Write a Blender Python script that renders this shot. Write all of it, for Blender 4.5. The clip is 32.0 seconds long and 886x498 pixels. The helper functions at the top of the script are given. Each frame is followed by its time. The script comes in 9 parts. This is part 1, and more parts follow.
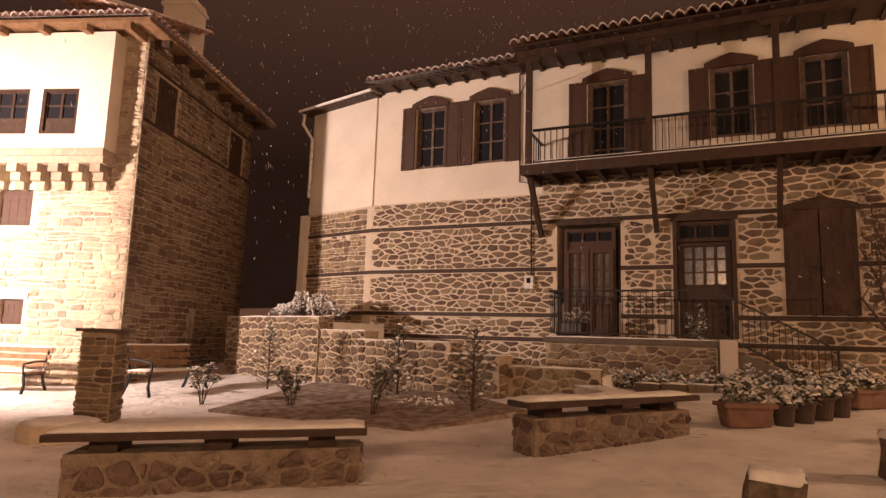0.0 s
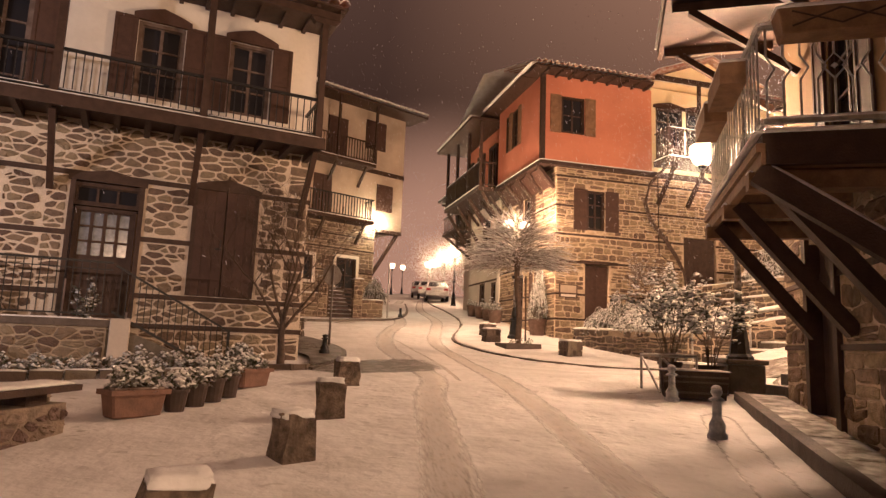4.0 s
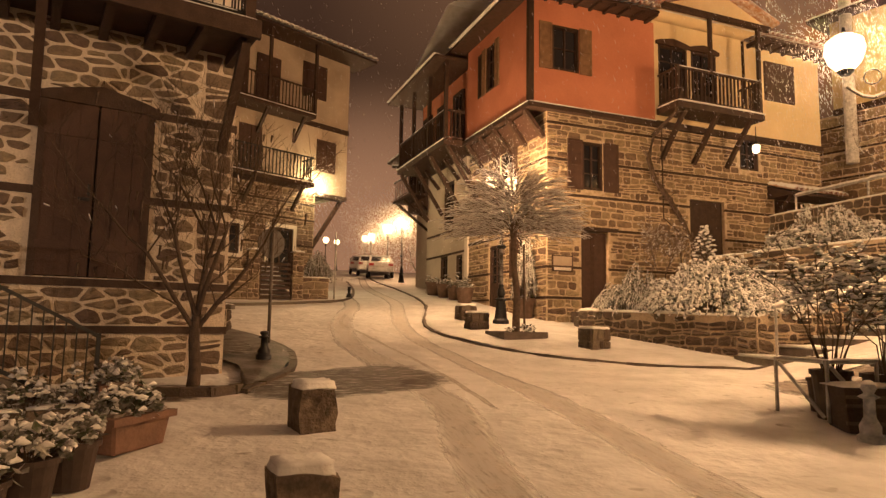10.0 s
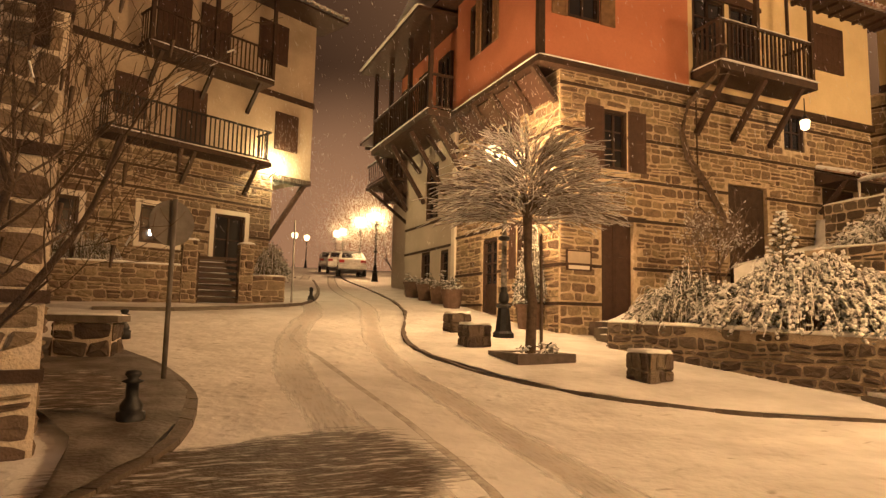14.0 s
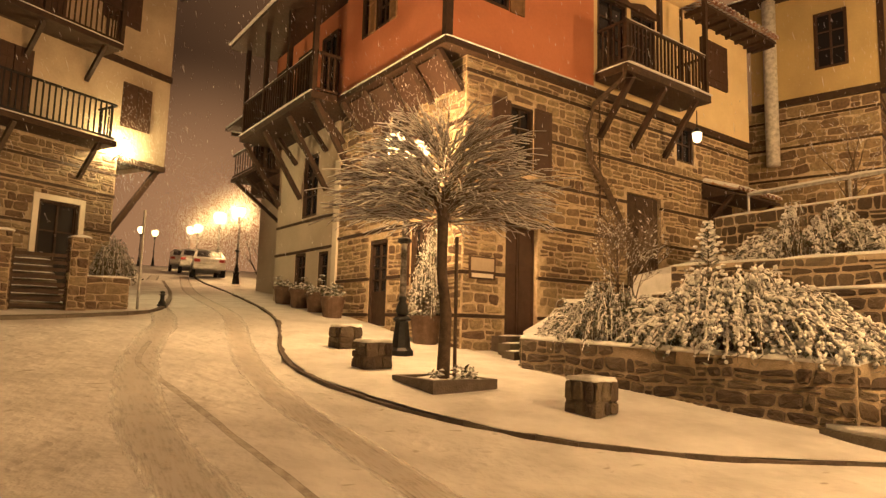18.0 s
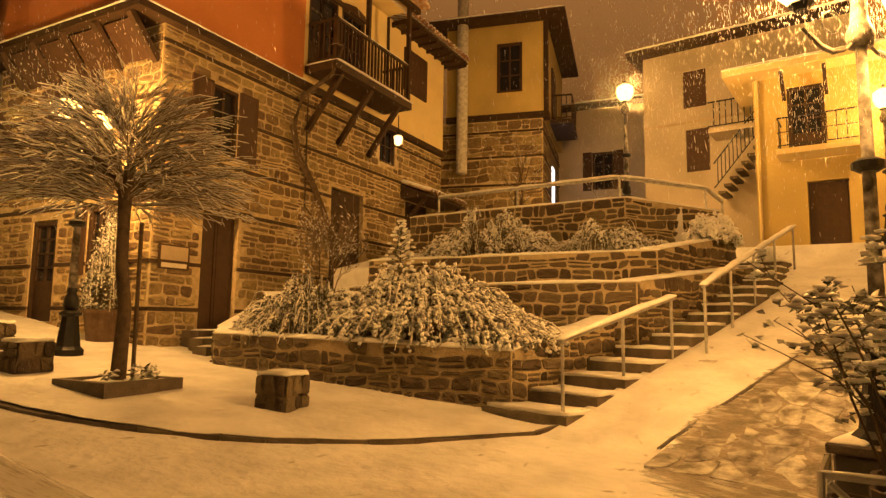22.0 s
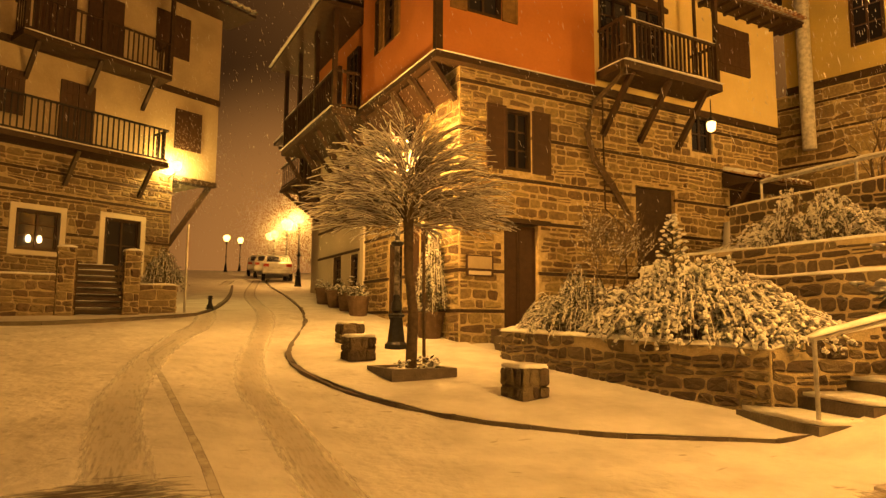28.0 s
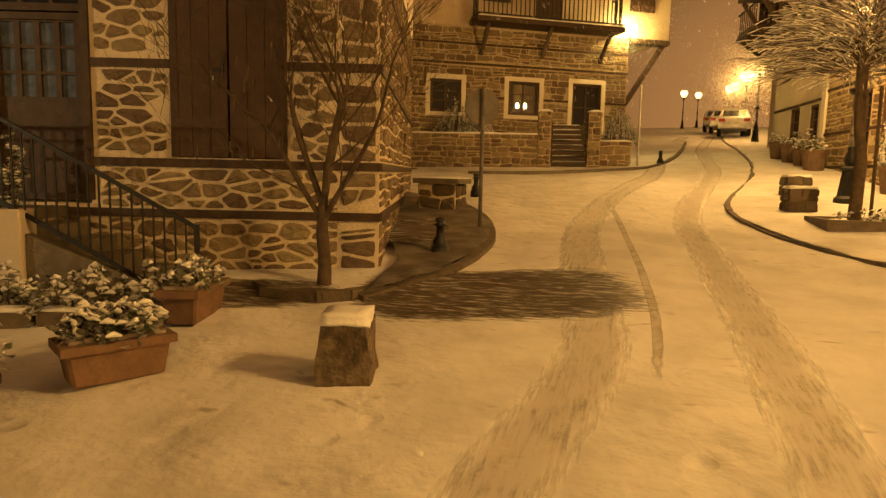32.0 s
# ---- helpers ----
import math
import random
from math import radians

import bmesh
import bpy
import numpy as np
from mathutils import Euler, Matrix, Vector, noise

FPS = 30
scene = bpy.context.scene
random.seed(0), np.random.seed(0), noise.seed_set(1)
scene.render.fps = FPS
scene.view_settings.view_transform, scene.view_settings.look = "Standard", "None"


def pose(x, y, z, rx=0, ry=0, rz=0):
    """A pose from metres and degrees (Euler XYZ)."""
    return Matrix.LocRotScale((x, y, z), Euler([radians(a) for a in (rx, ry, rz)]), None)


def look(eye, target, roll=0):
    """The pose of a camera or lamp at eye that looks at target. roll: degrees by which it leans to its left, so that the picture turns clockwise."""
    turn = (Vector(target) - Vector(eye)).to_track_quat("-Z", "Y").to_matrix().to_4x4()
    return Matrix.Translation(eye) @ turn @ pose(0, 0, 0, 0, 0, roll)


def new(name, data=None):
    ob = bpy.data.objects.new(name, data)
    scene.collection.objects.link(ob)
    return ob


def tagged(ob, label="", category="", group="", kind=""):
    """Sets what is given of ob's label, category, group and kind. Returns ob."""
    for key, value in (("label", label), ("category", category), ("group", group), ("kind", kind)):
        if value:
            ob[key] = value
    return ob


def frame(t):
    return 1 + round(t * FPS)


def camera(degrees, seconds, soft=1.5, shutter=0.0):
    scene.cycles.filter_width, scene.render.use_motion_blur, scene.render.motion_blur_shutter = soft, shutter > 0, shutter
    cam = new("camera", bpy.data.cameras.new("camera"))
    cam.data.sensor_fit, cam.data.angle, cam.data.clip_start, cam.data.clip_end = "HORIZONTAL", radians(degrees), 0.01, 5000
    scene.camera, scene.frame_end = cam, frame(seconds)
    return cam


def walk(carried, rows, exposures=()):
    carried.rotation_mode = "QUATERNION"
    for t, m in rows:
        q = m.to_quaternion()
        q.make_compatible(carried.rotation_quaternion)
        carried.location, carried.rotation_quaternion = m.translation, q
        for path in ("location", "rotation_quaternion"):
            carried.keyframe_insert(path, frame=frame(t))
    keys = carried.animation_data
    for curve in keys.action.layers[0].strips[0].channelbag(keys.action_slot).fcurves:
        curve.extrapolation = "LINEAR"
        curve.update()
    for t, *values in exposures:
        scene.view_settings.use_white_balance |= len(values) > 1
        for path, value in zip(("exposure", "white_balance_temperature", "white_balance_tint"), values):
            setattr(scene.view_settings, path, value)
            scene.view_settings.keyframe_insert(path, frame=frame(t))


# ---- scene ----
cam = camera(69.2, 32.0, soft=1.4)
PATH = [
    (0, (0.316, 0.274, 1.665), (-1.011, 1.744, 1.944), 1.8),
    (0.5, (0.299, 0.390, 1.649), (-0.998, 1.886, 1.930), 1.8),
    (1, (0.282, 0.498, 1.641), (-0.749, 2.188, 1.924), 2.1),
    (1.5, (0.249, 0.618, 1.637), (-0.393, 2.490, 1.924), 2.2),
    (2, (0.189, 0.748, 1.634), (-0.111, 2.704, 1.924), 2.0),
    (2.5, (0.098, 0.864, 1.629), (-0.193, 2.821, 1.919), 2.1),
    (3, (-0.014, 0.970, 1.621), (-0.303, 2.928, 1.910), 2.2),
    (3.5, (-0.118, 1.095, 1.624), (-0.229, 3.071, 1.918), 2.2),
    (4, (-0.197, 1.272, 1.627), (0.115, 3.226, 1.917), 2.2),
    (4.5, (-0.272, 1.490, 1.621), (0.081, 3.436, 1.912), 1.6),
    (6.5, (-0.543, 2.849, 1.579), (-0.070, 4.790, 1.655), 1.1),
    (7, (-0.618, 3.219, 1.719), (-0.143, 5.160, 1.818), 1.4),
    (7.5, (-0.658, 3.639, 1.764), (-0.174, 5.570, 1.949), 1.2),
    (8, (-0.672, 4.092, 1.768), (-0.181, 6.020, 1.970), 1.3),
    (8.5, (-0.644, 4.540, 1.774), (-0.152, 6.465, 2.002), 0.8),
    (9, (-0.552, 4.924, 1.810), (-0.041, 6.844, 2.032), 1.0),
    (9.5, (-0.509, 5.315, 1.855), (0.001, 7.236, 2.075), 1.1),
    (10, (-0.458, 5.742, 1.906), (0.073, 7.658, 2.127), 1.0),
    (10.5, (-0.327, 6.299, 1.952), (0.232, 8.207, 2.166), 1.3),
    (11, (-0.247, 6.736, 1.955), (0.328, 8.639, 2.171), 1.4),
    (11.5, (-0.158, 7.189, 2.001), (0.421, 9.09, 2.22), 1.4),
    (12, (-0.054, 7.659, 2.041), (0.529, 9.56, 2.258), 1.4),
    (12.5, (-0.005, 8.114, 2.04), (0.578, 10.015, 2.257), 1.3),
    (13, (0.112, 8.575, 2.112), (0.707, 10.472, 2.331), 1.3),
    (13.5, (0.228, 9.016, 2.152), (0.832, 10.91, 2.37), 1.3),
    (15.5, (0.437, 10.411, 2.28), (1.078, 12.292, 2.503), 1.3),
    (16, (0.418, 10.698, 2.323), (1.092, 12.567, 2.548), 1.3),
    (16.5, (0.498, 10.948, 2.36), (1.221, 12.799, 2.584), 1.2),
    (17, (0.518, 11.096, 2.384), (1.289, 12.928, 2.612), 1.2),
    (17.5, (0.46, 11.189, 2.394), (1.265, 13.005, 2.627), 1.3),
    (18, (0.396, 11.252, 2.366), (1.394, 12.969, 2.603), 1.6),
    (18.5, (0.434, 11.237, 2.369), (1.717, 12.752, 2.608), 1.6),
    (19, (0.432, 11.289, 2.4), (1.78, 12.748, 2.635), 1.1),
    (19.5, (0.44, 11.263, 2.398), (1.788, 12.722, 2.632), 1.2),
    (20, (0.464, 11.238, 2.395), (1.868, 12.643, 2.628), 1.1),
    (20.5, (0.495, 11.211, 2.4), (1.97, 12.542, 2.632), 1.0),
    (21, (0.519, 11.22, 2.388), (2.065, 12.467, 2.62), 1.1),
    (21.5, (0.521, 11.212, 2.393), (2.133, 12.373, 2.623), 1.0),
    (22, (0.516, 11.199, 2.395), (2.162, 12.312, 2.624), 0.8),
    (22.5, (0.512, 11.159, 2.376), (2.159, 12.27, 2.608), 0.8),
    (23, (0.545, 11.141, 2.374), (2.211, 12.222, 2.607), 0.9),
    (23.5, (0.561, 11.13, 2.38), (2.276, 12.135, 2.609), 0.9),
    (24, (0.593, 11.107, 2.378), (2.361, 12.013, 2.606), 0.9),
    (24.5, (0.739, 11.047, 2.371), (2.549, 11.869, 2.593), 0.7),
    (26.5, (1.454, 10.393, 2.373), (2.975, 11.673, 2.59), 0.8),
    (27, (1.472, 10.327, 2.323), (2.869, 11.739, 2.559), 1.4),
    (27.5, (1.508, 10.001, 2.294), (2.601, 11.659, 2.525), 0.6),
    (28, (1.562, 9.688, 2.367), (2.321, 11.525, 2.589), 0.3),
    (28.5, (1.591, 9.449, 2.325), (2.076, 11.376, 2.551), 0.8),
    (29, (1.63, 9.341, 2.306), (2.088, 11.274, 2.534), 0.8),
    (29.5, (1.599, 9.1, 2.282), (1.781, 11.083, 2.467), 0.7),
    (30, (1.599, 8.847, 2.225), (1.422, 10.83, 2.412), 1.0),
    (30.5, (1.552, 8.693, 2.199), (1.007, 10.609, 2.384), 1.1),
    (31, (1.625, 8.526, 2.183), (1.062, 10.445, 2.169), 1.1),
    (31.5, (1.689, 8.326, 2.24), (1.13, 10.231, 2.0), 1.2),
    (32, (1.705, 8.054, 2.233), (1.145, 9.959, 1.996), 1.3),
]

EXPO = [(0.0, 1.2, 5150, 36), (1.0, 1.6, 4600, 36), (2.0, 1.72, 4100, 38), (3.0, 1.75, 4250, 38), (4.5, 1.685, 4700, 27), (9.0, 1.248, 5150, 25), (13.0, 1.373, 5250, 18), (16.0, 1.394, 5300, 20), (19.5, 1.269, 6200, 10), (21.0, 1.04, 8300, 10), (22.0, 0.936, 8200, 12), (24.0, 0.749, 8600, 14), (27.0, 1.071, 9800, 14), (29.0, 1.244, 10000, 8), (30.2, 0.95, 8800, 9), (31.0, 1.45, 7000, 2), (32.0, 1.33, 7300, 2)]
walk(cam, [(t, look(eye, target, roll)) for t, eye, target, roll in PATH], exposures=EXPO)

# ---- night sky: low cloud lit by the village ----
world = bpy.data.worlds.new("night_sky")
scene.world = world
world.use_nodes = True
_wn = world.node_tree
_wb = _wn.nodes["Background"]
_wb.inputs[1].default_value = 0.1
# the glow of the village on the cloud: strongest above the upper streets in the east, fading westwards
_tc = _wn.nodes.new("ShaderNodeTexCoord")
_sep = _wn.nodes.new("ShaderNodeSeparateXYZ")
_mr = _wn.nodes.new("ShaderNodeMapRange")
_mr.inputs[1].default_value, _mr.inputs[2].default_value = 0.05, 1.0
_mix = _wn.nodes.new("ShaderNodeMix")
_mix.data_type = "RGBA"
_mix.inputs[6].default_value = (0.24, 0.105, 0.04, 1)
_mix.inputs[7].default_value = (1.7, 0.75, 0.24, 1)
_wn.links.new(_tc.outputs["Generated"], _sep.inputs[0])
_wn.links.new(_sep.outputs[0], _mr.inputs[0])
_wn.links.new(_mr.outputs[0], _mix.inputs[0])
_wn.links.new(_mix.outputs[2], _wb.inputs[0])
# cloud overhead, out of view, is brightened to lift shaded parts; hills stay dark
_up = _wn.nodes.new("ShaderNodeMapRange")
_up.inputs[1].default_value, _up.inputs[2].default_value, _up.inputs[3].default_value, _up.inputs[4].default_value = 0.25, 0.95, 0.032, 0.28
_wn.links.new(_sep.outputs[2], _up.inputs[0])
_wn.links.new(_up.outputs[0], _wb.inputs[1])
# glow of lamplit mist at the lane's end, painted as a soft spot on the sky
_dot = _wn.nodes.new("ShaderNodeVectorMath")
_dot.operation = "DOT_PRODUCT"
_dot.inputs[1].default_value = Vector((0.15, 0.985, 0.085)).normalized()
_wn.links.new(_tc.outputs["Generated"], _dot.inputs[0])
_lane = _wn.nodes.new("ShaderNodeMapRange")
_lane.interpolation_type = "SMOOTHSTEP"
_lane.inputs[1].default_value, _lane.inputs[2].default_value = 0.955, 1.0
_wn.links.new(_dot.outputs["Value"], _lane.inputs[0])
_mist_glow = _wn.nodes.new("ShaderNodeBackground")
_mist_glow.inputs[0].default_value = (0.15, 0.068, 0.024, 1)
_wn.links.new(_lane.outputs[0], _mist_glow.inputs[1])
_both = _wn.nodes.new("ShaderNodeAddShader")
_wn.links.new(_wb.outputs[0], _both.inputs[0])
_wn.links.new(_mist_glow.outputs[0], _both.inputs[1])
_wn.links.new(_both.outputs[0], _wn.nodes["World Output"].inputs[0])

AMBER = (1.0, 0.535, 0.165)
LN, LO, LS, LV, LF, LC, LT, LB = 370, 300, 540, 190, 420, 140, 3400, 560


def point_lamp(name, at, watts, colour, radius=0.12):
    d = bpy.data.lights.new(name, "POINT")
    d.energy, d.color, d.shadow_soft_size = watts, colour, radius
    ob = new(name, d)
    ob.location = at
    return ob


def flood_lamp(name, at, aim, watts, colour, radius=0.16, cone=96):
    d = bpy.data.lights.new(name, "SPOT")
    d.energy, d.color, d.shadow_soft_size = watts, colour, radius
    d.spot_size, d.spot_blend = radians(cone), 0.6
    ob = new(name, d)
    ob.matrix_world = look(at, aim)
    return ob


# ---- materials ----
def mat(name, colour, rough=0.8, metal=0.0, vary=0.15, scale=6.0, bump=0.2, fine=40.0, piece=0.0, second=None, mix_scale=2.0, spec=0.3):
    m = bpy.data.materials.new(name)
    m.use_nodes = True
    nt = m.node_tree
    b = nt.nodes["Principled BSDF"]
    b.inputs["Roughness"].default_value = rough
    b.inputs["Metallic"].default_value = metal
    b.inputs["Specular IOR Level"].default_value = spec
    tc = nt.nodes.new("ShaderNodeTexCoord")
    n1 = nt.nodes.new("ShaderNodeTexNoise")
    n1.inputs["Scale"].default_value = scale
    n1.inputs["Detail"].default_value = 5
    n2 = nt.nodes.new("ShaderNodeTexNoise")
    n2.inputs["Scale"].default_value = fine
    n2.inputs["Detail"].default_value = 3
    geo = nt.nodes.new("ShaderNodeNewGeometry")
    nt.links.new(geo.outputs["Position"], n1.inputs["Vector"])
    nt.links.new(geo.outputs["Position"], n2.inputs["Vector"])
    col = nt.nodes.new("ShaderNodeMix")
    col.data_type = "RGBA"
    col.inputs[6].default_value = (*colour, 1)
    other = second or tuple(c * 0.6 for c in colour)
    col.inputs[7].default_value = (*other, 1)
    ramp = nt.nodes.new("ShaderNodeMapRange")
    ramp.inputs[1].default_value, ramp.inputs[2].default_value = 0.38, 0.68
    nt.links.new(n1.outputs[0], ramp.inputs[0])
    nt.links.new(ramp.outputs[0], col.inputs[0])
    hsv = nt.nodes.new("ShaderNodeHueSaturation")
    nt.links.new(col.outputs[2], hsv.inputs["Color"])
    val = nt.nodes.new("ShaderNodeMath")
    val.operation = "MULTIPLY_ADD"
    val.inputs[1].default_value = vary * 2
    val.inputs[2].default_value = 1 - vary
    nt.links.new(n2.outputs[0], val.inputs[0])
    last = val
    if piece:
        info = nt.nodes.new("ShaderNodeObjectInfo")
        add = nt.nodes.new("ShaderNodeMath")
        add.operation = "ADD"
        nt.links.new(info.outputs["Random"], add.inputs[0])
        nt.links.new(geo.outputs["Random Per Island"], add.inputs[1])
        fr = nt.nodes.new("ShaderNodeMath")
        fr.operation = "FRACT"
        nt.links.new(add.outputs[0], fr.inputs[0])
        ma = nt.nodes.new("ShaderNodeMath")
        ma.operation = "MULTIPLY_ADD"
        ma.inputs[1].default_value, ma.inputs[2].default_value = piece * 2, 1 - piece
        nt.links.new(fr.outputs[0], ma.inputs[0])
        mu = nt.nodes.new("ShaderNodeMath")
        mu.operation = "MULTIPLY"
        nt.links.new(val.outputs[0], mu.inputs[0])
        nt.links.new(ma.outputs[0], mu.inputs[1])
        last = mu
        hu = nt.nodes.new("ShaderNodeMath")
        hu.operation = "MULTIPLY_ADD"
        hu.inputs[1].default_value, hu.inputs[2].default_value = 0.04, 0.48
        nt.links.new(fr.outputs[0], hu.inputs[0])
        nt.links.new(hu.outputs[0], hsv.inputs["Hue"])
    nt.links.new(last.outputs[0], hsv.inputs["Value"])
    nt.links.new(hsv.outputs[0], b.inputs["Base Color"])
    if bump:
        bp = nt.nodes.new("ShaderNodeBump")
        bp.inputs["Strength"].default_value = bump
        bp.inputs["Distance"].default_value = 0.02
        mixh = nt.nodes.new("ShaderNodeMath")
        mixh.operation = "ADD"
        nt.links.new(n1.outputs[0], mixh.inputs[0])
        nt.links.new(n2.outputs[0], mixh.inputs[1])
        nt.links.new(mixh.outputs[0], bp.inputs["Height"])
        nt.links.new(bp.outputs[0], b.inputs["Normal"])
    return m


def glow(name, colour, strength):
    m = bpy.data.materials.new(name)
    m.use_nodes = True
    b = m.node_tree.nodes["Principled BSDF"]
    b.inputs["Base Color"].default_value = (*colour, 1)
    b.inputs["Emission Color"].default_value = (*colour, 1)
    b.inputs["Emission Strength"].default_value = strength
    return m


def glass_mat(name, colour=(0.02, 0.02, 0.025), rough=0.06):
    m = bpy.data.materials.new(name)
    m.use_nodes = True
    b = m.node_tree.nodes["Principled BSDF"]
    b.inputs["Base Color"].default_value = (*colour, 1)
    b.inputs["Roughness"].default_value = rough
    b.inputs["Specular IOR Level"].default_value = 0.6
    return m


SNOW = mat("snow", (0.71, 0.695, 0.685), 0.75, vary=0.08, scale=1.6, bump=0.5, fine=8, second=(0.55, 0.535, 0.52))
def footprints(m):
    """Trodden relief for the snow sheet."""
    nt = m.node_tree
    bp = [n for n in nt.nodes if n.type == "BUMP"][0]
    geo = [n for n in nt.nodes if n.type == "NEW_GEOMETRY"][0]
    hgt = bp.inputs["Height"].links[0].from_socket
    vo = nt.nodes.new("ShaderNodeTexVoronoi")
    vo.inputs["Scale"].default_value = 2.6
    n3 = nt.nodes.new("ShaderNodeTexNoise")
    n3.inputs["Scale"].default_value, n3.inputs["Detail"].default_value = 3.5, 4
    nt.links.new(geo.outputs["Position"], vo.inputs["Vector"])
    nt.links.new(geo.outputs["Position"], n3.inputs["Vector"])
    mr = nt.nodes.new("ShaderNodeMapRange")
    mr.inputs[1].default_value, mr.inputs[2].default_value, mr.inputs[3].default_value, mr.inputs[4].default_value = 0.0, 0.22, -0.5, 0.0
    nt.links.new(vo.outputs["Distance"], mr.inputs[0])
    a1 = nt.nodes.new("ShaderNodeMath")
    a1.operation = "ADD"
    nt.links.new(mr.outputs[0], a1.inputs[0])
    nt.links.new(n3.outputs[0], a1.inputs[1])
    a2 = nt.nodes.new("ShaderNodeMath")
    a2.operation = "MULTIPLY_ADD"
    a2.inputs[1].default_value = 2.2
    nt.links.new(a1.outputs[0], a2.inputs[0])
    nt.links.new(hgt, a2.inputs[2])
    nt.links.new(a2.outputs[0], bp.inputs["Height"])
    bp.inputs["Distance"].default_value = 0.05
    bp.inputs["Strength"].default_value = 0.5


footprints(SNOW)


def scuffs(m, mark_tone, scale, least):
    """Scattered scuffs and boot marks: packed grey snow and the shade of the dents, both put into the colour."""
    nt = m.node_tree
    b = nt.nodes["Principled BSDF"]
    base = b.inputs["Base Color"].links[0].from_socket
    geo = nt.nodes.new("ShaderNodeNewGeometry")
    warp = nt.nodes.new("ShaderNodeTexNoise")
    warp.inputs["Scale"].default_value = 2.5
    add = nt.nodes.new("ShaderNodeVectorMath")
    add.operation = "MULTIPLY_ADD"
    add.inputs[1].default_value = (0.5, 0.5, 0.5)
    nt.links.new(geo.outputs["Position"], warp.inputs["Vector"])
    nt.links.new(warp.outputs["Color"], add.inputs[0])
    nt.links.new(geo.outputs["Position"], add.inputs[2])
    mp = nt.nodes.new("ShaderNodeMapping")
    mp.inputs["Scale"].default_value = (0.7, 1.5, 1)
    nt.links.new(add.outputs[0], mp.inputs["Vector"])
    vo = nt.nodes.new("ShaderNodeTexVoronoi")
    vo.inputs["Scale"].default_value = scale
    nt.links.new(mp.outputs[0], vo.inputs["Vector"])
    near = nt.nodes.new("ShaderNodeMapRange")
    near.inputs[1].default_value, near.inputs[2].default_value, near.inputs[3].default_value, near.inputs[4].default_value = 0.1, 0.24, 1.0, 0.0
    nt.links.new(vo.outputs["Distance"], near.inputs[0])
    sep = nt.nodes.new("ShaderNodeSeparateColor")
    nt.links.new(vo.outputs["Color"], sep.inputs[0])
    pick = nt.nodes.new("ShaderNodeMapRange")
    pick.inputs[1].default_value, pick.inputs[2].default_value = least, least + 0.4
    nt.links.new(sep.outputs[0], pick.inputs[0])
    mul = nt.nodes.new("ShaderNodeMath")
    mul.operation = "MULTIPLY"
    nt.links.new(near.outputs[0], mul.inputs[0])
    nt.links.new(pick.outputs[0], mul.inputs[1])
    mx = nt.nodes.new("ShaderNodeMix")
    mx.data_type = "RGBA"
    mx.inputs[7].default_value = (*mark_tone, 1)
    nt.links.new(mul.outputs[0], mx.inputs[0])
    nt.links.new(base, mx.inputs[6])
    nt.links.new(mx.outputs[2], b.inputs["Base Color"])


SNOW_SMOOTH = SNOW.copy()
SNOW_SMOOTH.name = "untrodden_snow"
[n for n in SNOW_SMOOTH.node_tree.nodes if n.type == "BUMP"][0].inputs["Strength"].default_value = 0.3
scuffs(SNOW, (0.36, 0.335, 0.31), 4.2, 0.55)
SNOWCAP = mat("snow_cap", (0.78, 0.77, 0.76), 0.8, vary=0.08, scale=5, bump=0.5, fine=25, second=(0.66, 0.65, 0.63))
STONE_A = mat("brown_rubble_stone", (0.2, 0.148, 0.098), 0.85, vary=0.3, scale=9, bump=0.6, fine=60, piece=0.4, second=(0.145, 0.11, 0.075))
STONE_O = mat("ochre_ashlar_stone", (0.27, 0.2, 0.12), 0.85, vary=0.3, scale=11, bump=0.8, fine=60, piece=0.42, second=(0.17, 0.125, 0.08))
STONE_D = mat("dark_garden_stone", (0.115, 0.088, 0.062), 0.85, vary=0.25, scale=9, bump=0.7, fine=50, piece=0.4, second=(0.09, 0.07, 0.055))
MORTAR_S = mat("dull_seat_mortar", (0.27, 0.215, 0.155), 0.95, vary=0.3, scale=9, bump=0.9, fine=45, second=(0.17, 0.135, 0.1))
MORTAR = mat("pale_lime_mortar", (0.6, 0.51, 0.39), 0.95, vary=0.25, scale=9, bump=0.9, fine=45, second=(0.54, 0.46, 0.34))
MORTAR_O = mat("ochre_mortar", (0.6, 0.49, 0.33), 0.95, vary=0.28, scale=9, bump=0.9, fine=45, second=(0.42, 0.33, 0.2))
STONE_P = mat("pale_dressed_stone", (0.44, 0.37, 0.27), 0.85, vary=0.2, scale=9, bump=0.6, fine=60, piece=0.25, second=(0.34, 0.28, 0.2))
MORTAR_D = mat("grey_lime_mortar", (0.44, 0.36, 0.25), 0.95, vary=0.28, scale=9, bump=0.9, fine=45, second=(0.33, 0.27, 0.18))
PLASTER = mat("white_lime_plaster", (0.72, 0.67, 0.58), 0.9, vary=0.06, scale=0.8, bump=0.25, fine=12, second=(0.62, 0.57, 0.48))
ORANGE = mat("orange_render", (0.62, 0.25, 0.125), 0.85, vary=0.07, scale=0.9, bump=0.2, fine=18, second=(0.53, 0.205, 0.1))
YELLOW = mat("yellow_render", (0.56, 0.44, 0.2), 0.85, vary=0.07, scale=0.9, bump=0.2, fine=18, second=(0.46, 0.36, 0.165))
YELLOW_P = mat("pale_yellow_render", (0.76, 0.63, 0.36), 0.85, vary=0.06, scale=0.9, bump=0.2, fine=18, second=(0.68, 0.55, 0.3))
CREAM = mat("cream_render", (0.5, 0.41, 0.3), 0.88, vary=0.12, scale=0.9, bump=0.25, fine=18, second=(0.37, 0.3, 0.215))
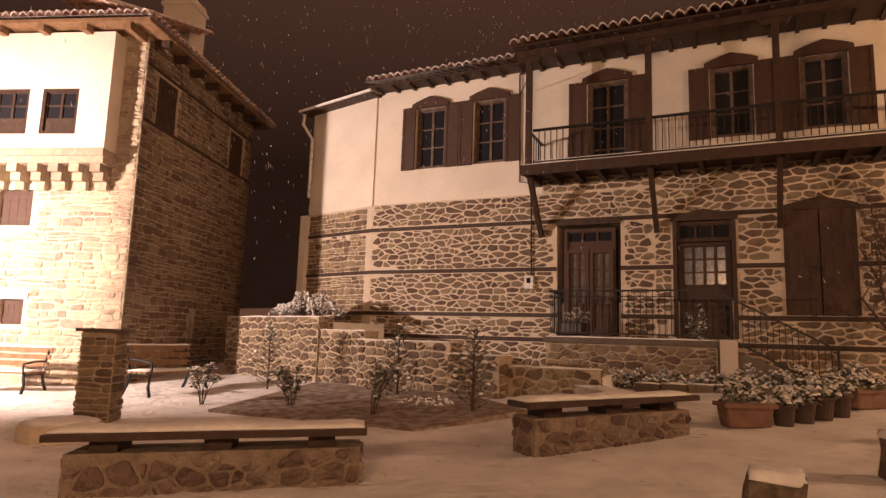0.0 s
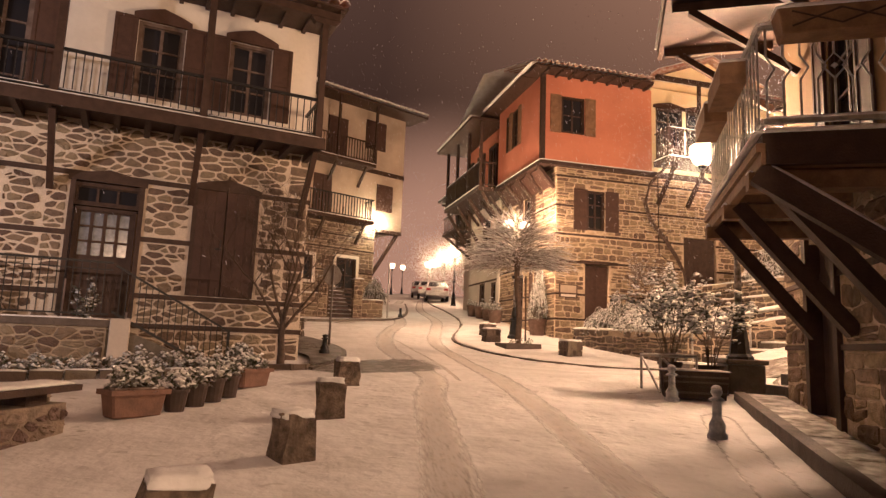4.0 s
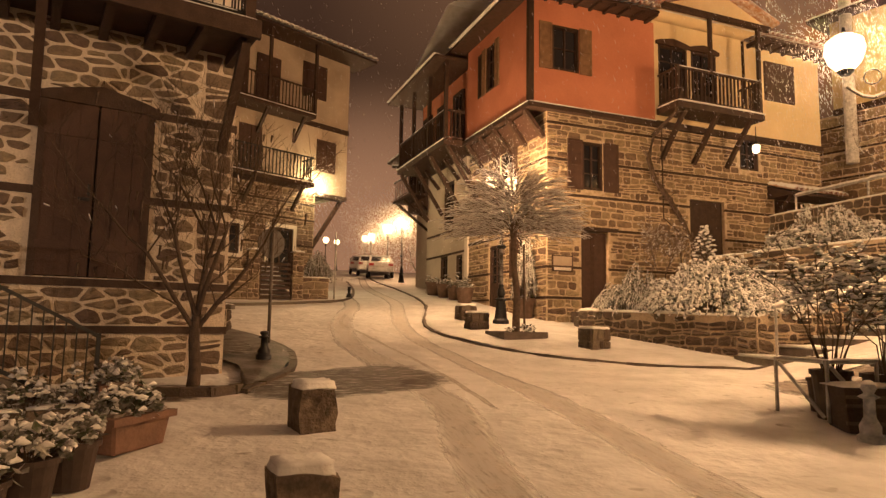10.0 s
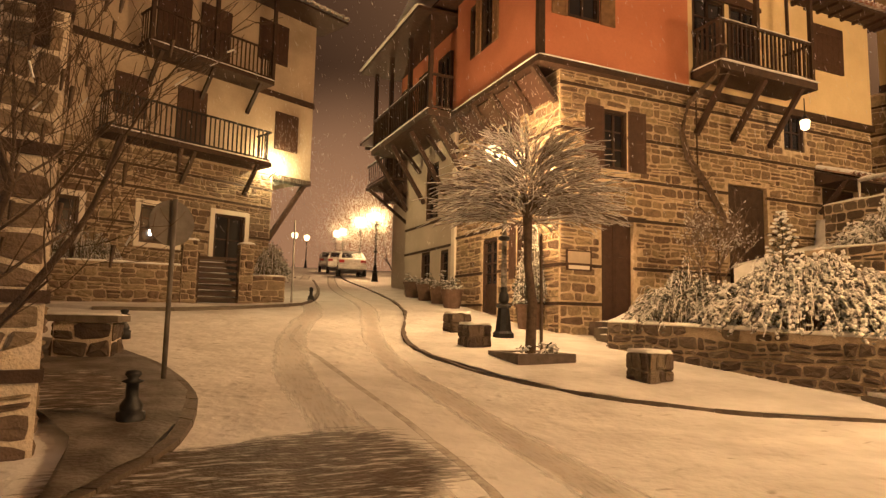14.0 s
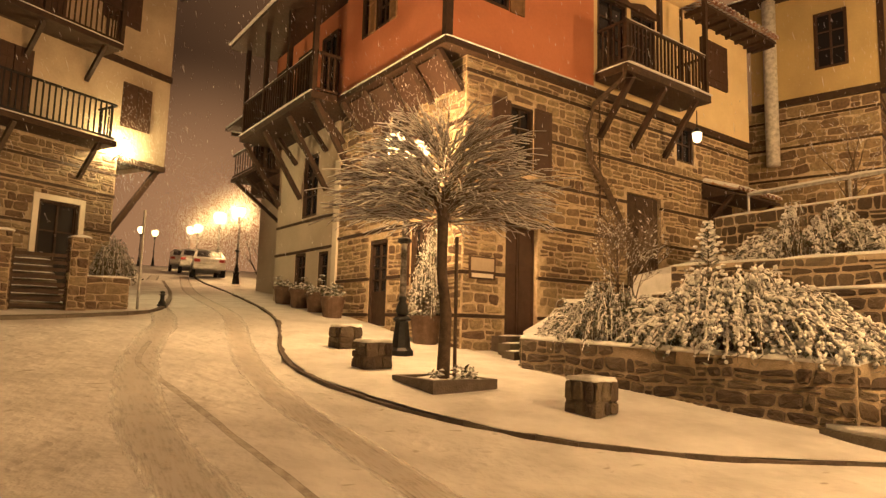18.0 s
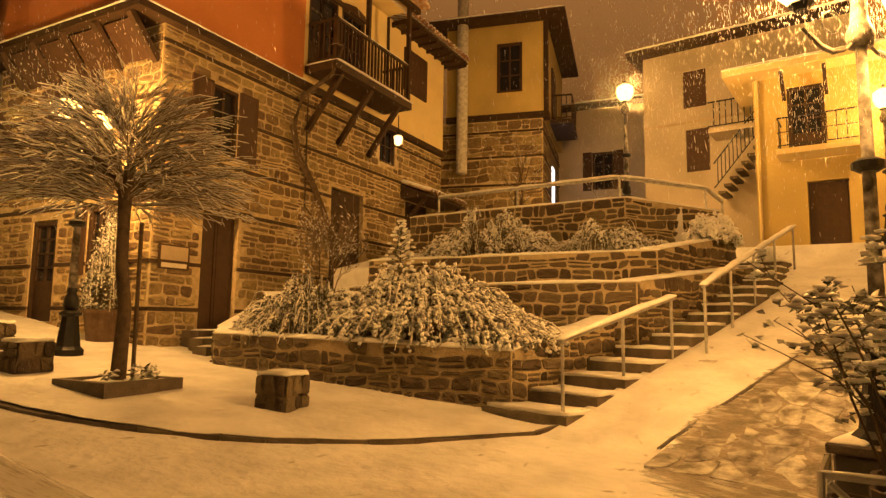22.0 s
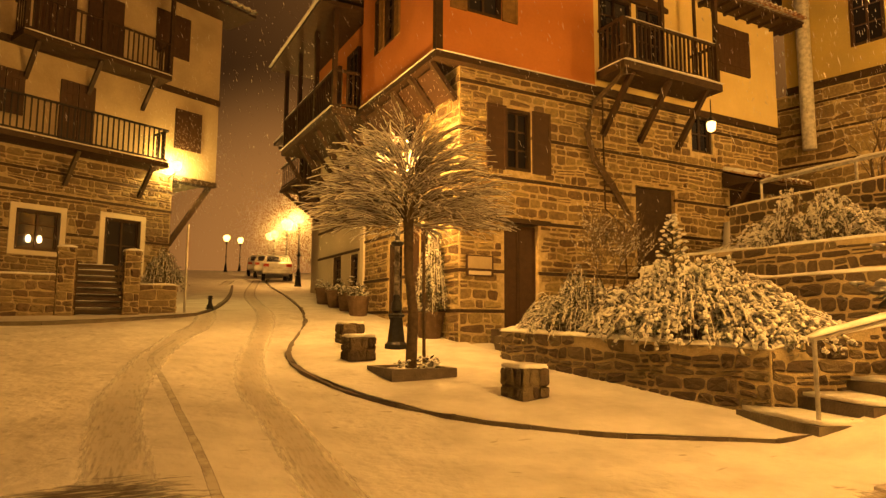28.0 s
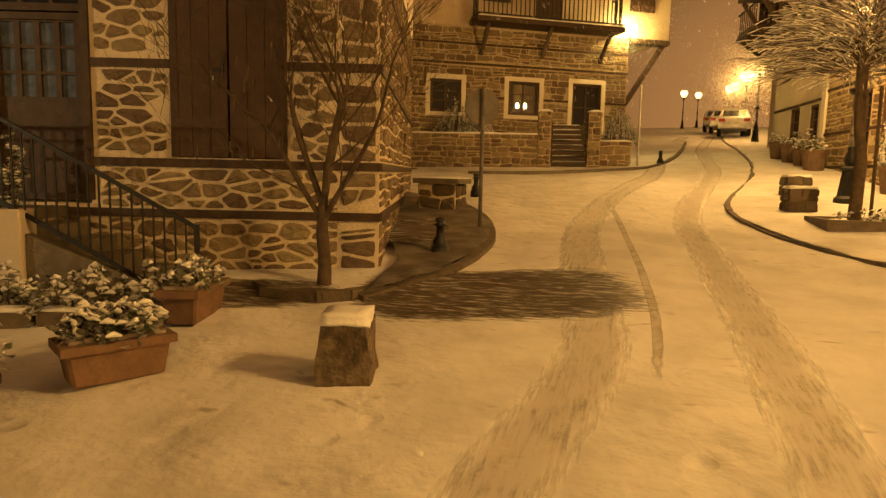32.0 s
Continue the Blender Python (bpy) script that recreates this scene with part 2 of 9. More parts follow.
GREY = mat("grey_beige_render", (0.50, 0.44, 0.36), 0.88, vary=0.08, scale=0.7, bump=0.2, fine=18, second=(0.40, 0.35, 0.28))
OCHRE = mat("ochre_render", (0.34, 0.23, 0.1), 0.88, vary=0.15, scale=1.0, bump=0.25, fine=18, second=(0.25, 0.165, 0.075))
WOOD = mat("dark_stained_timber", (0.055, 0.032, 0.02), 0.6, vary=0.3, scale=7, bump=0.35, fine=55, second=(0.035, 0.02, 0.013))
WOOD_B = mat("brown_shutter_wood", (0.07, 0.038, 0.025), 0.6, vary=0.25, scale=8, bump=0.3, fine=60, second=(0.055, 0.03, 0.02))
WOOD_O = mat("ochre_weathered_timber", (0.25, 0.15, 0.07), 0.65, vary=0.25, scale=8, bump=0.3, fine=60, second=(0.17, 0.10, 0.05))
TILE = mat("clay_roof_tile", (0.34, 0.16, 0.09), 0.85, vary=0.2, scale=8, bump=0.4, fine=40, piece=0.2, second=(0.5, 0.42, 0.38))
IRON = mat("black_painted_iron", (0.02, 0.02, 0.022), 0.45, metal=0.4, vary=0.2, scale=14, bump=0.15, fine=60, spec=0.5)
STEEL = mat("galvanised_steel", (0.45, 0.44, 0.42), 0.45, metal=0.7, vary=0.15, scale=10, bump=0.1, fine=60, spec=0.5)
KERB = mat("wet_kerb_stone", (0.13, 0.105, 0.08), 0.6, vary=0.25, scale=6, bump=0.5, fine=40, piece=0.2, second=(0.08, 0.065, 0.05))
TERRACOTTA = mat("terracotta", (0.2, 0.115, 0.075), 0.8, vary=0.2, scale=7, bump=0.25, fine=40, second=(0.14, 0.085, 0.06))
CLAY_D = mat("dark_fired_clay", (0.1, 0.065, 0.045), 0.8, vary=0.25, scale=7, bump=0.25, fine=40, second=(0.15, 0.1, 0.07))
PLASTIC_D = mat("dark_plastic_pot", (0.06, 0.04, 0.03), 0.6, vary=0.15, scale=8, bump=0.1, fine=40, spec=0.4)
BARK = mat("dark_bark", (0.10, 0.07, 0.048), 0.9, vary=0.3, scale=12, bump=0.7, fine=70, second=(0.06, 0.042, 0.03))
TWIG = mat("frosted_twig", (0.12, 0.085, 0.058), 0.85, vary=0.3, scale=10, bump=0.2, fine=50, second=(0.22, 0.18, 0.15))
LEAF = mat("frosted_evergreen_leaf", (0.05, 0.06, 0.028), 0.6, vary=0.3, scale=10, bump=0.0, piece=0.4, second=(0.42, 0.40, 0.37))
SOIL = mat("frozen_soil", (0.16, 0.11, 0.075), 0.95, vary=0.3, scale=6, bump=0.8, fine=40, second=(0.35, 0.31, 0.27))
GLASS = glass_mat("dark_window_glass")
# near-black colour that stands in for the darkness of unlit rooms
ROOM = mat("painted_room_dark", (0.012, 0.010, 0.009), 0.9, bump=0)
CURTAIN_GLASS = mat("glass_over_net_curtain", (0.15, 0.13, 0.11), 0.25, vary=0.25, scale=9, bump=0.0, fine=30, spec=0.5)
# bluish pane colour imitates cool light from the room behind the front door
BLUE_PANE = mat("pane_tinted_as_cool_room_light", (0.10, 0.125, 0.19), 0.2, vary=0.25, scale=9, bump=0.0, fine=30, spec=0.5)
SASH = mat("weathered_sash_wood", (0.1, 0.068, 0.05), 0.7, vary=0.25, scale=8, bump=0.15, fine=60, second=(0.16, 0.12, 0.095))
WHITEPAINT = mat("white_paint", (0.74, 0.72, 0.68), 0.5, vary=0.08, scale=10, bump=0.1, fine=40)
CARPAINT = mat("white_car_paint", (0.7, 0.7, 0.69), 0.3, vary=0.05, scale=3, bump=0.0, spec=0.5)
RUBBER = mat("black_rubber", (0.02, 0.02, 0.02), 0.8, vary=0.1, bump=0.1)
STEPSTONE = mat("wet_dark_step_stone", (0.05, 0.042, 0.035), 0.45, vary=0.25, scale=4, bump=0.4, fine=25, second=(0.09, 0.075, 0.06), spec=0.4)
PAVING = mat("snow_dusted_slate_paving", (0.11, 0.09, 0.07), 0.55, vary=0.3, scale=5, bump=0.5, fine=30, piece=0.25, second=(0.5, 0.48, 0.46))
STONE_B = mat("weathered_bollard_stone", (0.17, 0.13, 0.09), 0.9, vary=0.35, scale=11, bump=1.0, fine=40, second=(0.07, 0.055, 0.042))
GREYPAINT = mat("grey_paint", (0.22, 0.24, 0.28), 0.5, vary=0.15, scale=9, bump=0.15, fine=40, second=(0.55, 0.55, 0.56))
SIGNBACK = mat("dull_grey_metal", (0.14, 0.125, 0.11), 0.6, metal=0.2, vary=0.2, scale=6, bump=0.1, fine=30)
IRON_F = mat("snow_plastered_iron", (0.05, 0.043, 0.036), 0.6, metal=0.1, vary=0.3, scale=9, bump=0.3, fine=40, second=(0.3, 0.28, 0.26))
BULB = glow("lamp_glass_lit", (1.0, 0.64, 0.22), 3.0)
BULB_FAR = glow("far_lamp_glass_lit", (1.0, 0.62, 0.2), 3.0)
STONE_S = mat("brown_seat_stone", (0.21, 0.155, 0.12), 0.85, vary=0.3, scale=8, bump=0.9, fine=45, piece=0.35, second=(0.13, 0.095, 0.075))




def worn_snow(name, dark, light, cover, scale, streak, edge, fade=0.3, gloss=0.5, shine=0.4):
    """Snow worn through in patches: bare ground shows between, and fades out where the wear attribute falls."""
    m = mat(name, dark, gloss, vary=0.3, scale=5, bump=0.7, fine=30, second=tuple(c * 1.8 for c in dark), spec=shine)
    nt = m.node_tree
    b = nt.nodes["Principled BSDF"]
    geo = nt.nodes.new("ShaderNodeNewGeometry")
    mp = nt.nodes.new("ShaderNodeMapping")
    mp.inputs["Scale"].default_value = streak
    nt.links.new(geo.outputs["Position"], mp.inputs["Vector"])
    n = nt.nodes.new("ShaderNodeTexNoise")
    n.inputs["Scale"].default_value, n.inputs["Detail"].default_value, n.inputs["Roughness"].default_value = scale, 6, 0.65
    nt.links.new(mp.outputs[0], n.inputs["Vector"])
    mr = nt.nodes.new("ShaderNodeMapRange")
    mr.inputs[1].default_value, mr.inputs[2].default_value = cover, cover + 0.16
    nt.links.new(n.outputs[0], mr.inputs[0])
    sn = nt.nodes.new("ShaderNodeBsdfPrincipled")
    sn.inputs["Base Color"].default_value = (*light, 1)
    sn.inputs["Roughness"].default_value = 0.8
    mx = nt.nodes.new("ShaderNodeMixShader")
    nt.links.new(mr.outputs[0], mx.inputs[0])
    nt.links.new(b.outputs[0], mx.inputs[1])
    nt.links.new(sn.outputs[0], mx.inputs[2])
    at = nt.nodes.new("ShaderNodeAttribute")
    at.attribute_name = "wear"
    ad = nt.nodes.new("ShaderNodeMath")
    ad.operation = "MULTIPLY_ADD"
    ad.inputs[1].default_value = 1.0
    nt.links.new(at.outputs["Fac"], ad.inputs[0])
    nt.links.new(n.outputs[0], ad.inputs[2])
    m2 = nt.nodes.new("ShaderNodeMapRange")
    m2.inputs[1].default_value, m2.inputs[2].default_value = edge, edge + fade
    nt.links.new(ad.outputs[0], m2.inputs[0])
    tr = nt.nodes.new("ShaderNodeBsdfTransparent")
    m3 = nt.nodes.new("ShaderNodeMixShader")
    nt.links.new(m2.outputs[0], m3.inputs[0])
    nt.links.new(tr.outputs[0], m3.inputs[1])
    nt.links.new(mx.outputs[0], m3.inputs[2])
    nt.links.new(m3.outputs[0], nt.nodes["Material Output"].inputs[0])
    return m


TRACK = worn_snow("trodden_snow", (0.3, 0.275, 0.245), (0.53, 0.51, 0.49), 0.4, 4.0, (9.0, 0.9, 1), 0.78, 0.55)
RUT = worn_snow("dark_rut", (0.24, 0.21, 0.18), (0.48, 0.46, 0.44), 0.45, 5.0, (2.0, 0.9, 1), 0.7, 0.4)
TRACK_FAINT = worn_snow("half_filled_track", (0.4, 0.375, 0.35), (0.6, 0.585, 0.57), 0.36, 4.0, (8.0, 0.9, 1), 0.8)
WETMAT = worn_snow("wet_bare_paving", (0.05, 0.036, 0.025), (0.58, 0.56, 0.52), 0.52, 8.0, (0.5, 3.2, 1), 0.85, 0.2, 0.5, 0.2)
BARE = mat("dark_bare_paving", (0.075, 0.062, 0.05), 0.5, vary=0.3, scale=3.5, bump=0.6, fine=25, second=(0.2, 0.18, 0.16))
THIN = worn_snow("snow_blown_thin", (0.12, 0.1, 0.08), (0.42, 0.4, 0.38), 0.5, 3.2, (2.6, 0.9, 1), 0.75, 0.25)


# ---- building helpers ----
def box(bm, x0, y0, z0, x1, y1, z1, m=None):
    co = [(x0, y0, z0), (x1, y0, z0), (x1, y1, z0), (x0, y1, z0), (x0, y0, z1), (x1, y0, z1), (x1, y1, z1), (x0, y1, z1)]
    v = [bm.verts.new(m @ Vector(c) if m else c) for c in co]
    for f in ((3, 2, 1, 0), (4, 5, 6, 7), (0, 1, 5, 4), (1, 2, 6, 5), (2, 3, 7, 6), (3, 0, 4, 7)):
        bm.faces.new([v[i] for i in f])
    return v


def beam(bm, a, b, w, h, up=(0, 0, 1)):
    """A squared timber from a to b."""
    a, b = Vector(a), Vector(b)
    d = (b - a).normalized()
    s = d.cross(Vector(up)).normalized()
    u = s.cross(d)
    co = [p + s * i * w / 2 + u * j * h / 2 for p in (a, b) for i, j in ((-1, -1), (1, -1), (1, 1), (-1, 1))]
    v = [bm.verts.new(c) for c in co]
    for f in ((0, 1, 2, 3), (7, 6, 5, 4), (0, 4, 5, 1), (1, 5, 6, 2), (2, 6, 7, 3), (3, 7, 4, 0)):
        bm.faces.new([v[i] for i in f])


def tube(bm, pts, radii, n=6, cap=True):
    rings = []
    pts = [Vector(p) for p in pts]
    if not isinstance(radii, (list, tuple)):
        radii = [radii] * len(pts)
    ref = Vector((0, 0, 1))
    for i, p in enumerate(pts):
        d = (pts[min(i + 1, len(pts) - 1)] - pts[max(i - 1, 0)])
        if d.length < 1e-6:
            d = Vector((0, 0, 1))
        d.normalize()
        s = d.cross(ref if abs(d.z) < 0.95 else Vector((1, 0, 0))).normalized()
        u = s.cross(d)
        rings.append([bm.verts.new(p + (s * math.cos(k * 2 * math.pi / n) + u * math.sin(k * 2 * math.pi / n)) * radii[i]) for k in range(n)])
    for r0, r1 in zip(rings, rings[1:]):
        for k in range(n):
            bm.faces.new((r0[k], r0[(k + 1) % n], r1[(k + 1) % n], r1[k]))
    if cap and n > 2:
        bm.faces.new(list(reversed(rings[0])))
        bm.faces.new(rings[-1])


def lathe(bm, prof, n=16, at=(0, 0, 0)):
    """A turned shape from (radius, height) pairs."""
    rings = []
    for r, z in prof:
        rings.append([bm.verts.new((at[0] + r * math.cos(k * 2 * math.pi / n), at[1] + r * math.sin(k * 2 * math.pi / n), at[2] + z)) for k in range(n)])
    for r0, r1 in zip(rings, rings[1:]):
        for k in range(n):
            bm.faces.new((r0[k], r0[(k + 1) % n], r1[(k + 1) % n], r1[k]))
    bm.faces.new(list(reversed(rings[0])))
    bm.faces.new(rings[-1])


def prism(bm, poly, z0, z1):
    """A solid over a plan polygon; z1 may be one height or one per corner."""
    tops = z1 if isinstance(z1, (list, tuple)) else [z1] * len(poly)
    lo = [bm.verts.new((x, y, z0)) for x, y in poly]
    hi = [bm.verts.new((x, y, z)) for (x, y), z in zip(poly, tops)]
    n = len(poly)
    bm.faces.new(list(reversed(lo)))
    bm.faces.new(hi)
    for i in range(n):
        bm.faces.new((lo[i], lo[(i + 1) % n], hi[(i + 1) % n], hi[i]))


def rough(bm, amount, scale=3.0, seed=0.0):
    for v in bm.verts:
        v.co += noise.noise_vector(v.co * scale + Vector((seed, seed, seed))) * amount


def mesh_of(name, bm, material, smooth=False):
    bmesh.ops.recalc_face_normals(bm, faces=bm.faces)
    me = bpy.data.meshes.new(name)
    bm.to_mesh(me)
    bm.free()
    me.materials.append(material)
    if smooth:
        me.polygons.foreach_set("use_smooth", [True] * len(me.polygons))
    return me


def part(name, bm, material, parent=None, label="", smooth=False):
    ob = new(name, mesh_of(name, bm, material, smooth))
    if parent:
        ob.parent = parent
    if label:
        ob["label"] = label
    return ob


def empty(name, m, label="", category="", group="", kind=""):
    ob = new(name)
    ob.matrix_world = m
    ob.empty_display_size = 0.2
    return tagged(ob, label, category, group, kind)


def bevelled(bm, w=0.01, seg=1):
    bmesh.ops.bevel(bm, geom=list(bm.edges), offset=w, segments=seg, affect="EDGES", profile=0.5)


def turned(x, y, z, deg):
    return Matrix.Translation((x, y, z)) @ Matrix.Rotation(radians(deg), 4, "Z")


def wall_solid(bm, x0, x1, z0, z1, y0, y1, holes=()):
    """A wall along x with openings (x0, z0, x1, z1) right through it, as one closed shell."""
    xs = sorted({x0, x1, *[min(max(h[i], x0), x1) for h in holes for i in (0, 2)]})
    zs = sorted({z0, z1, *[min(max(h[i], z0), z1) for h in holes for i in (1, 3)]})
    nx, nz = len(xs) - 1, len(zs) - 1

    def solid(i, j):
        if not (0 <= i < nx and 0 <= j < nz):
            return False
        cx, cz = (xs[i] + xs[i + 1]) / 2, (zs[j] + zs[j + 1]) / 2
        return not any(h[0] < cx < h[2] and h[1] < cz < h[3] for h in holes)

    made = {}

    def at(i, j, k):
        if (i, j, k) not in made:
            made[i, j, k] = bm.verts.new((xs[i], (y0, y1)[k], zs[j]))
        return made[i, j, k]

    for i in range(nx):
        for j in range(nz):
            if not solid(i, j):
                continue
            bm.faces.new((at(i, j, 0), at(i + 1, j, 0), at(i + 1, j + 1, 0), at(i, j + 1, 0)))
            bm.faces.new((at(i, j + 1, 1), at(i + 1, j + 1, 1), at(i + 1, j, 1), at(i, j, 1)))
            for di, dj, e in ((-1, 0, ((i, j), (i, j + 1))), (1, 0, ((i + 1, j + 1), (i + 1, j))), (0, -1, ((i + 1, j), (i, j))), (0, 1, ((i, j + 1), (i + 1, j + 1)))):
                if not solid(i + di, j + dj):
                    (a, b), (c, d) = e
                    bm.faces.new((at(a, b, 0), at(c, d, 0), at(c, d, 1), at(a, b, 1)))


def clip(poly, nx, ny, d):
    """Keep the side of a polygon where nx * x + ny * y <= d."""
    out = []
    for i, p in enumerate(poly):
        q = poly[(i + 1) % len(poly)]
        a, b = nx * p[0] + ny * p[1] - d, nx * q[0] + ny * q[1] - d
        if a <= 0:
            out.append(p)
        if (a < 0 < b) or (b < 0 < a):
            k = a / (a - b)
            out.append((p[0] + (q[0] - p[0]) * k, p[1] + (q[1] - p[1]) * k))
    return out


def rubble(x0, x1, z0, z1, w, h, gap, holes=(), seed=1, jitter=0.42, small=0.4):
    """Outlines of irregular stones that fill a wall face, each shrunk by the joint."""
    rng = random.Random(seed)
    nr = max(1, round((z1 - z0) / h))
    hh = (z1 - z0) / nr
    nc = max(1, round((x1 - x0) / w))
    ww = (x1 - x0) / nc
    cells = {}
    for r in range(-1, nr + 1):
        for c in range(-1, nc + 2):
            x, z = x0 + (c + 0.5 + (r % 2) * 0.5 + rng.uniform(-jitter, jitter)) * ww, z0 + (r + 0.5 + rng.uniform(-jitter, jitter) * 0.8) * hh
            size = rng.uniform(0.85, 1.18) if jitter > 0.3 else 1.0
            cells[r, c] = [(x, z, size)]
            if rng.random() < small:
                cells[r, c].append((x + rng.choice((-0.42, 0.42)) * ww, z + rng.uniform(-0.45, 0.45) * hh, 0.72))
    out = []
    sc = ww / hh
    for (r, c), (sx, sz, size) in [(k, p) for k, ps in cells.items() for p in ps]:
        if not (x0 < sx < x1 and z0 < sz < z1):
            continue
        if any(a < sx < b2 and b < sz < d for a, b, b2, d in holes):
            continue
        poly = [(x0 + gap / 2, z0 + gap / 2), (x1 - gap / 2, z0 + gap / 2), (x1 - gap / 2, z1 - gap / 2), (x0 + gap / 2, z1 - gap / 2)]
        for o in [p for dr in (0, -1, 1, -2, 2) for dc in (0, -1, 1, -2, 2) for p in cells.get((r + dr, c + dc), ())]:
            if o[0] == sx and o[1] == sz:
                continue
            k = size / (size + o[2])
            nx, nz = o[0] - sx, (o[1] - sz) * sc * sc
            ln = math.hypot(nx, nz)
            mx, mz = sx + (o[0] - sx) * k, sz + (o[1] - sz) * k
            poly = clip(poly, nx / ln, nz / ln, (nx * mx + nz * mz) / ln - gap / 2)
            if len(poly) < 3:
                break
        dress(out, poly, sx, sz, holes, gap, 0.05 * ww * hh, rng)
    return out


def coursed(x0, x1, z0, z1, w, h, gap, holes=(), seed=1):
    """Outlines of roughly squared stones laid in wavy courses."""
    rng = random.Random(seed)
    zs = [z0]
    while zs[-1] < z1 - h * 0.5:
        zs.append(zs[-1] + h * rng.uniform(0.7, 1.4))
    k = (z1 - z0) / (zs[-1] - z0)
    zs = [z0 + (z - z0) * k for z in zs]

    def bed(i, x):
        edge = 0 if i in (0, len(zs) - 1) else 1
        return zs[i] + edge * h * 0.42 * noise.noise(Vector((x * 2.2, i * 7.3 + seed, 0.5)))

    out = []
    for i in range(len(zs) - 1):
        xs = [x0]
        while xs[-1] < x1 - w * 0.45:
            xs.append(min(x1, xs[-1] + w * rng.choice((0.55, 0.8, 1.0, 1.2, 1.55)) * rng.uniform(0.85, 1.15)))
        xs[-1] = x1
        for a, b in zip(xs, xs[1:]):
            g = gap / 2
            lean0, lean1 = rng.uniform(-0.14, 0.14) * h, rng.uniform(-0.14, 0.14) * h
            quad = [(a + g + lean0, bed(i, a) + g), (b - g + lean1, bed(i, b) + g), (b - g - lean1, bed(i + 1, b) - g), (a + g - lean0, bed(i + 1, a) - g)]
            if b - a > 0.3 * w and rng.random() < 0.22:
                t = rng.uniform(0.4, 0.6)
                l = (quad[0][0] + (quad[3][0] - quad[0][0]) * t, quad[0][1] + (quad[3][1] - quad[0][1]) * t)
                r = (quad[1][0] + (quad[2][0] - quad[1][0]) * t, quad[1][1] + (quad[2][1] - quad[1][1]) * t)
                quads = [[quad[0], quad[1], (r[0], r[1] - g), (l[0], l[1] - g)], [(l[0], l[1] + g), (r[0], r[1] + g), quad[2], quad[3]]]
            else:
                quads = [quad]
            for q in quads:
                sx, sz = sum(p[0] for p in q) / 4, sum(p[1] for p in q) / 4
                if any(a2 < sx < b2 and b1 < sz < d for a2, b1, b2, d in holes):
                    continue
                poly = clip(clip(q, 1, 0, x1 - g), -1, 0, -x0 - g)
                if len(poly) > 2:
                    dress(out, poly, sx, sz, holes, gap, 0.06 * w * h, rng)
    return out


def dress(out, poly, sx, sz, holes, gap, least, rng):
    """Cut a stone's outline back from the openings and soften its corners."""
    for a, b, c2, d in holes:
        if len(poly) < 3:
            return
        if max(p[0] for p in poly) <= a or min(p[0] for p in poly) >= c2 or max(p[1] for p in poly) <= b or min(p[1] for p in poly) >= d:
            continue
        over = [(a - sx, (1, 0, a - gap / 2)), (sx - c2, (-1, 0, -c2 - gap / 2)), (b - sz, (0, 1, b - gap / 2)), (sz - d, (0, -1, -d - gap / 2))]
        poly = clip(poly, *max(over)[1])
    if len(poly) < 3:
        return
    cx, cz = sum(p[0] for p in poly) / len(poly), sum(p[1] for p in poly) / len(poly)
    if abs(sum(p[0] * q[1] - q[0] * p[1] for p, q in zip(poly, poly[1:] + poly[:1]))) / 2 < least:
        return
    soft = []
    n = len(poly)
    for i in range(n):
        p, q, o = poly[i], poly[(i + 1) % n], poly[i - 1]
        k = rng.uniform(0.06, 0.24)
        p = (p[0] + rng.uniform(-0.005, 0.005), p[1] + rng.uniform(-0.005, 0.005))
        soft.append((p[0] + (o[0] - p[0]) * k, p[1] + (o[1] - p[1]) * k))
        soft.append((p[0] + (q[0] - p[0]) * k, p[1] + (q[1] - p[1]) * k))
    out.append((soft, (cx, cz), rng.uniform(0.6, 1.3)))


def stone_mesh(bm, poly, centre, depth):
    """One stone standing proud of the wall face y = 0: a rounded rim and an uneven, faceted front."""
    cx, cz = centre
    salt = cx * 91.7 + cz * 57.3 + depth * 4000 + poly[0][0] * 31
    base = [bm.verts.new((x, 0.005, z)) for x, z in poly]
    rim = [bm.verts.new((cx + (x - cx) * 0.965, -depth * 0.6, cz + (z - cz) * 0.95)) for x, z in poly]
    face = [bm.verts.new((cx + (x - cx) * 0.7, -depth * (1.05 + 0.5 * math.sin(salt + i * 2.1)), cz + (z - cz) * 0.66)) for i, (x, z) in enumerate(poly)]
    top = bm.verts.new((cx, -depth * (1.15 + 0.3 * math.sin(salt * 1.7)), cz))
    n = len(poly)
    for i in range(n):
        j = (i + 1) % n
        bm.faces.new((base[i], base[j], rim[j], rim[i]))
        bm.faces.new((rim[i], rim[j], face[j], face[i]))
        bm.faces.new((face[i], face[j], top))


STONE_COUNT = [0]


def lay_stones(parent, m, cells, material, depth=0.022, single=None, limit=300, name="stone"):
    """Stones on a wall face; m takes (along, out of the face, up) to the parent's space. Those that single() picks are pieces of their own."""
    rest = bmesh.new()
    k = 0
    for poly, c, d in cells:
        if single and k < limit and single(*c):
            bm = bmesh.new()
            stone_mesh(bm, [(x - c[0], z - c[1]) for x, z in poly], (0, 0), depth * d)
            ob = new(name, mesh_of(name, bm, material))
            ob.parent = parent
            ob.matrix_local = m @ Matrix.Translation((c[0], 0, c[1]))
            k += 1
        else:
            stone_mesh(rest, poly, c, depth * d)
    STONE_COUNT[0] += k
    if rest.verts:
        rest.transform(m)
        ob = part("stonework", rest, material, parent)
        ob["kind"] = "stuff"
    else:
        rest.free()


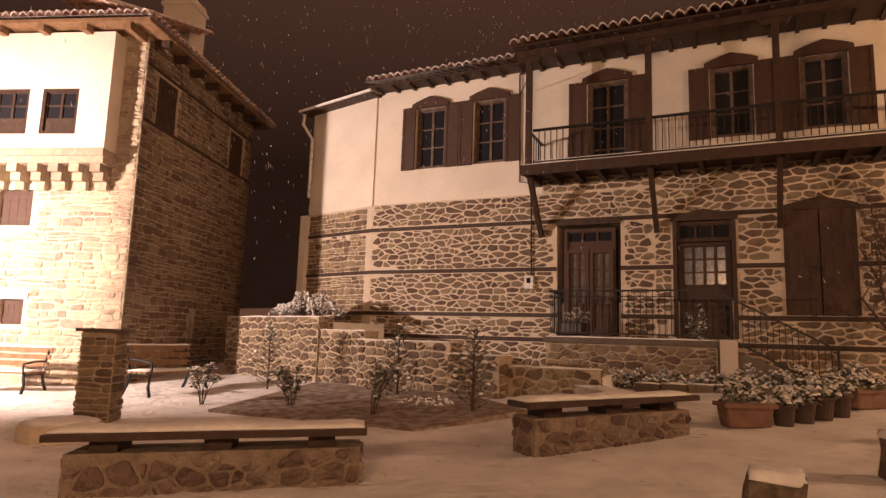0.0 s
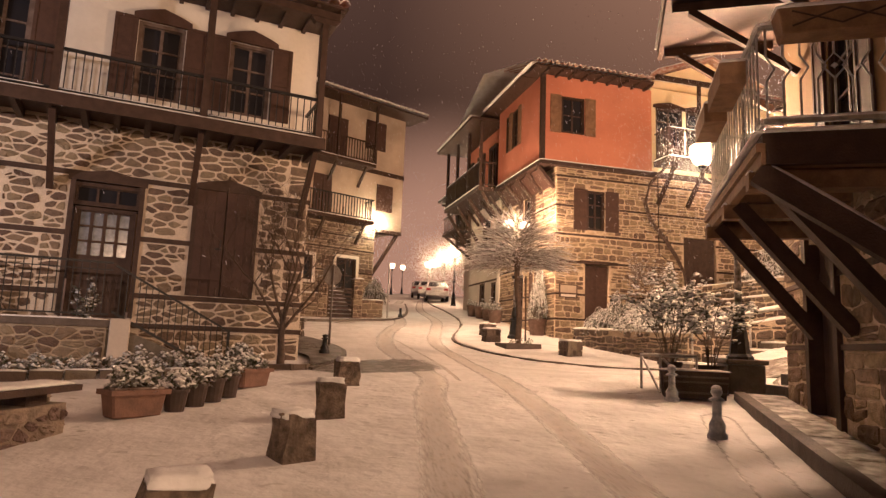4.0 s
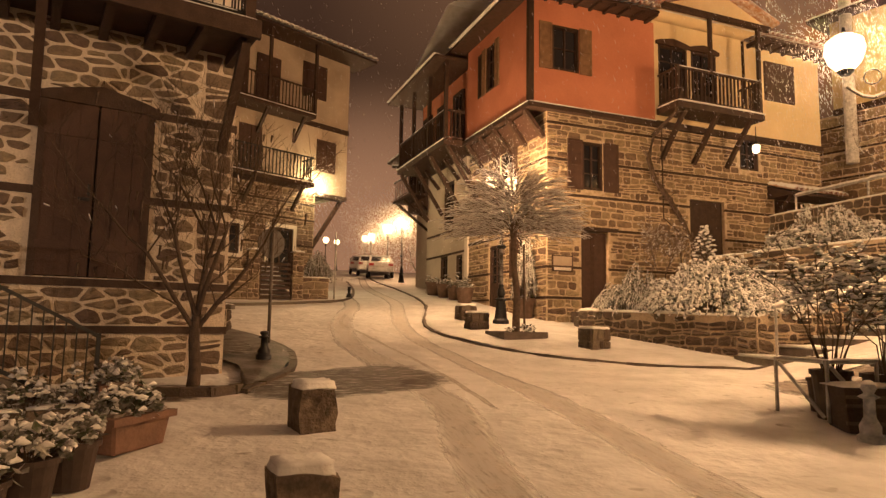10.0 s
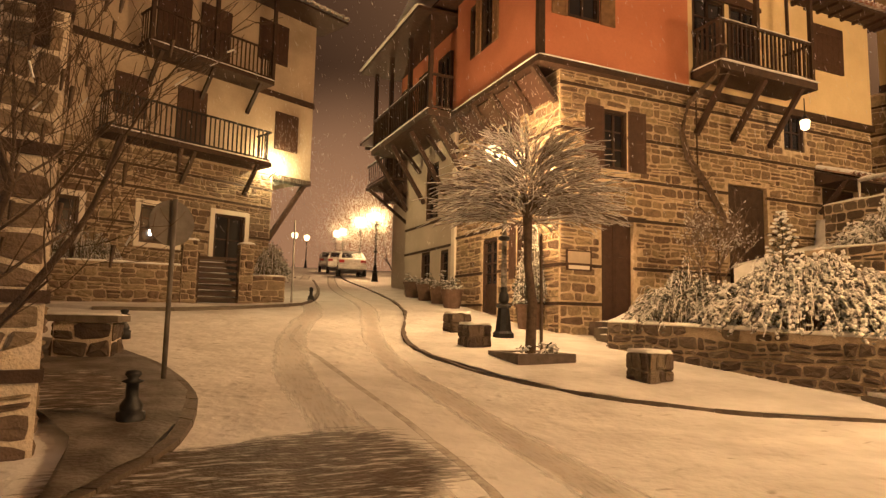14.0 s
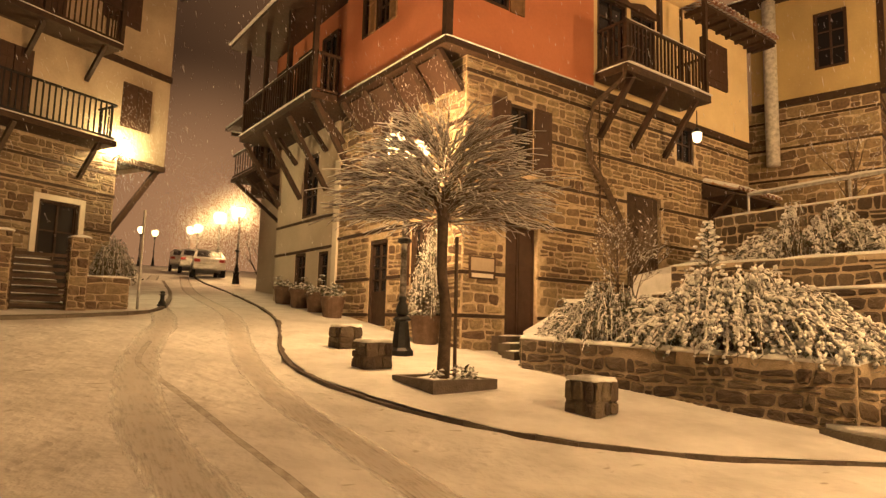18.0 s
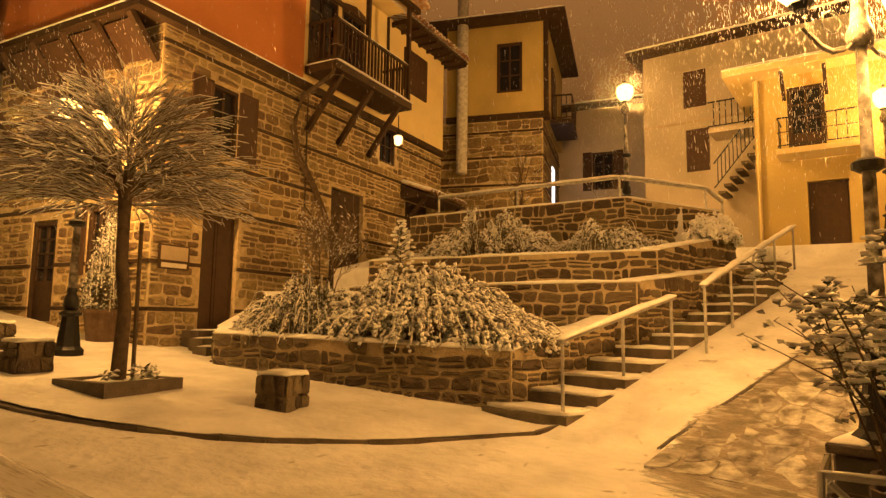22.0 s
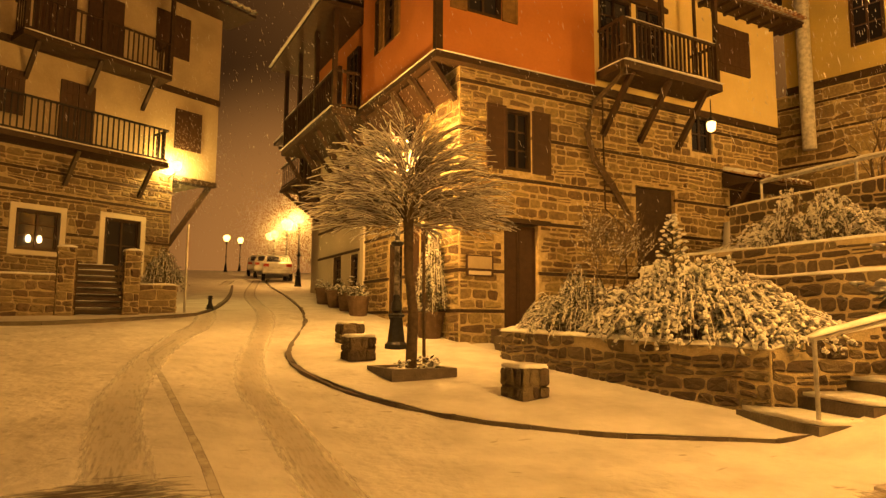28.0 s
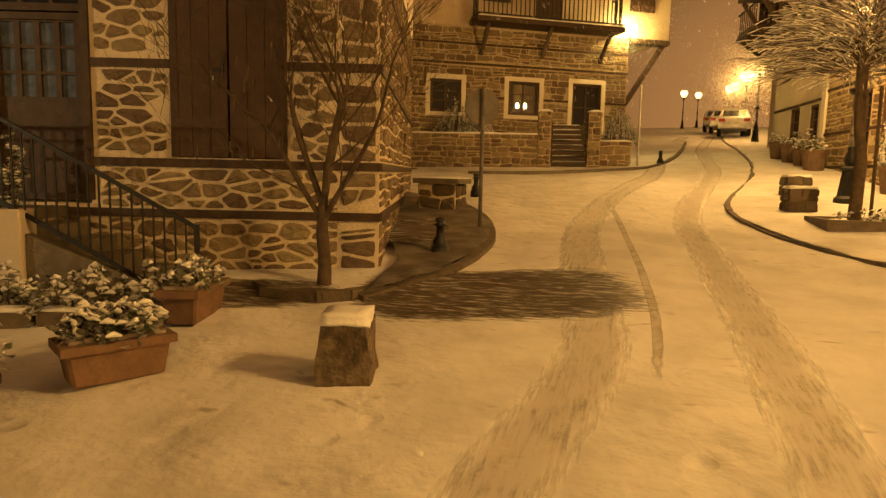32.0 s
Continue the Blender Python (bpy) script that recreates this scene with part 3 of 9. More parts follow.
def tile_roof(parent, x0, x1, y_eave, z_eave, run, rise, material, pitch=0.21):
    """Barrel tiles in columns up a roof slope that falls towards -y."""
    ln = math.hypot(run, rise)
    bm = bmesh.new()
    seg = 6
    rows = max(1, round(ln / 0.4))
    for r in range(rows):
        a, b = r * ln / rows, (r + 1) * ln / rows + 0.05
        for (s, rad, lift) in ((a, 0.105, 0.03), (b, 0.085, 0.0)):
            for i in range(seg + 1):
                t = math.pi * i / seg
                bm.verts.new((-math.cos(t) * rad, s, math.sin(t) * rad * 0.9 + lift))
    bm.verts.ensure_lookup_table()
    for r in range(rows):
        o = r * 2 * (seg + 1)
        for i in range(seg):
            bm.faces.new([bm.verts[o + j] for j in (i, i + 1, i + seg + 2, i + seg + 1)])
    me = mesh_of("tile_column", bm, material)
    me.polygons.foreach_set("use_smooth", [True] * len(me.polygons))
    ang = math.atan2(rise, run)
    n = int((x1 - x0) / pitch)
    for i in range(n):
        ob = new("tile_column", me)
        ob.parent = parent
        ob.matrix_local = Matrix.Translation((x0 + (i + 0.5) * (x1 - x0) / n, y_eave, z_eave)) @ Matrix.Rotation(ang, 4, "X")
    # one ribbed sheet of snow over the columns and the channels between them
    rng = random.Random(n)
    line = []
    for i in range(n):
        x, top = (i + 0.5) * (x1 - x0) / n, 0.148 + rng.uniform(-0.012, 0.008)
        line += [(x - 0.098, 0.055), (x - 0.055, top - 0.03), (x, top), (x + 0.055, top - 0.03), (x + 0.098, 0.055)]
    verts, faces, m = [], [], len(line)
    for k, (x, z) in enumerate(line):
        lip = 0.02 + rng.uniform(-0.015, 0.02)
        verts += [(x, lip, z - 0.03), (x, lip, z), (x, ln, z)]
    for k in range(m - 1):
        a, b = 3 * k, 3 * k + 3
        faces += [(a, b, b + 1, a + 1), (a + 1, b + 1, b + 2, a + 2)]
    me = bpy.data.meshes.new("roof_snow")
    me.from_pydata(verts, [], faces)
    me.materials.append(SNOWCAP)
    ob = new("roof_snow", me)
    ob.parent = parent
    ob.matrix_local = Matrix.Translation((x0, y_eave, z_eave)) @ Matrix.Rotation(ang, 4, "X")


I4 = Matrix.Identity(4)
SIDE = Matrix(((0, 1, 0, 0), (1, 0, 0, 0), (0, 0, 1, 0), (0, 0, 0, 1)))


def opening(parent, m, x0, z0, x1, z1, cols=2, rows=3, frame_mat=None, shutters=0.0, shutter_mat=None, hood=0.0, curtain=False, deep=0.14, panel=0.0, name="window", bars=False):
    """A glazed window or door set in a wall face: frame, panes, glazing bars, a curtain behind, open shutters beside, a peaked hood above."""
    fm = frame_mat or WOOD
    sm = shutter_mat or WOOD_B
    bm = bmesh.new()
    t = 0.07
    wall_solid(bm, x0, x1, z0, z1, deep - 0.08, deep + 0.05, [(x0 + t, z0 + t, x1 - t, z1 - t)])
    bm.transform(m)
    w = part(name, bm, fm, parent)
    gz0 = z0 + t + panel
    if panel:
        bm = bmesh.new()
        box(bm, x0 + t, deep - 0.03, z0 + t, x1 - t, deep + 0.03, gz0)
        bm.transform(m)
        part("door_panel", bm, fm, w)
    cw, rh = (x1 - x0 - 2 * t) / cols, (z1 - t - gz0) / rows
    for i in range(cols):
        for j in range(rows):
            bm = bmesh.new()
            box(bm, x0 + t + i * cw + 0.018, deep + 0.0, gz0 + j * rh + 0.018, x0 + t + (i + 1) * cw - 0.018, deep + 0.01, gz0 + (j + 1) * rh - 0.018)
            bm.transform(m)
            part("pane", bm, GLASS if not curtain else CURTAIN_GLASS if curtain is True else curtain, w)
    bm = bmesh.new()
    wd = 0.03 if cols % 2 == 0 else 0.02
    wall_solid(bm, x0 + t, x1 - t, gz0, z1 - t, deep - 0.035, deep + 0.02, [(x0 + t + wd, gz0 + 0.018, x1 - t - wd, z1 - t - 0.018)])
    bm.transform(m)
    part("sash", bm, fm, w)
    for i in range(1, cols):
        bm = bmesh.new()
        box(bm, x0 + t + i * cw - wd, deep - 0.034, gz0 + 0.018, x0 + t + i * cw + wd, deep + 0.019, z1 - t - 0.018)
        bm.transform(m)
        part("glazing_bar", bm, fm, w)
    for j in range(1, rows):
        bm = bmesh.new()
        box(bm, x0 + t + wd, deep - 0.03, gz0 + j * rh - 0.018, x1 - t - wd, deep + 0.016, gz0 + j * rh + 0.018)
        bm.transform(m)
        part("glazing_bar", bm, fm, w)
    # thin near-black sheet behind the panes: the unlit room's dark as colour
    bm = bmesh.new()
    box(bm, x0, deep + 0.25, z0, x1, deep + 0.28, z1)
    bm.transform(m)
    part("painted_room_dark", bm, ROOM, w)
    if shutters:
        for sx in (x0 - shutters, x1):
            leaf(parent, m, sx + 0.01, sx + shutters - 0.01, z0 - 0.02, z1 + 0.02, -0.05, -0.01, sm)
    if hood:
        bm = bmesh.new()
        n = 8
        xa, xb = x0 - 0.1, x1 + 0.1
        lo, hi = [], []
        for i in range(n + 1):
            k = i / n
            x = xa + (xb - xa) * k
            z = z1 + hood * (0.35 + 0.65 * max(0.0, 1 - abs(2 * k - 1)) ** 0.8)
            lo.append((x, z1 - 0.02))
            hi.append((x, z))
        poly = lo + hi[::-1]
        f = [bm.verts.new((x, -0.07, z)) for x, z in poly]
        b = [bm.verts.new((x, 0.0, z)) for x, z in poly]
        bm.faces.new(f)
        bm.faces.new(b[::-1])
        for i in range(len(poly)):
            j = (i + 1) % len(poly)
            bm.faces.new((f[j], f[i], b[i], b[j]))
        bm.transform(m)
        part("hood", bm, sm, w)
    return w


def leaf(parent, m, x0, x1, z0, z1, y0, y1, material, name="shutter", rails=2):
    """A panelled shutter or door leaf: a frame round sunk panels."""
    t = min(0.06, (x1 - x0) * 0.2)
    ph = (z1 - z0 - t) / rails
    panels = [(x0 + t, z0 + i * ph + t, x1 - t, z0 + (i + 1) * ph) for i in range(rails)]
    bm = bmesh.new()
    wall_solid(bm, x0, x1, z0, z1, y0, y1, panels)
    bm.transform(m)
    ob = part(name, bm, material, parent)
    for a, b, c, d in panels:
        bm = bmesh.new()
        box(bm, a - 0.004, y0 + 0.014, b - 0.004, c + 0.004, y1 - 0.004, d + 0.004)
        bm.transform(m)
        part("panel", bm, material, ob)
    return ob


def plank_leaf(parent, m, x0, x1, z0, z1, y0, y1, material, name="door", planks=4, peak=0.0):
    """A closed leaf: a ledged back and upright boards."""
    bm = bmesh.new()
    box(bm, x0, (y0 + y1) / 2, z0, x1, y1, z1)
    bm.transform(m)
    back = part(name, bm, material, parent)
    w = (x1 - x0) / planks
    bm = bmesh.new()
    box(bm, 0.003, 0, 0, w - 0.003, (y1 - y0) / 2 - 0.001, z1 - z0)
    me = mesh_of("board", bm, material)
    for i in range(planks):
        ob = new("board", me)
        ob.parent = back
        ob.matrix_local = m @ Matrix.Translation((x0 + i * w, y0, z0))
    for z in (z0 + (z1 - z0) * 0.15, z0 + (z1 - z0) * 0.8):
        bm = bmesh.new()
        box(bm, x0 + 0.02, y0 - 0.015, z, x1 - 0.02, y0 - 0.001, z + 0.09)
        bm.transform(m)
        part("ledge", bm, material, back)
    return back


def railing(parent, a, b, h, step, thick, material, rail=0.05, name="railing", mid=None, low=0.08):
    """Rails and separate balusters between two points of a parent's space."""
    a, b = Vector(a), Vector(b)
    up = Vector((0, 0, h))
    bm = bmesh.new()
    beam(bm, a + up, b + up, rail, rail)
    r = part(name, bm, material, parent)
    for hz, k in ((low, 0.8), (mid, 0.5)):
        if hz:
            bm = bmesh.new()
            beam(bm, a + Vector((0, 0, hz)), b + Vector((0, 0, hz)), rail * k, rail * k)
            part("lower_rail", bm, material, r)
    n = max(1, int((b - a).length / step))
    me = None
    for i in range(1, n):
        p = a + (b - a) * (i / n)
        if me is None:
            bm = bmesh.new()
            box(bm, -thick / 2, -thick / 2, low, thick / 2, thick / 2, h)
            me = mesh_of("baluster", bm, material)
        ob = new("baluster", me)
        ob.parent = r
        ob.location = p
    return r


def snow_strip(parent, a, b, w, h, name="snow_strip", seed=0):
    """Snow lying along a rail, ledge or slab."""
    a, b = Vector(a), Vector(b)
    n = max(2, int((b - a).length / 0.12))
    d = (b - a).normalized()
    s = d.cross(Vector((0, 0, 1))).normalized()
    bm = bmesh.new()
    rings = []
    for i in range(n + 1):
        p = a + (b - a) * (i / n)
        k = 0.75 + 0.4 * noise.noise(p * 2.3 + Vector((seed, 0, 0)))
        e = 0.5 if i in (0, n) else 1
        rings.append([bm.verts.new(p + s * w * 0.5 * x * (0.96 if z else 1) + Vector((0, 0, z * h * k * e))) for x, z in ((-1, 0), (-1, 0.5), (-0.7, 0.95), (0, 1.05), (0.7, 0.95), (1, 0.5), (1, 0))])
    for r0, r1 in zip(rings, rings[1:]):
        for k in range(6):
            bm.faces.new((r0[k], r0[k + 1], r1[k + 1], r1[k]))
        bm.faces.new((r0[6], r0[0], r1[0], r1[6]))
    bm.faces.new(rings[0])
    bm.faces.new(rings[-1])
    return part(name, bm, SNOWCAP, parent, smooth=True)


# ---- the lie of the land ----
GY = [-60, -30, 0, 5, 11, 17, 27, 55, 90, 300]
GZ = [-2.4, -1.3, 0.1, 0.36, 0.84, 1.42, 2.42, 5.06, 8.0, 22.0]


def ramp_edge(x):
    """The line between the ramp and the stairs beside it."""
    return 14.0 - 0.22 * (min(max(x, 7.0), 13.0) - 7.0)


def land(x, y):
    """Height of the street, the square, the ramp and the ground above the terraces."""
    z = sum(float(np.interp(y + o, GY, GZ)) for o in (-2, -1, 0, 1, 2)) / 5
    z += 0.022 * min(max(x, 0), 9)
    # the street dips a little before the orange house
    z -= 0.15 * min(max((x - 1.6) / 1.6, 0), 1) * min(max((y - 12.8) / 2.2, 0), 1) * min(max((26 - y) / 3, 0), 1)
    if x > 6.4:
        north = ramp_edge(x)
        south = 11.0 - 0.2126 * (x - 6.72)
        k = min(max((y - south) / 0.25, 0), 1) * min(max((north + 0.7 - y) / 0.4, 0), 1) * min(1, (x - 6.4) / 0.8)
        base = 1.22 + 0.27 * min(x - 7.0, 11.0)
        z += k * max(0.0, base - z)
    if x > 14.8 and y > 14.6 and y < 40:
        z = max(z, 5.0)
    if x > 16.6 and -10 < y <= 14.6:
        z = max(z, min(4.25, 1.2 + (x - 15.0) * 1.7))
    return z
# ---- ground ----
def ground_z(x, y):
    if not (abs(x) < 31 and -13 < y < 63):
        return land(x, y)
    n = noise.noise(Vector((x * 0.5, y * 0.5, 0))) * 0.02
    if -7 < x < 12.3 and -1 < y < 22:
        n += noise.noise(Vector((x * 1.7, y * 1.7, 4))) * 0.014 + noise.noise(Vector((x * 4.3, y * 4.3, 9))) * 0.008
    return land(x, y) + n


def ground():
    xs = [-300, -120, -60, -40] + [-30 + i * 0.5 for i in range(47)] + [-6.9 + i * 0.14 for i in range(137)] + [12.4 + i * 0.5 for i in range(37)] + [40, 60, 120, 300]
    ys = [-300, -120, -60, -30] + [-12 + i * 0.5 for i in range(23)] + [-0.9 + i * 0.14 for i in range(164)] + [22.1 + i * 0.5 for i in range(81)] + [70, 90, 140, 300]
    n = len(ys)
    me = bpy.data.meshes.new("ground")
    me.from_pydata([(x, y, ground_z(x, y)) for x in xs for y in ys], [], [(i * n + j, (i + 1) * n + j, (i + 1) * n + j + 1, i * n + j + 1) for i in range(len(xs) - 1) for j in range(n - 1)])
    me.materials.append(SNOW)
    me.polygons.foreach_set("use_smooth", [True] * len(me.polygons))
    return tagged(new("ground", me), "street and square under thin trodden snow", "ground", kind="structure")


ground()

# ---- house with the long balcony ----
A = empty("stone_house", turned(-0.93, 14.52, 0, 17), "two-storey rubble-stone house, white plaster above, long timber balcony", "house")
A_OPEN = [(-6.7, 1.82, -5.3, 4.3), (-4.2, 1.82, -3.08, 4.28), (-2.18, 2.33, -1.0, 4.4)]
A_BEAMS = [1.73, 2.27, 3.3, 4.38]
bm = bmesh.new()
wall_solid(bm, -11.55, 0, 0.2, 5.04, 0, 0.5, A_OPEN)
part("lower_wall", bm, MORTAR, A, "pale mortar between rubble stones")
bm = bmesh.new()
box(bm, -0.5, 0.5, 0.2, 0, 8.0, 5.04)
part("gable_wall", bm, MORTAR, A)
bm = bmesh.new()
UP = [(-10.38, 5.9, -9.55, 7.5), (-8.8, 5.9, -7.97, 7.5), (-6.02, 5.42, -5.13, 7.55), (-3.45, 5.98, -2.62, 7.5), (-1.78, 5.98, -0.95, 7.5)]
wall_solid(bm, -11.55, 0, 5.04, 8.15, 0.02, 0.45, UP)
part("upper_wall", bm, PLASTER, A, "white cracked lime plaster")
bm = bmesh.new()
box(bm, -7.05, 0.0, 5.041, 0, 0.019, 5.355)
part("wall_band", bm, MORTAR, A)
bm = bmesh.new()
box(bm, -0.45, 0.45, 5.04, 0, 8.0, 8.15)
part("upper_gable_wall", bm, PLASTER, A)
# the bay that turns away at the far end
WING = Matrix.Translation((-11.55, 0, 0)) @ Matrix.Rotation(radians(-14), 4, "Z")
bm = bmesh.new()
box(bm, -2.5, 0.0, 0.2, -0.005, 7.5, 5.02)
bm.transform(WING)
part("wing_lower_wall", bm, MORTAR, A)
bm = bmesh.new()
box(bm, -2.53, -0.03, 5.02, -0.005, 7.5, 7.95)
bm.transform(WING)
part("wing_upper_wall", bm, PLASTER, A)
cells = coursed(-2.49, -0.2, 1.0, 4.98, 0.24, 0.13, 0.016, [(-3, z - 0.05, 0.1, z + 0.05) for z in A_BEAMS[1:]], seed=8)
lay_stones(A, WING, cells, STONE_O, 0.02, single=lambda x, z: z > 2.2, limit=60)
for z in A_BEAMS[1:]:
    bm = bmesh.new()
    box(bm, -2.5, -0.03, z - 0.045, 0, 0.05, z + 0.045)
    bm.transform(WING)
    part("tie_beam", bm, WOOD, A)
bm = bmesh.new()
box(bm, -2.75, -0.14, 0.2, -2.5, 0.3, 5.0)
bm.transform(WING)
part("corner_pier", bm, PLASTER, A)
for z in A_BEAMS:
    xs = [-11.55] + [v for a, b, c, d in A_OPEN if b < z + 0.04 and z - 0.04 < d for v in (a, c)] + [0.02]
    for a, b in zip(xs[::2], xs[1::2]):
        bm = bmesh.new()
        box(bm, a, -0.03, z - 0.045, b, 0.06, z + 0.045)
        part("tie_beam", bm, WOOD, A)
    bm = bmesh.new()
    box(bm, 0.0, 0.03, z - 0.045, 0.03, 8.0, z + 0.045)
    part("tie_beam", bm, WOOD, A)
# ground-floor openings
opening(A, I4, -6.55, 1.85, -5.42, 4.2, 3, 1, panel=1.98, name="door_surround", frame_mat=WOOD_B)
opening(A, I4, -6.5, 1.9, -5.99, 3.72, 2, 3, panel=0.55, name="glazed_door", deep=0.09, frame_mat=WOOD_B, curtain=True)
opening(A, I4, -5.97, 1.9, -5.46, 3.72, 2, 3, panel=0.55, name="glazed_door", deep=0.09, frame_mat=WOOD_B, curtain=True)
opening(A, I4, -4.2, 3.82, -3.08, 4.24, 3, 1, name="transom", deep=0.12)
opening(A, I4, -4.13, 1.85, -3.15, 3.8, 4, 3, panel=1.0, name="front_door", deep=0.12, curtain=BLUE_PANE)
for xa, xb, zt in ((-6.7, -5.3, 4.3), (-4.28, -3.0, 4.28), (-2.24, -0.94, 4.4)):
    bm = bmesh.new()
    n = 10
    peak = 0.16 if xa > -6 else 0.03
    for i in range(n):
        k0, k1 = i / n, (i + 1) / n
        x0_, x1_ = xa + (xb - xa) * k0, xa + (xb - xa) * k1
        v = box(bm, x0_, -0.06, zt - 0.03, x1_, 0.05, zt + 0.05)
        for w in v[4:]:
            w.co.z += peak * max(0.0, 1 - abs(2 * (w.co.x - xa) / (xb - xa) - 1)) ** 0.8
    bmesh.ops.remove_doubles(bm, verts=bm.verts, dist=0.0005)
    part("lintel", bm, WOOD, A, "peaked dark timber lintel")
    if xa > -6:
        for x in (xa + 0.04, xb - 0.12):
            bm = bmesh.new()
            box(bm, x, -0.04, 1.86 if xa < -3 else 2.33, x + 0.08, 0.1, zt - 0.02)
            part("jamb", bm, WOOD, A)
for x0_, x1_ in ((-2.16, -1.6), (-1.58, -1.02)):
    sh = plank_leaf(A, I4, x0_, x1_, 2.34, 4.37, -0.03, 0.03, WOOD_B, "shutter", 3)
    sh["label"] = "closed brown boarded shutter leaf"
# the same painted darkness behind the closed shutters
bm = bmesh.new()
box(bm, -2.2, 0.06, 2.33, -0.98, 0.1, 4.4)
part("shutter_dark_sheet", bm, ROOM, A)
bm = bmesh.new()
box(bm, -1.66, -0.06, 3.28, -1.63, -0.03, 3.42)
box(bm, -1.75, -0.06, 3.22, -1.63, -0.045, 3.26)
part("latch", bm, IRON, A)
# upper-floor windows
for x0_, z0_, x1_, z1_ in UP:
    wide = 0.38 if x0_ < -7 else 0.42
    opening(A, I4, x0_, z0_, x1_, z1_, 2, 3 if z0_ > 5.5 else 4, shutters=wide, hood=0.27, deep=0.16, frame_mat=SASH)
# balcony
bm = bmesh.new()
box(bm, -7.15, -1.12, 5.36, -0.06, -0.005, 5.41)
part("balcony_deck", bm, WOOD, A)
bm = bmesh.new()
box(bm, -7.2, -1.17, 5.2, -0.04, -1.1, 5.42)
part("balcony_fascia", bm, WOOD, A)
for i in range(15):
    x = -7.1 + i * 0.498
    bm = bmesh.new()
    box(bm, x - 0.05, -1.09, 5.2, x + 0.05, -0.01, 5.35)
    part("joist", bm, WOOD, A)
for x in (-7.05, -4.55, -2.25, -0.17):
    bm = bmesh.new()
    box(bm, x - 0.06, -1.14, 5.43, x + 0.06, -1.02, 7.86)
    part("balcony_post", bm, WOOD, A)
    bm = bmesh.new()
    box(bm, x - 0.3, -1.15, 7.74, x + 0.3, -1.01, 7.86)
    for v in bm.verts:
        if v.co.z < 7.8 and abs(v.co.x - x) > 0.2:
            v.co.x += 0.1 if v.co.x < x else -0.1
    part("post_capital", bm, WOOD, A)
    bm = bmesh.new()
    beam(bm, (x, -0.98, 5.2), (x, -0.03, 4.05), 0.11, 0.1, up=(1, 0, 0))
    part("strut", bm, WOOD, A)
rail_x = [-7.0, -4.6, -2.3, -0.22]
for a, b in zip(rail_x, rail_x[1:]):
    railing(A, (a + 0.05, -1.08, 5.42), (b, -1.08, 5.42), 0.77, 0.125, 0.018, IRON, 0.05)
    snow_strip(A, (a + 0.1, -1.08, 5.5), (b - 0.1, -1.08, 5.5), 0.06, 0.02)
railing(A, (-7.05, -1.02, 5.42), (-7.05, -0.02, 5.42), 0.77, 0.16, 0.018, IRON, 0.05)
railing(A, (-0.17, -1.02, 5.42), (-0.17, -0.02, 5.42), 0.77, 0.16, 0.018, IRON, 0.05)
snow_strip(A, (-7.15, -1.15, 5.42), (-0.1, -1.15, 5.42), 0.05, 0.02)
# eaves and roof
bm = bmesh.new()
box(bm, -7.35, -1.18, 7.86, 0.1, -1.0, 8.0)
part("eaves_beam", bm, WOOD, A)
bm = bmesh.new()
box(bm, -7.4, -1.3, 8.06, 0.22, 0.4, 8.1)
part("soffit", bm, WOOD, A)
bm = bmesh.new()
box(bm, -11.6, -0.45, 8.06, -7.4, 0.4, 8.1)
part("soffit", bm, WOOD, A)
for i in range(25):
    x = -11.4 + i * 0.48
    bm = bmesh.new()
    box(bm, x - 0.04, -1.25 if x > -7.35 else -0.42, 8.0, x + 0.04, 0.1, 8.055)
    part("rafter", bm, WOOD, A)
tile_roof(A, -7.45, 0.25, -1.33, 8.12, 5.0, 1.55, TILE)
tile_roof(A, -11.65, -7.45, -0.5, 8.2, 4.2, 1.25, TILE)
bm = bmesh.new()
for p in ((-11.7, -0.5, 8.2), (0.25, -0.5, 8.37), (0.25, 3.7, 9.6), (-11.7, 3.7, 9.6), (-11.7, 8.5, 8.2), (0.25, 8.5, 8.2)):
    bm.verts.new(p)
bm.verts.ensure_lookup_table()
bm.faces.new([bm.verts[i] for i in (0, 1, 2, 3)])
bm.faces.new([bm.verts[i] for i in (3, 2, 5, 4)])
part("roof_slope", bm, SNOWCAP, A)
bm = bmesh.new()
box(bm, -2.75, -0.35, 7.95, 0.1, 5, 8.0)
bm.transform(WING)
part("wing_eave_board", bm, WOOD, A)
bm = bmesh.new()
box(bm, -2.8, -0.4, 8.0, 0.1, 5, 8.06)
bm.transform(WING)
part("wing_roof", bm, SNOWCAP, A)
bm = bmesh.new()
tube(bm, [(-11.55 - 2.6, 0.3, 7.9), (-14.15, 0.25, 7.6), (-13.95, 0.45, 7.2), (-13.95, 0.45, 5.5)], 0.045, 8)
part("downpipe", bm, WHITEPAINT, A)
bm = bmesh.new()
tube(bm, [(-7.62, -0.03, 8.0), (-7.6, -0.03, 6.4), (-7.58, -0.03, 5.35), (-7.3, -0.05, 5.3), (-7.27, -0.05, 3.1)], 0.018, 6)
tube(bm, [(-7.62, -0.03, 7.45), (-7.1, -1.0, 7.45)], 0.012, 5)
part("cable", bm, IRON, A)
bm = bmesh.new()
box(bm, -7.42, -0.12, 2.85, -7.2, 0.0, 3.15)
bevelled(bm, 0.02)
mb = part("meter_box", bm, WHITEPAINT, A)
bm = bmesh.new()
box(bm, -7.36, -0.126, 2.98, -7.27, -0.121, 3.1)
part("meter_window", bm, GLASS, mb)
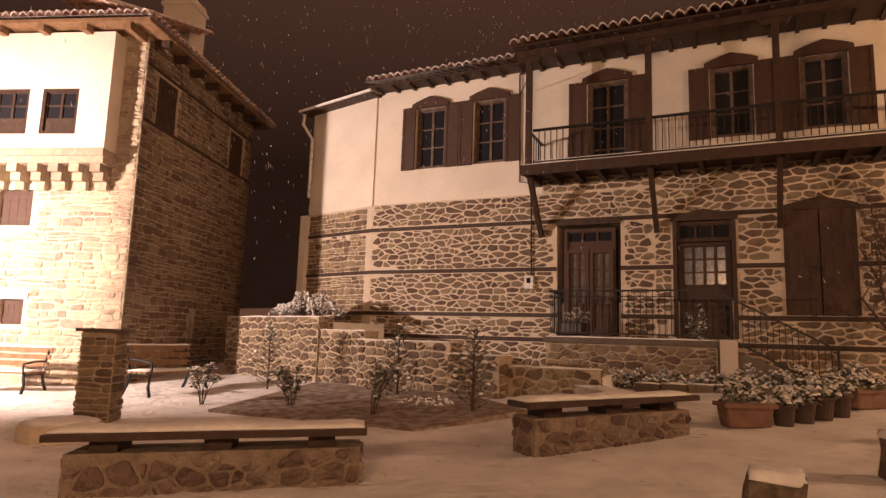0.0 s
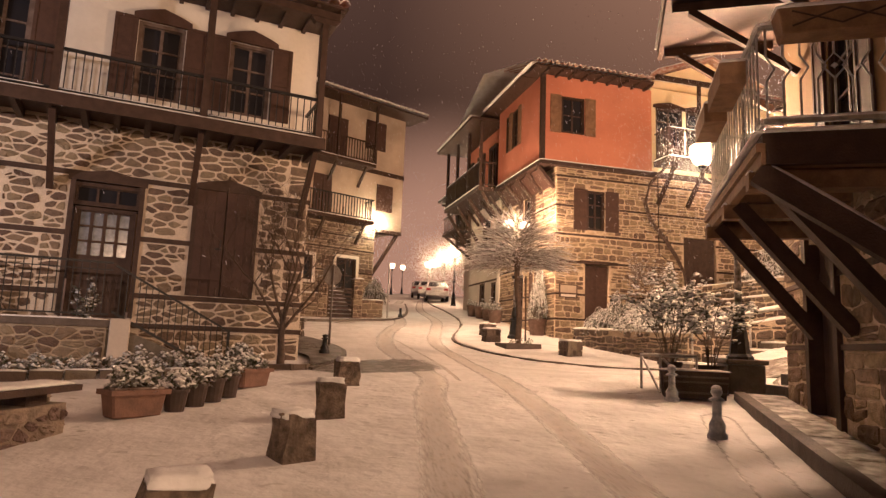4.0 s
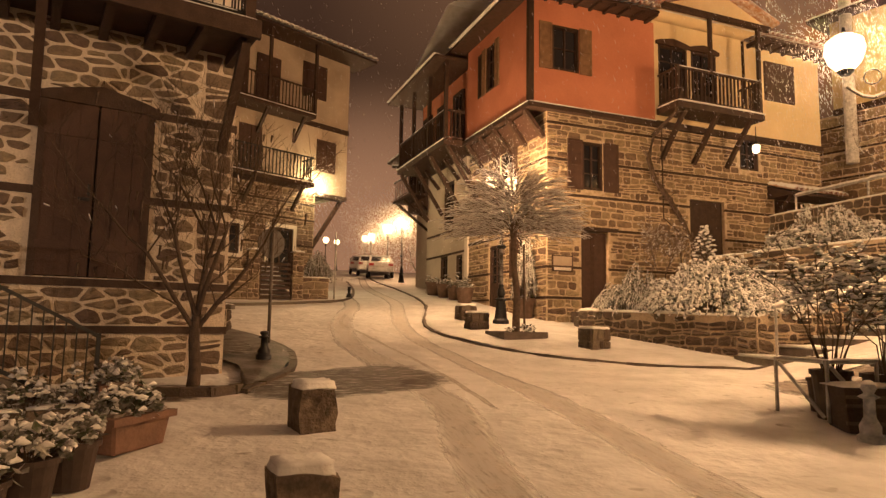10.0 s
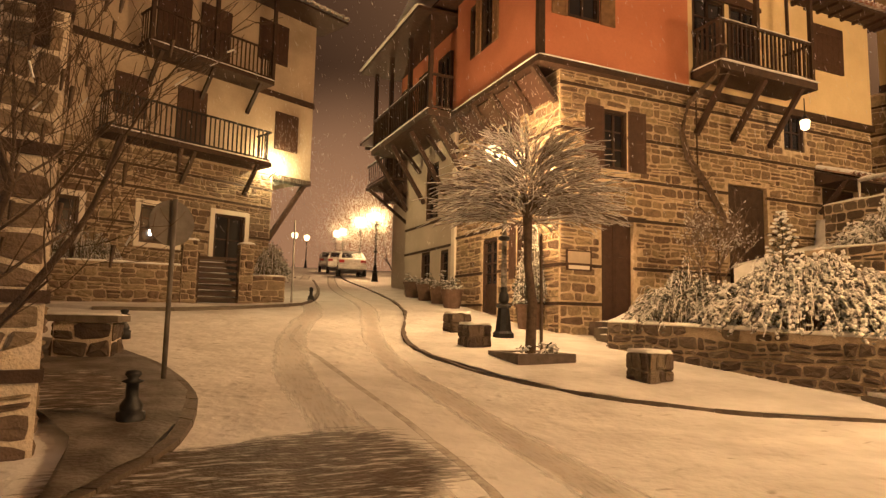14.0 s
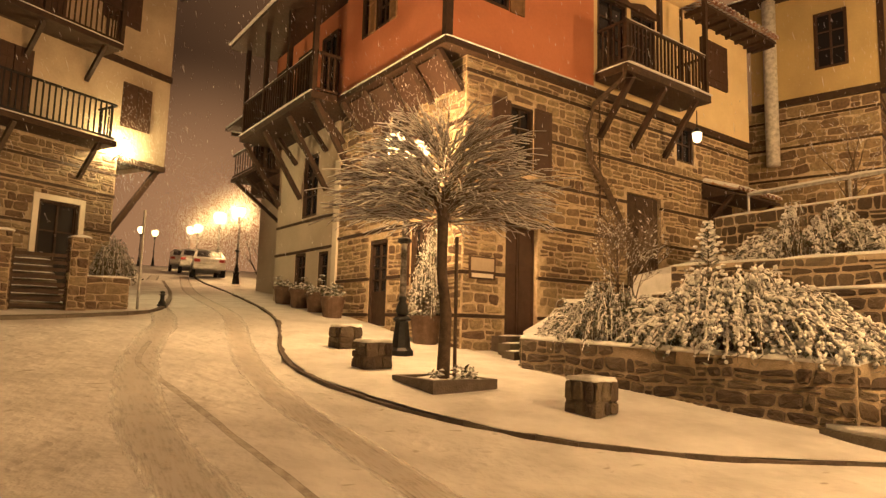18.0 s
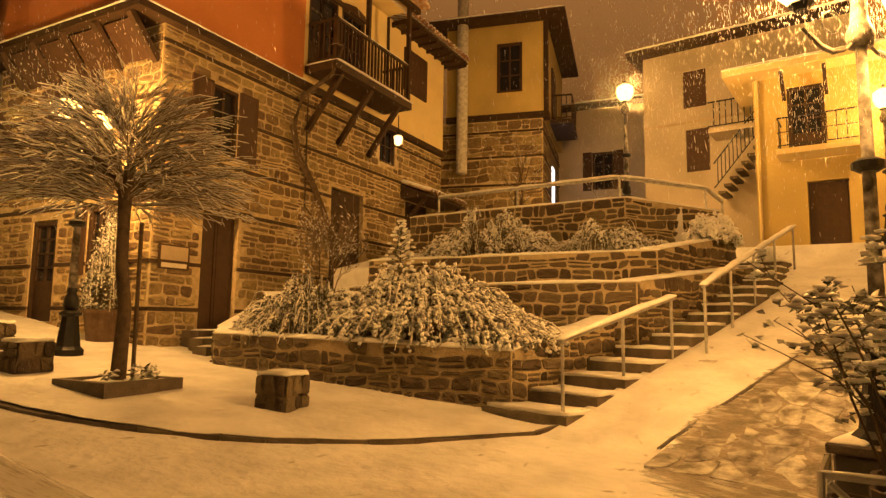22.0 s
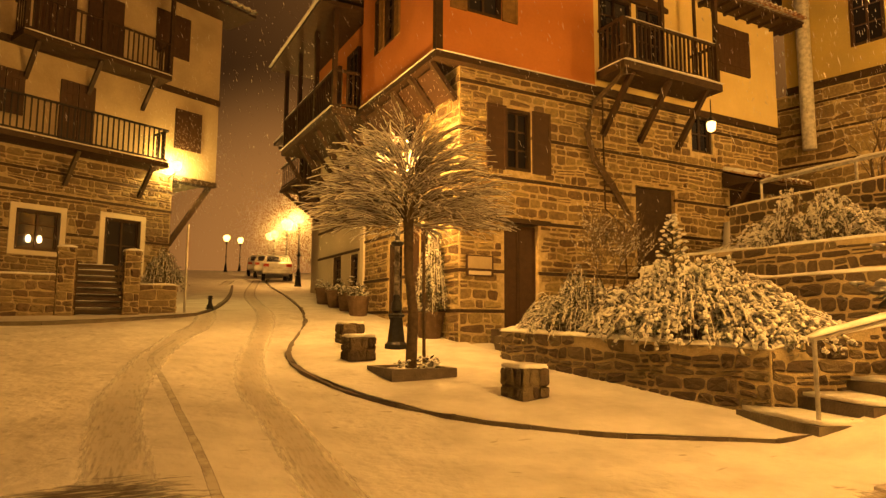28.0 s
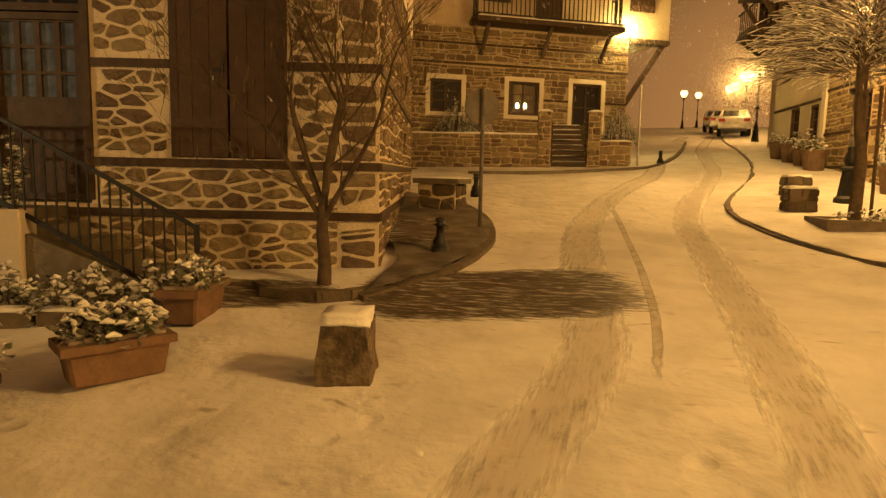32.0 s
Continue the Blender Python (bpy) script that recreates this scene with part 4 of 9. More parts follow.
# terrace before the doors
TER = empty("entrance_terrace", A.matrix_world.copy(), "stone terrace with concrete slab and iron railing before the doors", "terrace", kind="structure")
bm = bmesh.new()
box(bm, -6.6, -1.17, 0.3, -3.4, -0.03, 1.68)
part("terrace_wall", bm, MORTAR_D, TER)
cells = rubble(-6.58, -3.42, 0.7, 1.66, 0.28, 0.15, 0.022, seed=12)
lay_stones(TER, Matrix.Translation((0, -1.17, 0)), cells, STONE_A, 0.025, single=lambda x, z: True)
bm = bmesh.new()
box(bm, -6.65, -1.23, 1.68, -3.34, -0.03, 1.79)
part("terrace_slab", bm, KERB, TER)
for i in range(5):
    bm = bmesh.new()
    box(bm, -3.4 + i * 0.3, -1.1, 0.4, -3.4 + (i + 1) * 0.3, -0.06, 1.64 - i * 0.15)
    part("step", bm, KERB, TER)
bm = bmesh.new()
box(bm, -3.36, -1.26, 0.5, -3.06, -1.0, 1.82)
bevelled(bm, 0.015)
part("end_pier", bm, GREY, TER, "pale concrete pier at the stair head")
bm = bmesh.new()
prism(bm, [(-3.05, -1.2), (-1.45, -1.2), (-1.45, -1.1), (-3.05, -1.1)], 0.4, [1.6, 0.96, 0.96, 1.6])
part("stringer", bm, KERB, TER)
railing(TER, (-6.55, -1.15, 1.8), (-3.4, -1.15, 1.8), 0.92, 0.11, 0.014, IRON, 0.035, mid=0.8)
railing(TER, (-6.55, -1.12, 1.8), (-6.55, -0.1, 1.8), 0.92, 0.11, 0.014, IRON, 0.035, mid=0.8)
railing(TER, (-3.36, -1.15, 1.84), (-1.52, -1.2, 0.85), 0.84, 0.11, 0.014, IRON, 0.035, mid=0.1)
bm = bmesh.new()
box(bm, -1.54, -1.22, 0.7, -1.5, -1.18, 1.72)
part("newel", bm, IRON, TER)
snow_strip(TER, (-6.6, -1.2, 1.79), (-3.4, -1.2, 1.79), 0.06, 0.03)
# stones of the house face
holes = [(a - 0.07, b - 0.09, c + 0.07, d + 0.13) for a, b, c, d in A_OPEN]
holes += [(-11.6, z - 0.05, 0.1, z + 0.05) for z in A_BEAMS] + [(-6.6, 0, -3.4, 1.8)]
cells = rubble(-7.04, -4.6, 5.05, 5.34, 0.32, 0.145, 0.03, [], seed=12) + coursed(-0.42, -0.02, 0.3, 5.34, 0.39, 0.2, 0.03, holes, seed=3) + rubble(-4.6, -0.43, 0.3, 5.34, 0.33, 0.15, 0.03, holes, seed=8, small=0.5) + rubble(-11.53, -4.6, 0.3, 5.03, 0.32, 0.145, 0.03, holes, seed=3, small=0.5)
lay_stones(A, I4, cells, STONE_A, 0.02, single=lambda x, z: x > -3.2, limit=240)
cells = coursed(0.02, 7.9, 0.3, 5.03, 0.33, 0.155, 0.032, [(-0.1, z - 0.05, 8, z + 0.05) for z in A_BEAMS], seed=4)
lay_stones(A, Matrix.Rotation(radians(90), 4, "Z"), cells, STONE_A, 0.02)
# ---- orange corner house ----
O = empty("orange_house", turned(6.84, 21.6, 0, 6), "corner house, dressed stone below, orange and yellow render above", "house")
O_OPEN = [(1.1, 2.2, 2.0, 4.47), (1.16, 5.62, 1.84, 7.0), (4.95, 3.0, 6.3, 5.68), (7.0, 6.8, 7.8, 7.85), (8.4, 3.6, 10.0, 6.0)]
OL = [(2.75, 2.3, 3.55, 4.3), (1.25, 3.2, 1.8, 4.45), (2.0, 5.5, 2.8, 7.1), (5.75, 2.45, 6.35, 4.25), (7.15, 2.5, 7.9, 4.3), (6.6, 5.3, 7.6, 7.1)]
bm = bmesh.new()
wall_solid(bm, 0, 10.55, 1.0, 7.72, 0, 0.5, O_OPEN)
part("front_wall", bm, MORTAR_O, O)
bm = bmesh.new()
wall_solid(bm, 0.5, 5.2, 1.0, 7.72, 0, 0.5, OL[:3])
bm.transform(SIDE)
part("side_wall", bm, MORTAR_O, O)
bm = bmesh.new()
wall_solid(bm, 5.45, 9.4, 1.0, 7.72, 0.0, 0.5, OL[3:])
bm.transform(SIDE)
part("side_wall", bm, GREY, O)
bm = bmesh.new()
box(bm, -0.06, 5.2, 1.0, 0.4, 5.45, 6.6)
part("pilaster", bm, PLASTER, O)
bm = bmesh.new()
box(bm, 1.3, 9.4, 1.0, 6, 14.5, 8.6)
part("rear_block", bm, GREY, O)
bm = bmesh.new()
box(bm, 0.0, 9.402, 6.6, 1.3, 12.0, 8.6)
part("rear_jetty", bm, WOOD_B, O)
for v in (9.9, 11.0):
    opening(O, SIDE, v, 7.2, v + 0.7, 8.4, 2, 2, deep=-0.02, frame_mat=WOOD)
for v in (9.8, 10.8, 11.8):
    bm = bmesh.new()
    beam(bm, (-0.6, v, 7.0), (1.28, v, 5.6), 0.1, 0.1, up=(0, 1, 0))
    part("jetty_strut", bm, WOOD, O)
    bm = bmesh.new()
    beam(bm, (-0.85, v, 8.62), (1.3, v, 8.75), 0.1, 0.1)
    part("rafter_end", bm, WOOD, O)
    snow_strip(O, (-0.85, v - 0.04, 8.69), (0.0, v - 0.04, 8.73), 0.1, 0.05)
bm = bmesh.new()
box(bm, -0.72, 9.5, 7.0, -0.01, 12.0, 7.1)
part("balcony_deck", bm, WOOD, O)
railing(O, (-0.68, 9.55, 7.1), (-0.68, 11.95, 7.1), 0.8, 0.22, 0.03, WOOD, 0.05)
snow_strip(O, (-0.68, 9.55, 7.92), (-0.68, 11.95, 7.92), 0.07, 0.05)
bm = bmesh.new()
box(bm, -0.95, 9.42, 8.8, 1.3, 12.2, 8.88)
part("eaves_board", bm, WOOD, O)
snow_strip(O, (-0.9, 9.45, 8.88), (-0.9, 12.1, 8.88), 0.2, 0.06)
bm = bmesh.new()
box(bm, 10.0, 0.5, 1.0, 10.55, 8, 7.72)
part("far_wall", bm, MORTAR_O, O)
O_BEAMS = [2.57, 3.4, 4.5, 5.42, 6.4, 7.42]


def tie_beams(parent, m, x0, x1, zs, holes):
    for z in zs:
        xs = [x0] + [v for a, b, c, d in sorted(holes) if b < z + 0.03 and z - 0.03 < d for v in (a, c)] + [x1]
        for a, b in zip(xs[::2], xs[1::2]):
            bm = bmesh.new()
            box(bm, a, -0.03, z - 0.035, b, 0.05, z + 0.035)
            bm.transform(m)
            part("tie_beam", bm, WOOD, parent)


tie_beams(O, I4, 0.0, 10.57, O_BEAMS, O_OPEN)
tie_beams(O, SIDE, 0.0, 5.2, [2.57, 3.4, 4.5, 5.42, 6.4], OL[:3])
tie_beams(O, SIDE, 5.46, 9.4, [4.35, 5.2], [])
# openings in the stone storey
for x0_, x1_ in ((1.12, 1.55), (1.56, 1.98)):
    leaf(O, I4, x0_, x1_, 2.22, 4.42, 0.1, 0.15, WOOD_B, "door_leaf", 3)
bm = bmesh.new()
box(bm, 0.9, -0.07, 4.46, 2.3, 0.06, 4.56)
part("lintel", bm, WOOD, O)
opening(O, I4, 1.16, 5.62, 1.84, 7.0, 2, 3, shutters=0.52, deep=0.1)
opening(O, I4, 7.0, 6.8, 7.8, 7.85, 2, 2, deep=0.12)
plank_leaf(O, I4, 4.97, 6.28, 3.0, 5.66, 0.1, 0.16, WOOD, "door_leaf", 6)
plank_leaf(O, I4, 8.42, 9.98, 3.6, 5.98, 0.2, 0.26, WOOD, "door_leaf", 7)
opening(O, SIDE, 2.75, 2.32, 3.55, 4.27, 2, 4, panel=0.7, deep=0.1, name="glazed_door", frame_mat=WOOD)
opening(O, SIDE, 1.25, 3.2, 1.8, 4.45, 2, 3, shutters=0.3, deep=0.1)
# notice board beside the front door
bm = bmesh.new()
box(bm, 0.14, -0.05, 3.28, 0.8, -0.025, 3.72)
nb = part("notice_board", bm, WOOD_B, O, "small framed notice board on the stone wall")
bm = bmesh.new()
box(bm, 0.18, -0.056, 3.44, 0.76, -0.051, 3.69)
part("notice_sheet", bm, CREAM, nb)
bm = bmesh.new()
box(bm, 0.2, -0.056, 3.31, 0.74, -0.051, 3.39)
part("notice_label", bm, PLASTER, nb)
opening(O, SIDE, 2.0, 5.5, 2.8, 7.1, 2, 3, shutters=0.35, deep=0.1)
opening(O, SIDE, 5.75, 2.45, 6.35, 4.25, 1, 3, panel=0.7, deep=0.1)
opening(O, SIDE, 7.15, 2.5, 7.9, 4.3, 2, 3, panel=0.7, deep=0.1)
opening(O, SIDE, 6.6, 5.3, 7.6, 7.1, 2, 3, deep=0.1)
# tiled canopy over the side door
bm = bmesh.new()
prism(bm, [(8.1, -0.95), (10.45, -0.95), (10.45, 0.0), (8.1, 0.0)], 5.95, [6.0, 6.0, 6.35, 6.35])
part("canopy", bm, WOOD, O)
can = empty("canopy_tiles", O.matrix_world @ I4, "row of snowy clay tiles on a timber canopy", "canopy")
tile_roof(can, 8.1, 10.45, -1.0, 6.03, 1.0, 0.36, TILE)
for x in (8.25, 10.3):
    bm = bmesh.new()
    beam(bm, (x, -0.85, 6.0), (x, -0.02, 5.2), 0.09, 0.09, up=(1, 0, 0))
    part("strut", bm, WOOD, O)
# jettied upper storey
bm = bmesh.new()
wall_solid(bm, -0.6, 3.62, 7.86, 10.9, -0.12, 0.2, [(0.1, 8.9, 0.98, 10.2)])
part("orange_wall", bm, ORANGE, O, "smooth orange render")
M_OL = Matrix.Translation((-0.6, 0, 0)) @ SIDE
bm = bmesh.new()
wall_solid(bm, 0.2, 4.1, 7.86, 10.9, 0.0, 0.3, [(2.0, 9.0, 3.3, 10.45)])
bm.transform(M_OL)
part("orange_side_wall", bm, ORANGE, O)
bm = bmesh.new()
box(bm, -0.66, -0.18, 7.8, -0.5, -0.04, 10.9)
part("corner_post", bm, WOOD, O)
opening(O, Matrix.Translation((0, -0.12, 0)), 0.1, 8.9, 0.98, 10.2, 2, 2, shutters=0.42, shutter_mat=WOOD_O, deep=0.08)
opening(O, M_OL, 2.0, 9.0, 2.62, 10.45, 2, 3, shutters=0.3, shutter_mat=WOOD_O, deep=0.08)
opening(O, M_OL, 2.68, 9.0, 3.3, 10.45, 2, 3, deep=0.08, shutters=0.0)
bm = bmesh.new()
box(bm, -0.68, -0.2, 7.72, 3.66, 0.3, 7.85)
part("jetty_beam", bm, WOOD, O)
bm = bmesh.new()
box(bm, -0.68, 0.3, 7.72, 0.05, 9.4, 7.85)
part("jetty_soffit", bm, WOOD, O)
snow_strip(O, (-0.66, -0.2, 7.86), (3.6, -0.2, 7.86), 0.05, 0.03)
snow_strip(O, (-0.66, -0.16, 7.86), (-0.66, 4.1, 7.86), 0.07, 0.05)
for i in range(9):
    v = 0.12 + i * 1.0
    bm = bmesh.new()
    beam(bm, (-0.62, v, 7.7), (-0.02, v, 7.0), 0.11, 0.12, up=(0, 1, 0))
    part("jetty_strut", bm, WOOD, O)
    if i < 4:
        bm = bmesh.new()
        p = [(-0.5, v + 0.1, 7.66), (-0.5, v + 0.9, 7.66), (-0.03, v + 0.9, 7.1), (-0.03, v + 0.1, 7.1)]
        q = [(x + 0.03, y, z + 0.03) for x, y, z in p]
        a = [bm.verts.new(c) for c in p]
        b = [bm.verts.new(c) for c in q]
        bm.faces.new(a)
        bm.faces.new(b[::-1])
        for k in range(4):
            bm.faces.new((a[k], a[k - 1], b[k - 1], b[k]))
        part("jetty_panel", bm, WOOD_B, O)
# timber gallery along the lane
bm = bmesh.new()
box(bm, -0.3, 4.1, 7.86, 0.2, 9.4, 10.7)
part("gallery_wall", bm, ORANGE, O)
for v in (5.0, 6.6, 8.2):
    opening(O, Matrix.Translation((-0.3, 0, 0)) @ SIDE, v, 8.0, v + 0.9, 10.0, 2, 3, deep=-0.02)
bm = bmesh.new()
box(bm, -1.35, 4.3, 7.72, -0.68, 9.4, 7.9)
part("gallery_deck", bm, WOOD, O)
for v in (4.4, 6.0, 7.7, 9.3):
    bm = bmesh.new()
    box(bm, -1.32, v - 0.06, 7.9, -1.2, v + 0.06, 10.6)
    part("gallery_post", bm, WOOD, O)
    bm = bmesh.new()
    beam(bm, (-1.2, v, 7.7), (-0.02, v, 5.9), 0.12, 0.12, up=(0, 1, 0))
    part("gallery_strut", bm, WOOD, O)
railing(O, (-1.27, 4.4, 7.9), (-1.27, 9.3, 7.9), 1.0, 0.16, 0.04, WOOD, 0.07)
railing(O, (-0.6, 4.34, 7.9), (-1.25, 4.34, 7.9), 1.0, 0.16, 0.04, WOOD, 0.07)
snow_strip(O, (-1.27, 4.4, 8.93), (-1.27, 9.3, 8.93), 0.08, 0.04)
snow_strip(O, (-1.36, 4.3, 7.9), (-1.36, 9.4, 7.9), 0.08, 0.04)
# yellow bay with the balcony
bm = bmesh.new()
wall_solid(bm, 3.62, 10.6, 7.9, 11.05, -0.03, 0.3, [(3.85, 8.3, 4.95, 10.35), (5.1, 8.3, 6.1, 10.35)])
part("yellow_wall", bm, YELLOW_P, O, "pale yellow render")
bm = bmesh.new()
box(bm, 3.62, -0.1, 7.74, 10.63, 0.1, 7.92)
part("sill_beam", bm, WOOD, O)
for x0_, x1_ in ((3.85, 4.95), (5.1, 6.1)):
    opening(O, Matrix.Translation((0, -0.03, 0)), x0_, 8.3, x1_, 10.35, 2, 3, hood=0.22, deep=0.08, panel=0.6)
plank_leaf(O, I4, 8.1, 9.4, 9.2, 10.5, -0.1, -0.035, WOOD_B, "shutter", 6)
bm = bmesh.new()
box(bm, 3.7, -1.0, 8.08, 7.0, -0.1, 8.26)
part("balcony_deck", bm, WOOD, O)
snow_strip(O, (3.7, -1.0, 8.26), (7.0, -1.0, 8.26), 0.12, 0.05)
snow_strip(O, (3.72, -0.95, 8.26), (3.72, -0.1, 8.26), 0.08, 0.05)
for x in (3.76, 6.9):
    bm = bmesh.new()
    box(bm, x - 0.05, -0.98, 8.27, x + 0.05, -0.88, 11.0 if x > 6 else 9.3)
    part("balcony_post", bm, WOOD, O)
bm = bmesh.new()
box(bm, 4.95, -0.98, 9.3, 5.05, -0.88, 11.0)
part("balcony_post", bm, WOOD, O)
railing(O, (3.76, -0.93, 8.27), (6.9, -0.93, 8.27), 1.0, 0.14, 0.04, WOOD, 0.06)
railing(O, (3.76, -0.9, 8.27), (3.76, -0.12, 8.27), 1.0, 0.14, 0.04, WOOD, 0.06)
railing(O, (6.9, -0.9, 8.27), (6.9, -0.12, 8.27), 1.0, 0.14, 0.04, WOOD, 0.06)
snow_strip(O, (3.76, -0.93, 9.3), (6.9, -0.93, 9.3), 0.07, 0.04)
for x in (4.0, 5.2, 6.5):
    bm = bmesh.new()
    beam(bm, (x + 0.1, -0.85, 8.1), (x - 0.1, -0.03, 6.75), 0.12, 0.11, up=(1, 0, 0))
    part("balcony_strut", bm, WOOD, O)
bm = bmesh.new()
tube(bm, [(7.2, -0.06, 11.0), (7.22, -0.06, 8.9), (6.9, -0.06, 8.75)], 0.045, 8)
part("downpipe", bm, WOOD, O)
bm = bmesh.new()
tube(bm, [(3.9, -0.05, 7.7), (3.92, -0.05, 5.0), (4.5, -0.05, 4.6), (4.55, -0.05, 3.2)], 0.02, 6)
part("cable", bm, WOOD, O)
# gable over the balcony and eaves
bm = bmesh.new()
a = [bm.verts.new(p) for p in ((3.4, -0.95, 11.1), (7.3, -0.95, 11.1), (5.35, -0.95, 11.85), (3.4, 0.5, 11.1), (7.3, 0.5, 11.1), (5.35, 0.5, 11.85))]
bm.faces.new((a[0], a[1], a[2]))
bm.faces.new((a[5], a[4], a[3]))
for f in ((0, 2, 5, 3), (2, 1, 4, 5), (1, 0, 3, 4)):
    bm.faces.new([a[i] for i in f])
part("gable", bm, YELLOW_P, O)
bm = bmesh.new()
beam(bm, (3.2, -0.98, 11.15), (5.35, -0.98, 11.95), 0.5, 0.1)
beam(bm, (5.35, -0.98, 11.95), (7.5, -0.98, 11.15), 0.5, 0.1)
part("gable_roof", bm, TILE, O)
snow_strip(O, (3.2, -0.98, 11.22), (5.35, -0.98, 12.02), 0.5, 0.05)
snow_strip(O, (5.35, -0.98, 12.02), (7.5, -0.98, 11.22), 0.5, 0.05)
bm = bmesh.new()
box(bm, 3.3, -1.0, 10.98, 7.4, -0.85, 11.12)
part("gable_beam", bm, WOOD, O)
for x0_, x1_ in ((-1.15, 3.35), (7.4, 11.0)):
    bm = bmesh.new()
    box(bm, x0_, -0.72, 10.9, x1_, 0.3, 10.96)
    part("soffit", bm, WOOD, O)
    n = int((x1_ - x0_) / 0.5)
    for i in range(n + 1):
        x = x0_ + 0.05 + (x1_ - x0_ - 0.1) * i / n
        bm = bmesh.new()
        box(bm, x - 0.04, -0.68, 10.82, x + 0.04, 0.0, 10.9)
        part("rafter", bm, WOOD, O)
    tile_roof(O, x0_, x1_, -0.8, 10.98, 3.5, 1.1, TILE)
bm = bmesh.new()
box(bm, -1.2, 0.3, 10.88, -0.2, 9.6, 10.96)
part("side_soffit", bm, WOOD, O)
snow_strip(O, (-1.2, -0.7, 10.97), (-1.2, 4.2, 10.97), 0.2, 0.07)
bm = bmesh.new()
box(bm, -1.75, 4.2, 10.62, -0.2, 9.6, 10.72)
part("gallery_eaves_board", bm, WOOD, O)
snow_strip(O, (-1.7, 4.2, 10.73), (-1.7, 9.6, 10.73), 0.25, 0.07)
bm = bmesh.new()
a = [bm.verts.new(p) for p in ((-1.2, -0.7, 11.05), (11.0, -0.7, 11.05), (11.0, 4.5, 12.7), (-1.2, 4.5, 12.7), (11.0, 9.6, 11.05), (-1.2, 9.6, 11.05))]
bm.faces.new([a[i] for i in (0, 1, 2, 3)])
bm.faces.new([a[i] for i in (3, 2, 4, 5)])
part("roof_slope", bm, SNOWCAP, O)
# bent vine stem against the wall
vine = empty("climbing_vine", O.matrix_world @ I4, "bare twisted vine stem climbing the stone wall", "vine")
bm = bmesh.new()
pts = [(5.02, -0.3, 2.6), (5.0, -0.16, 3.5), (4.88, -0.12, 4.4), (4.55, -0.12, 4.95), (4.05, -0.12, 5.6), (3.55, -0.13, 6.1), (3.32, -0.15, 6.7), (3.4, -0.3, 7.4), (3.75, -0.85, 7.95), (3.8, -1.08, 8.6)]
tube(bm, pts, [0.035, 0.04, 0.045, 0.06, 0.07, 0.07, 0.07, 0.06, 0.05, 0.03], 8)
rough(bm, 0.03, 5)
part("stem", bm, BARK, vine, smooth=True)
bm = bmesh.new()
rg = random.Random(4)
for i in range(26):
    p = Vector(pts[rg.randrange(4, 10)])
    q = p + Vector((rg.uniform(-0.4, 0.5), rg.uniform(-0.3, 0.1), rg.uniform(-0.3, 0.4)))
    tube(bm, [p, (p + q) / 2 + Vector((0, 0, rg.uniform(-0.05, 0.1))), q], [0.014, 0.01, 0.005], 4)
sv = part("stem_clump", bm, TWIG, vine)
sv["kind"] = "stuff"
# steps to the front door
for i in range(3):
    bm = bmesh.new()
    box(bm, 0.75 - i * 0.2, -0.45 - i * 0.33, 1.2, 2.35, -0.02 if i == 0 else -0.45 - (i - 1) * 0.33, 2.2 - i * 0.13)
    st = part("door_step", bm, KERB, O)
    bm2 = snow_strip(O, (0.8 - i * 0.2, -0.3 - i * 0.33, 2.2 - i * 0.13), (2.3, -0.3 - i * 0.33, 2.2 - i * 0.13), 0.25, 0.03)
holes = [(a - 0.06, b - 0.06, c + 0.06, d + 0.06) for a, b, c, d in O_OPEN] + [(-0.1, z - 0.04, 10.6, z + 0.04) for z in O_BEAMS]
cells = coursed(0.01, 10.53, 1.3, 7.7, 0.34, 0.16, 0.036, holes, seed=5)
lay_stones(O, I4, cells, STONE_O, 0.02, single=lambda x, z: x < 4.2, limit=300)
holes = [(a - 0.06, b - 0.06, c + 0.06, d + 0.06) for a, b, c, d in OL] + [(-0.1, z - 0.04, 10.6, z + 0.04) for z in [2.57, 3.4, 4.5, 5.42, 6.4]]
cells = coursed(0.01, 5.18, 1.3, 7.7, 0.34, 0.16, 0.036, holes, seed=6)
lay_stones(O, SIDE, cells, STONE_O, 0.02, single=lambda x, z: z < 5.0, limit=160)

# ---- house across the lane ----
C = empty("cream_house", turned(1.1, 30.6, 0, 31), "three-storey house, stone ground floor, cream plaster, timber balconies", "house")
C_OPEN = [(-6.5, 4.1, -5.5, 5.1), (-3.95, 4.1, -2.9, 5.15), (-1.75, 3.0, -0.72, 5.2)]
bm = bmesh.new()
wall_solid(bm, -10, 0.2, 1.5, 6.72, 0, 0.5, C_OPEN)
part("lower_wall", bm, MORTAR_D, C)
bm = bmesh.new()
box(bm, -0.3, 0.5, 1.5, 0.2, 7, 6.72)
part("lower_side_wall", bm, MORTAR_D, C)
bm = bmesh.new()
wall_solid(bm, -10, 1.65, 6.72, 12.3, -0.05, 0.4)
part("upper_wall", bm, CREAM, C)
bm = bmesh.new()
box(bm, 1.25, 0.4, 6.72, 1.65, 7, 12.3)
part("upper_side_wall", bm, CREAM, C)
holes = [(a - 0.12, b - 0.12, c + 0.12, d + 0.12) for a, b, c, d in C_OPEN] + [(-10, z - 0.04, 0.3, z + 0.04) for z in (3.4, 4.6, 5.6, 6.2)]
cells = coursed(-9.9, 0.18, 1.8, 6.68, 0.34, 0.16, 0.026, holes, seed=21)
lay_stones(C, I4, cells, STONE_A, 0.02, single=lambda x, z: x > -4, limit=200)
tie_beams(C, I4, -10, 0.22, (3.4, 4.6, 5.6, 6.2), C_OPEN)
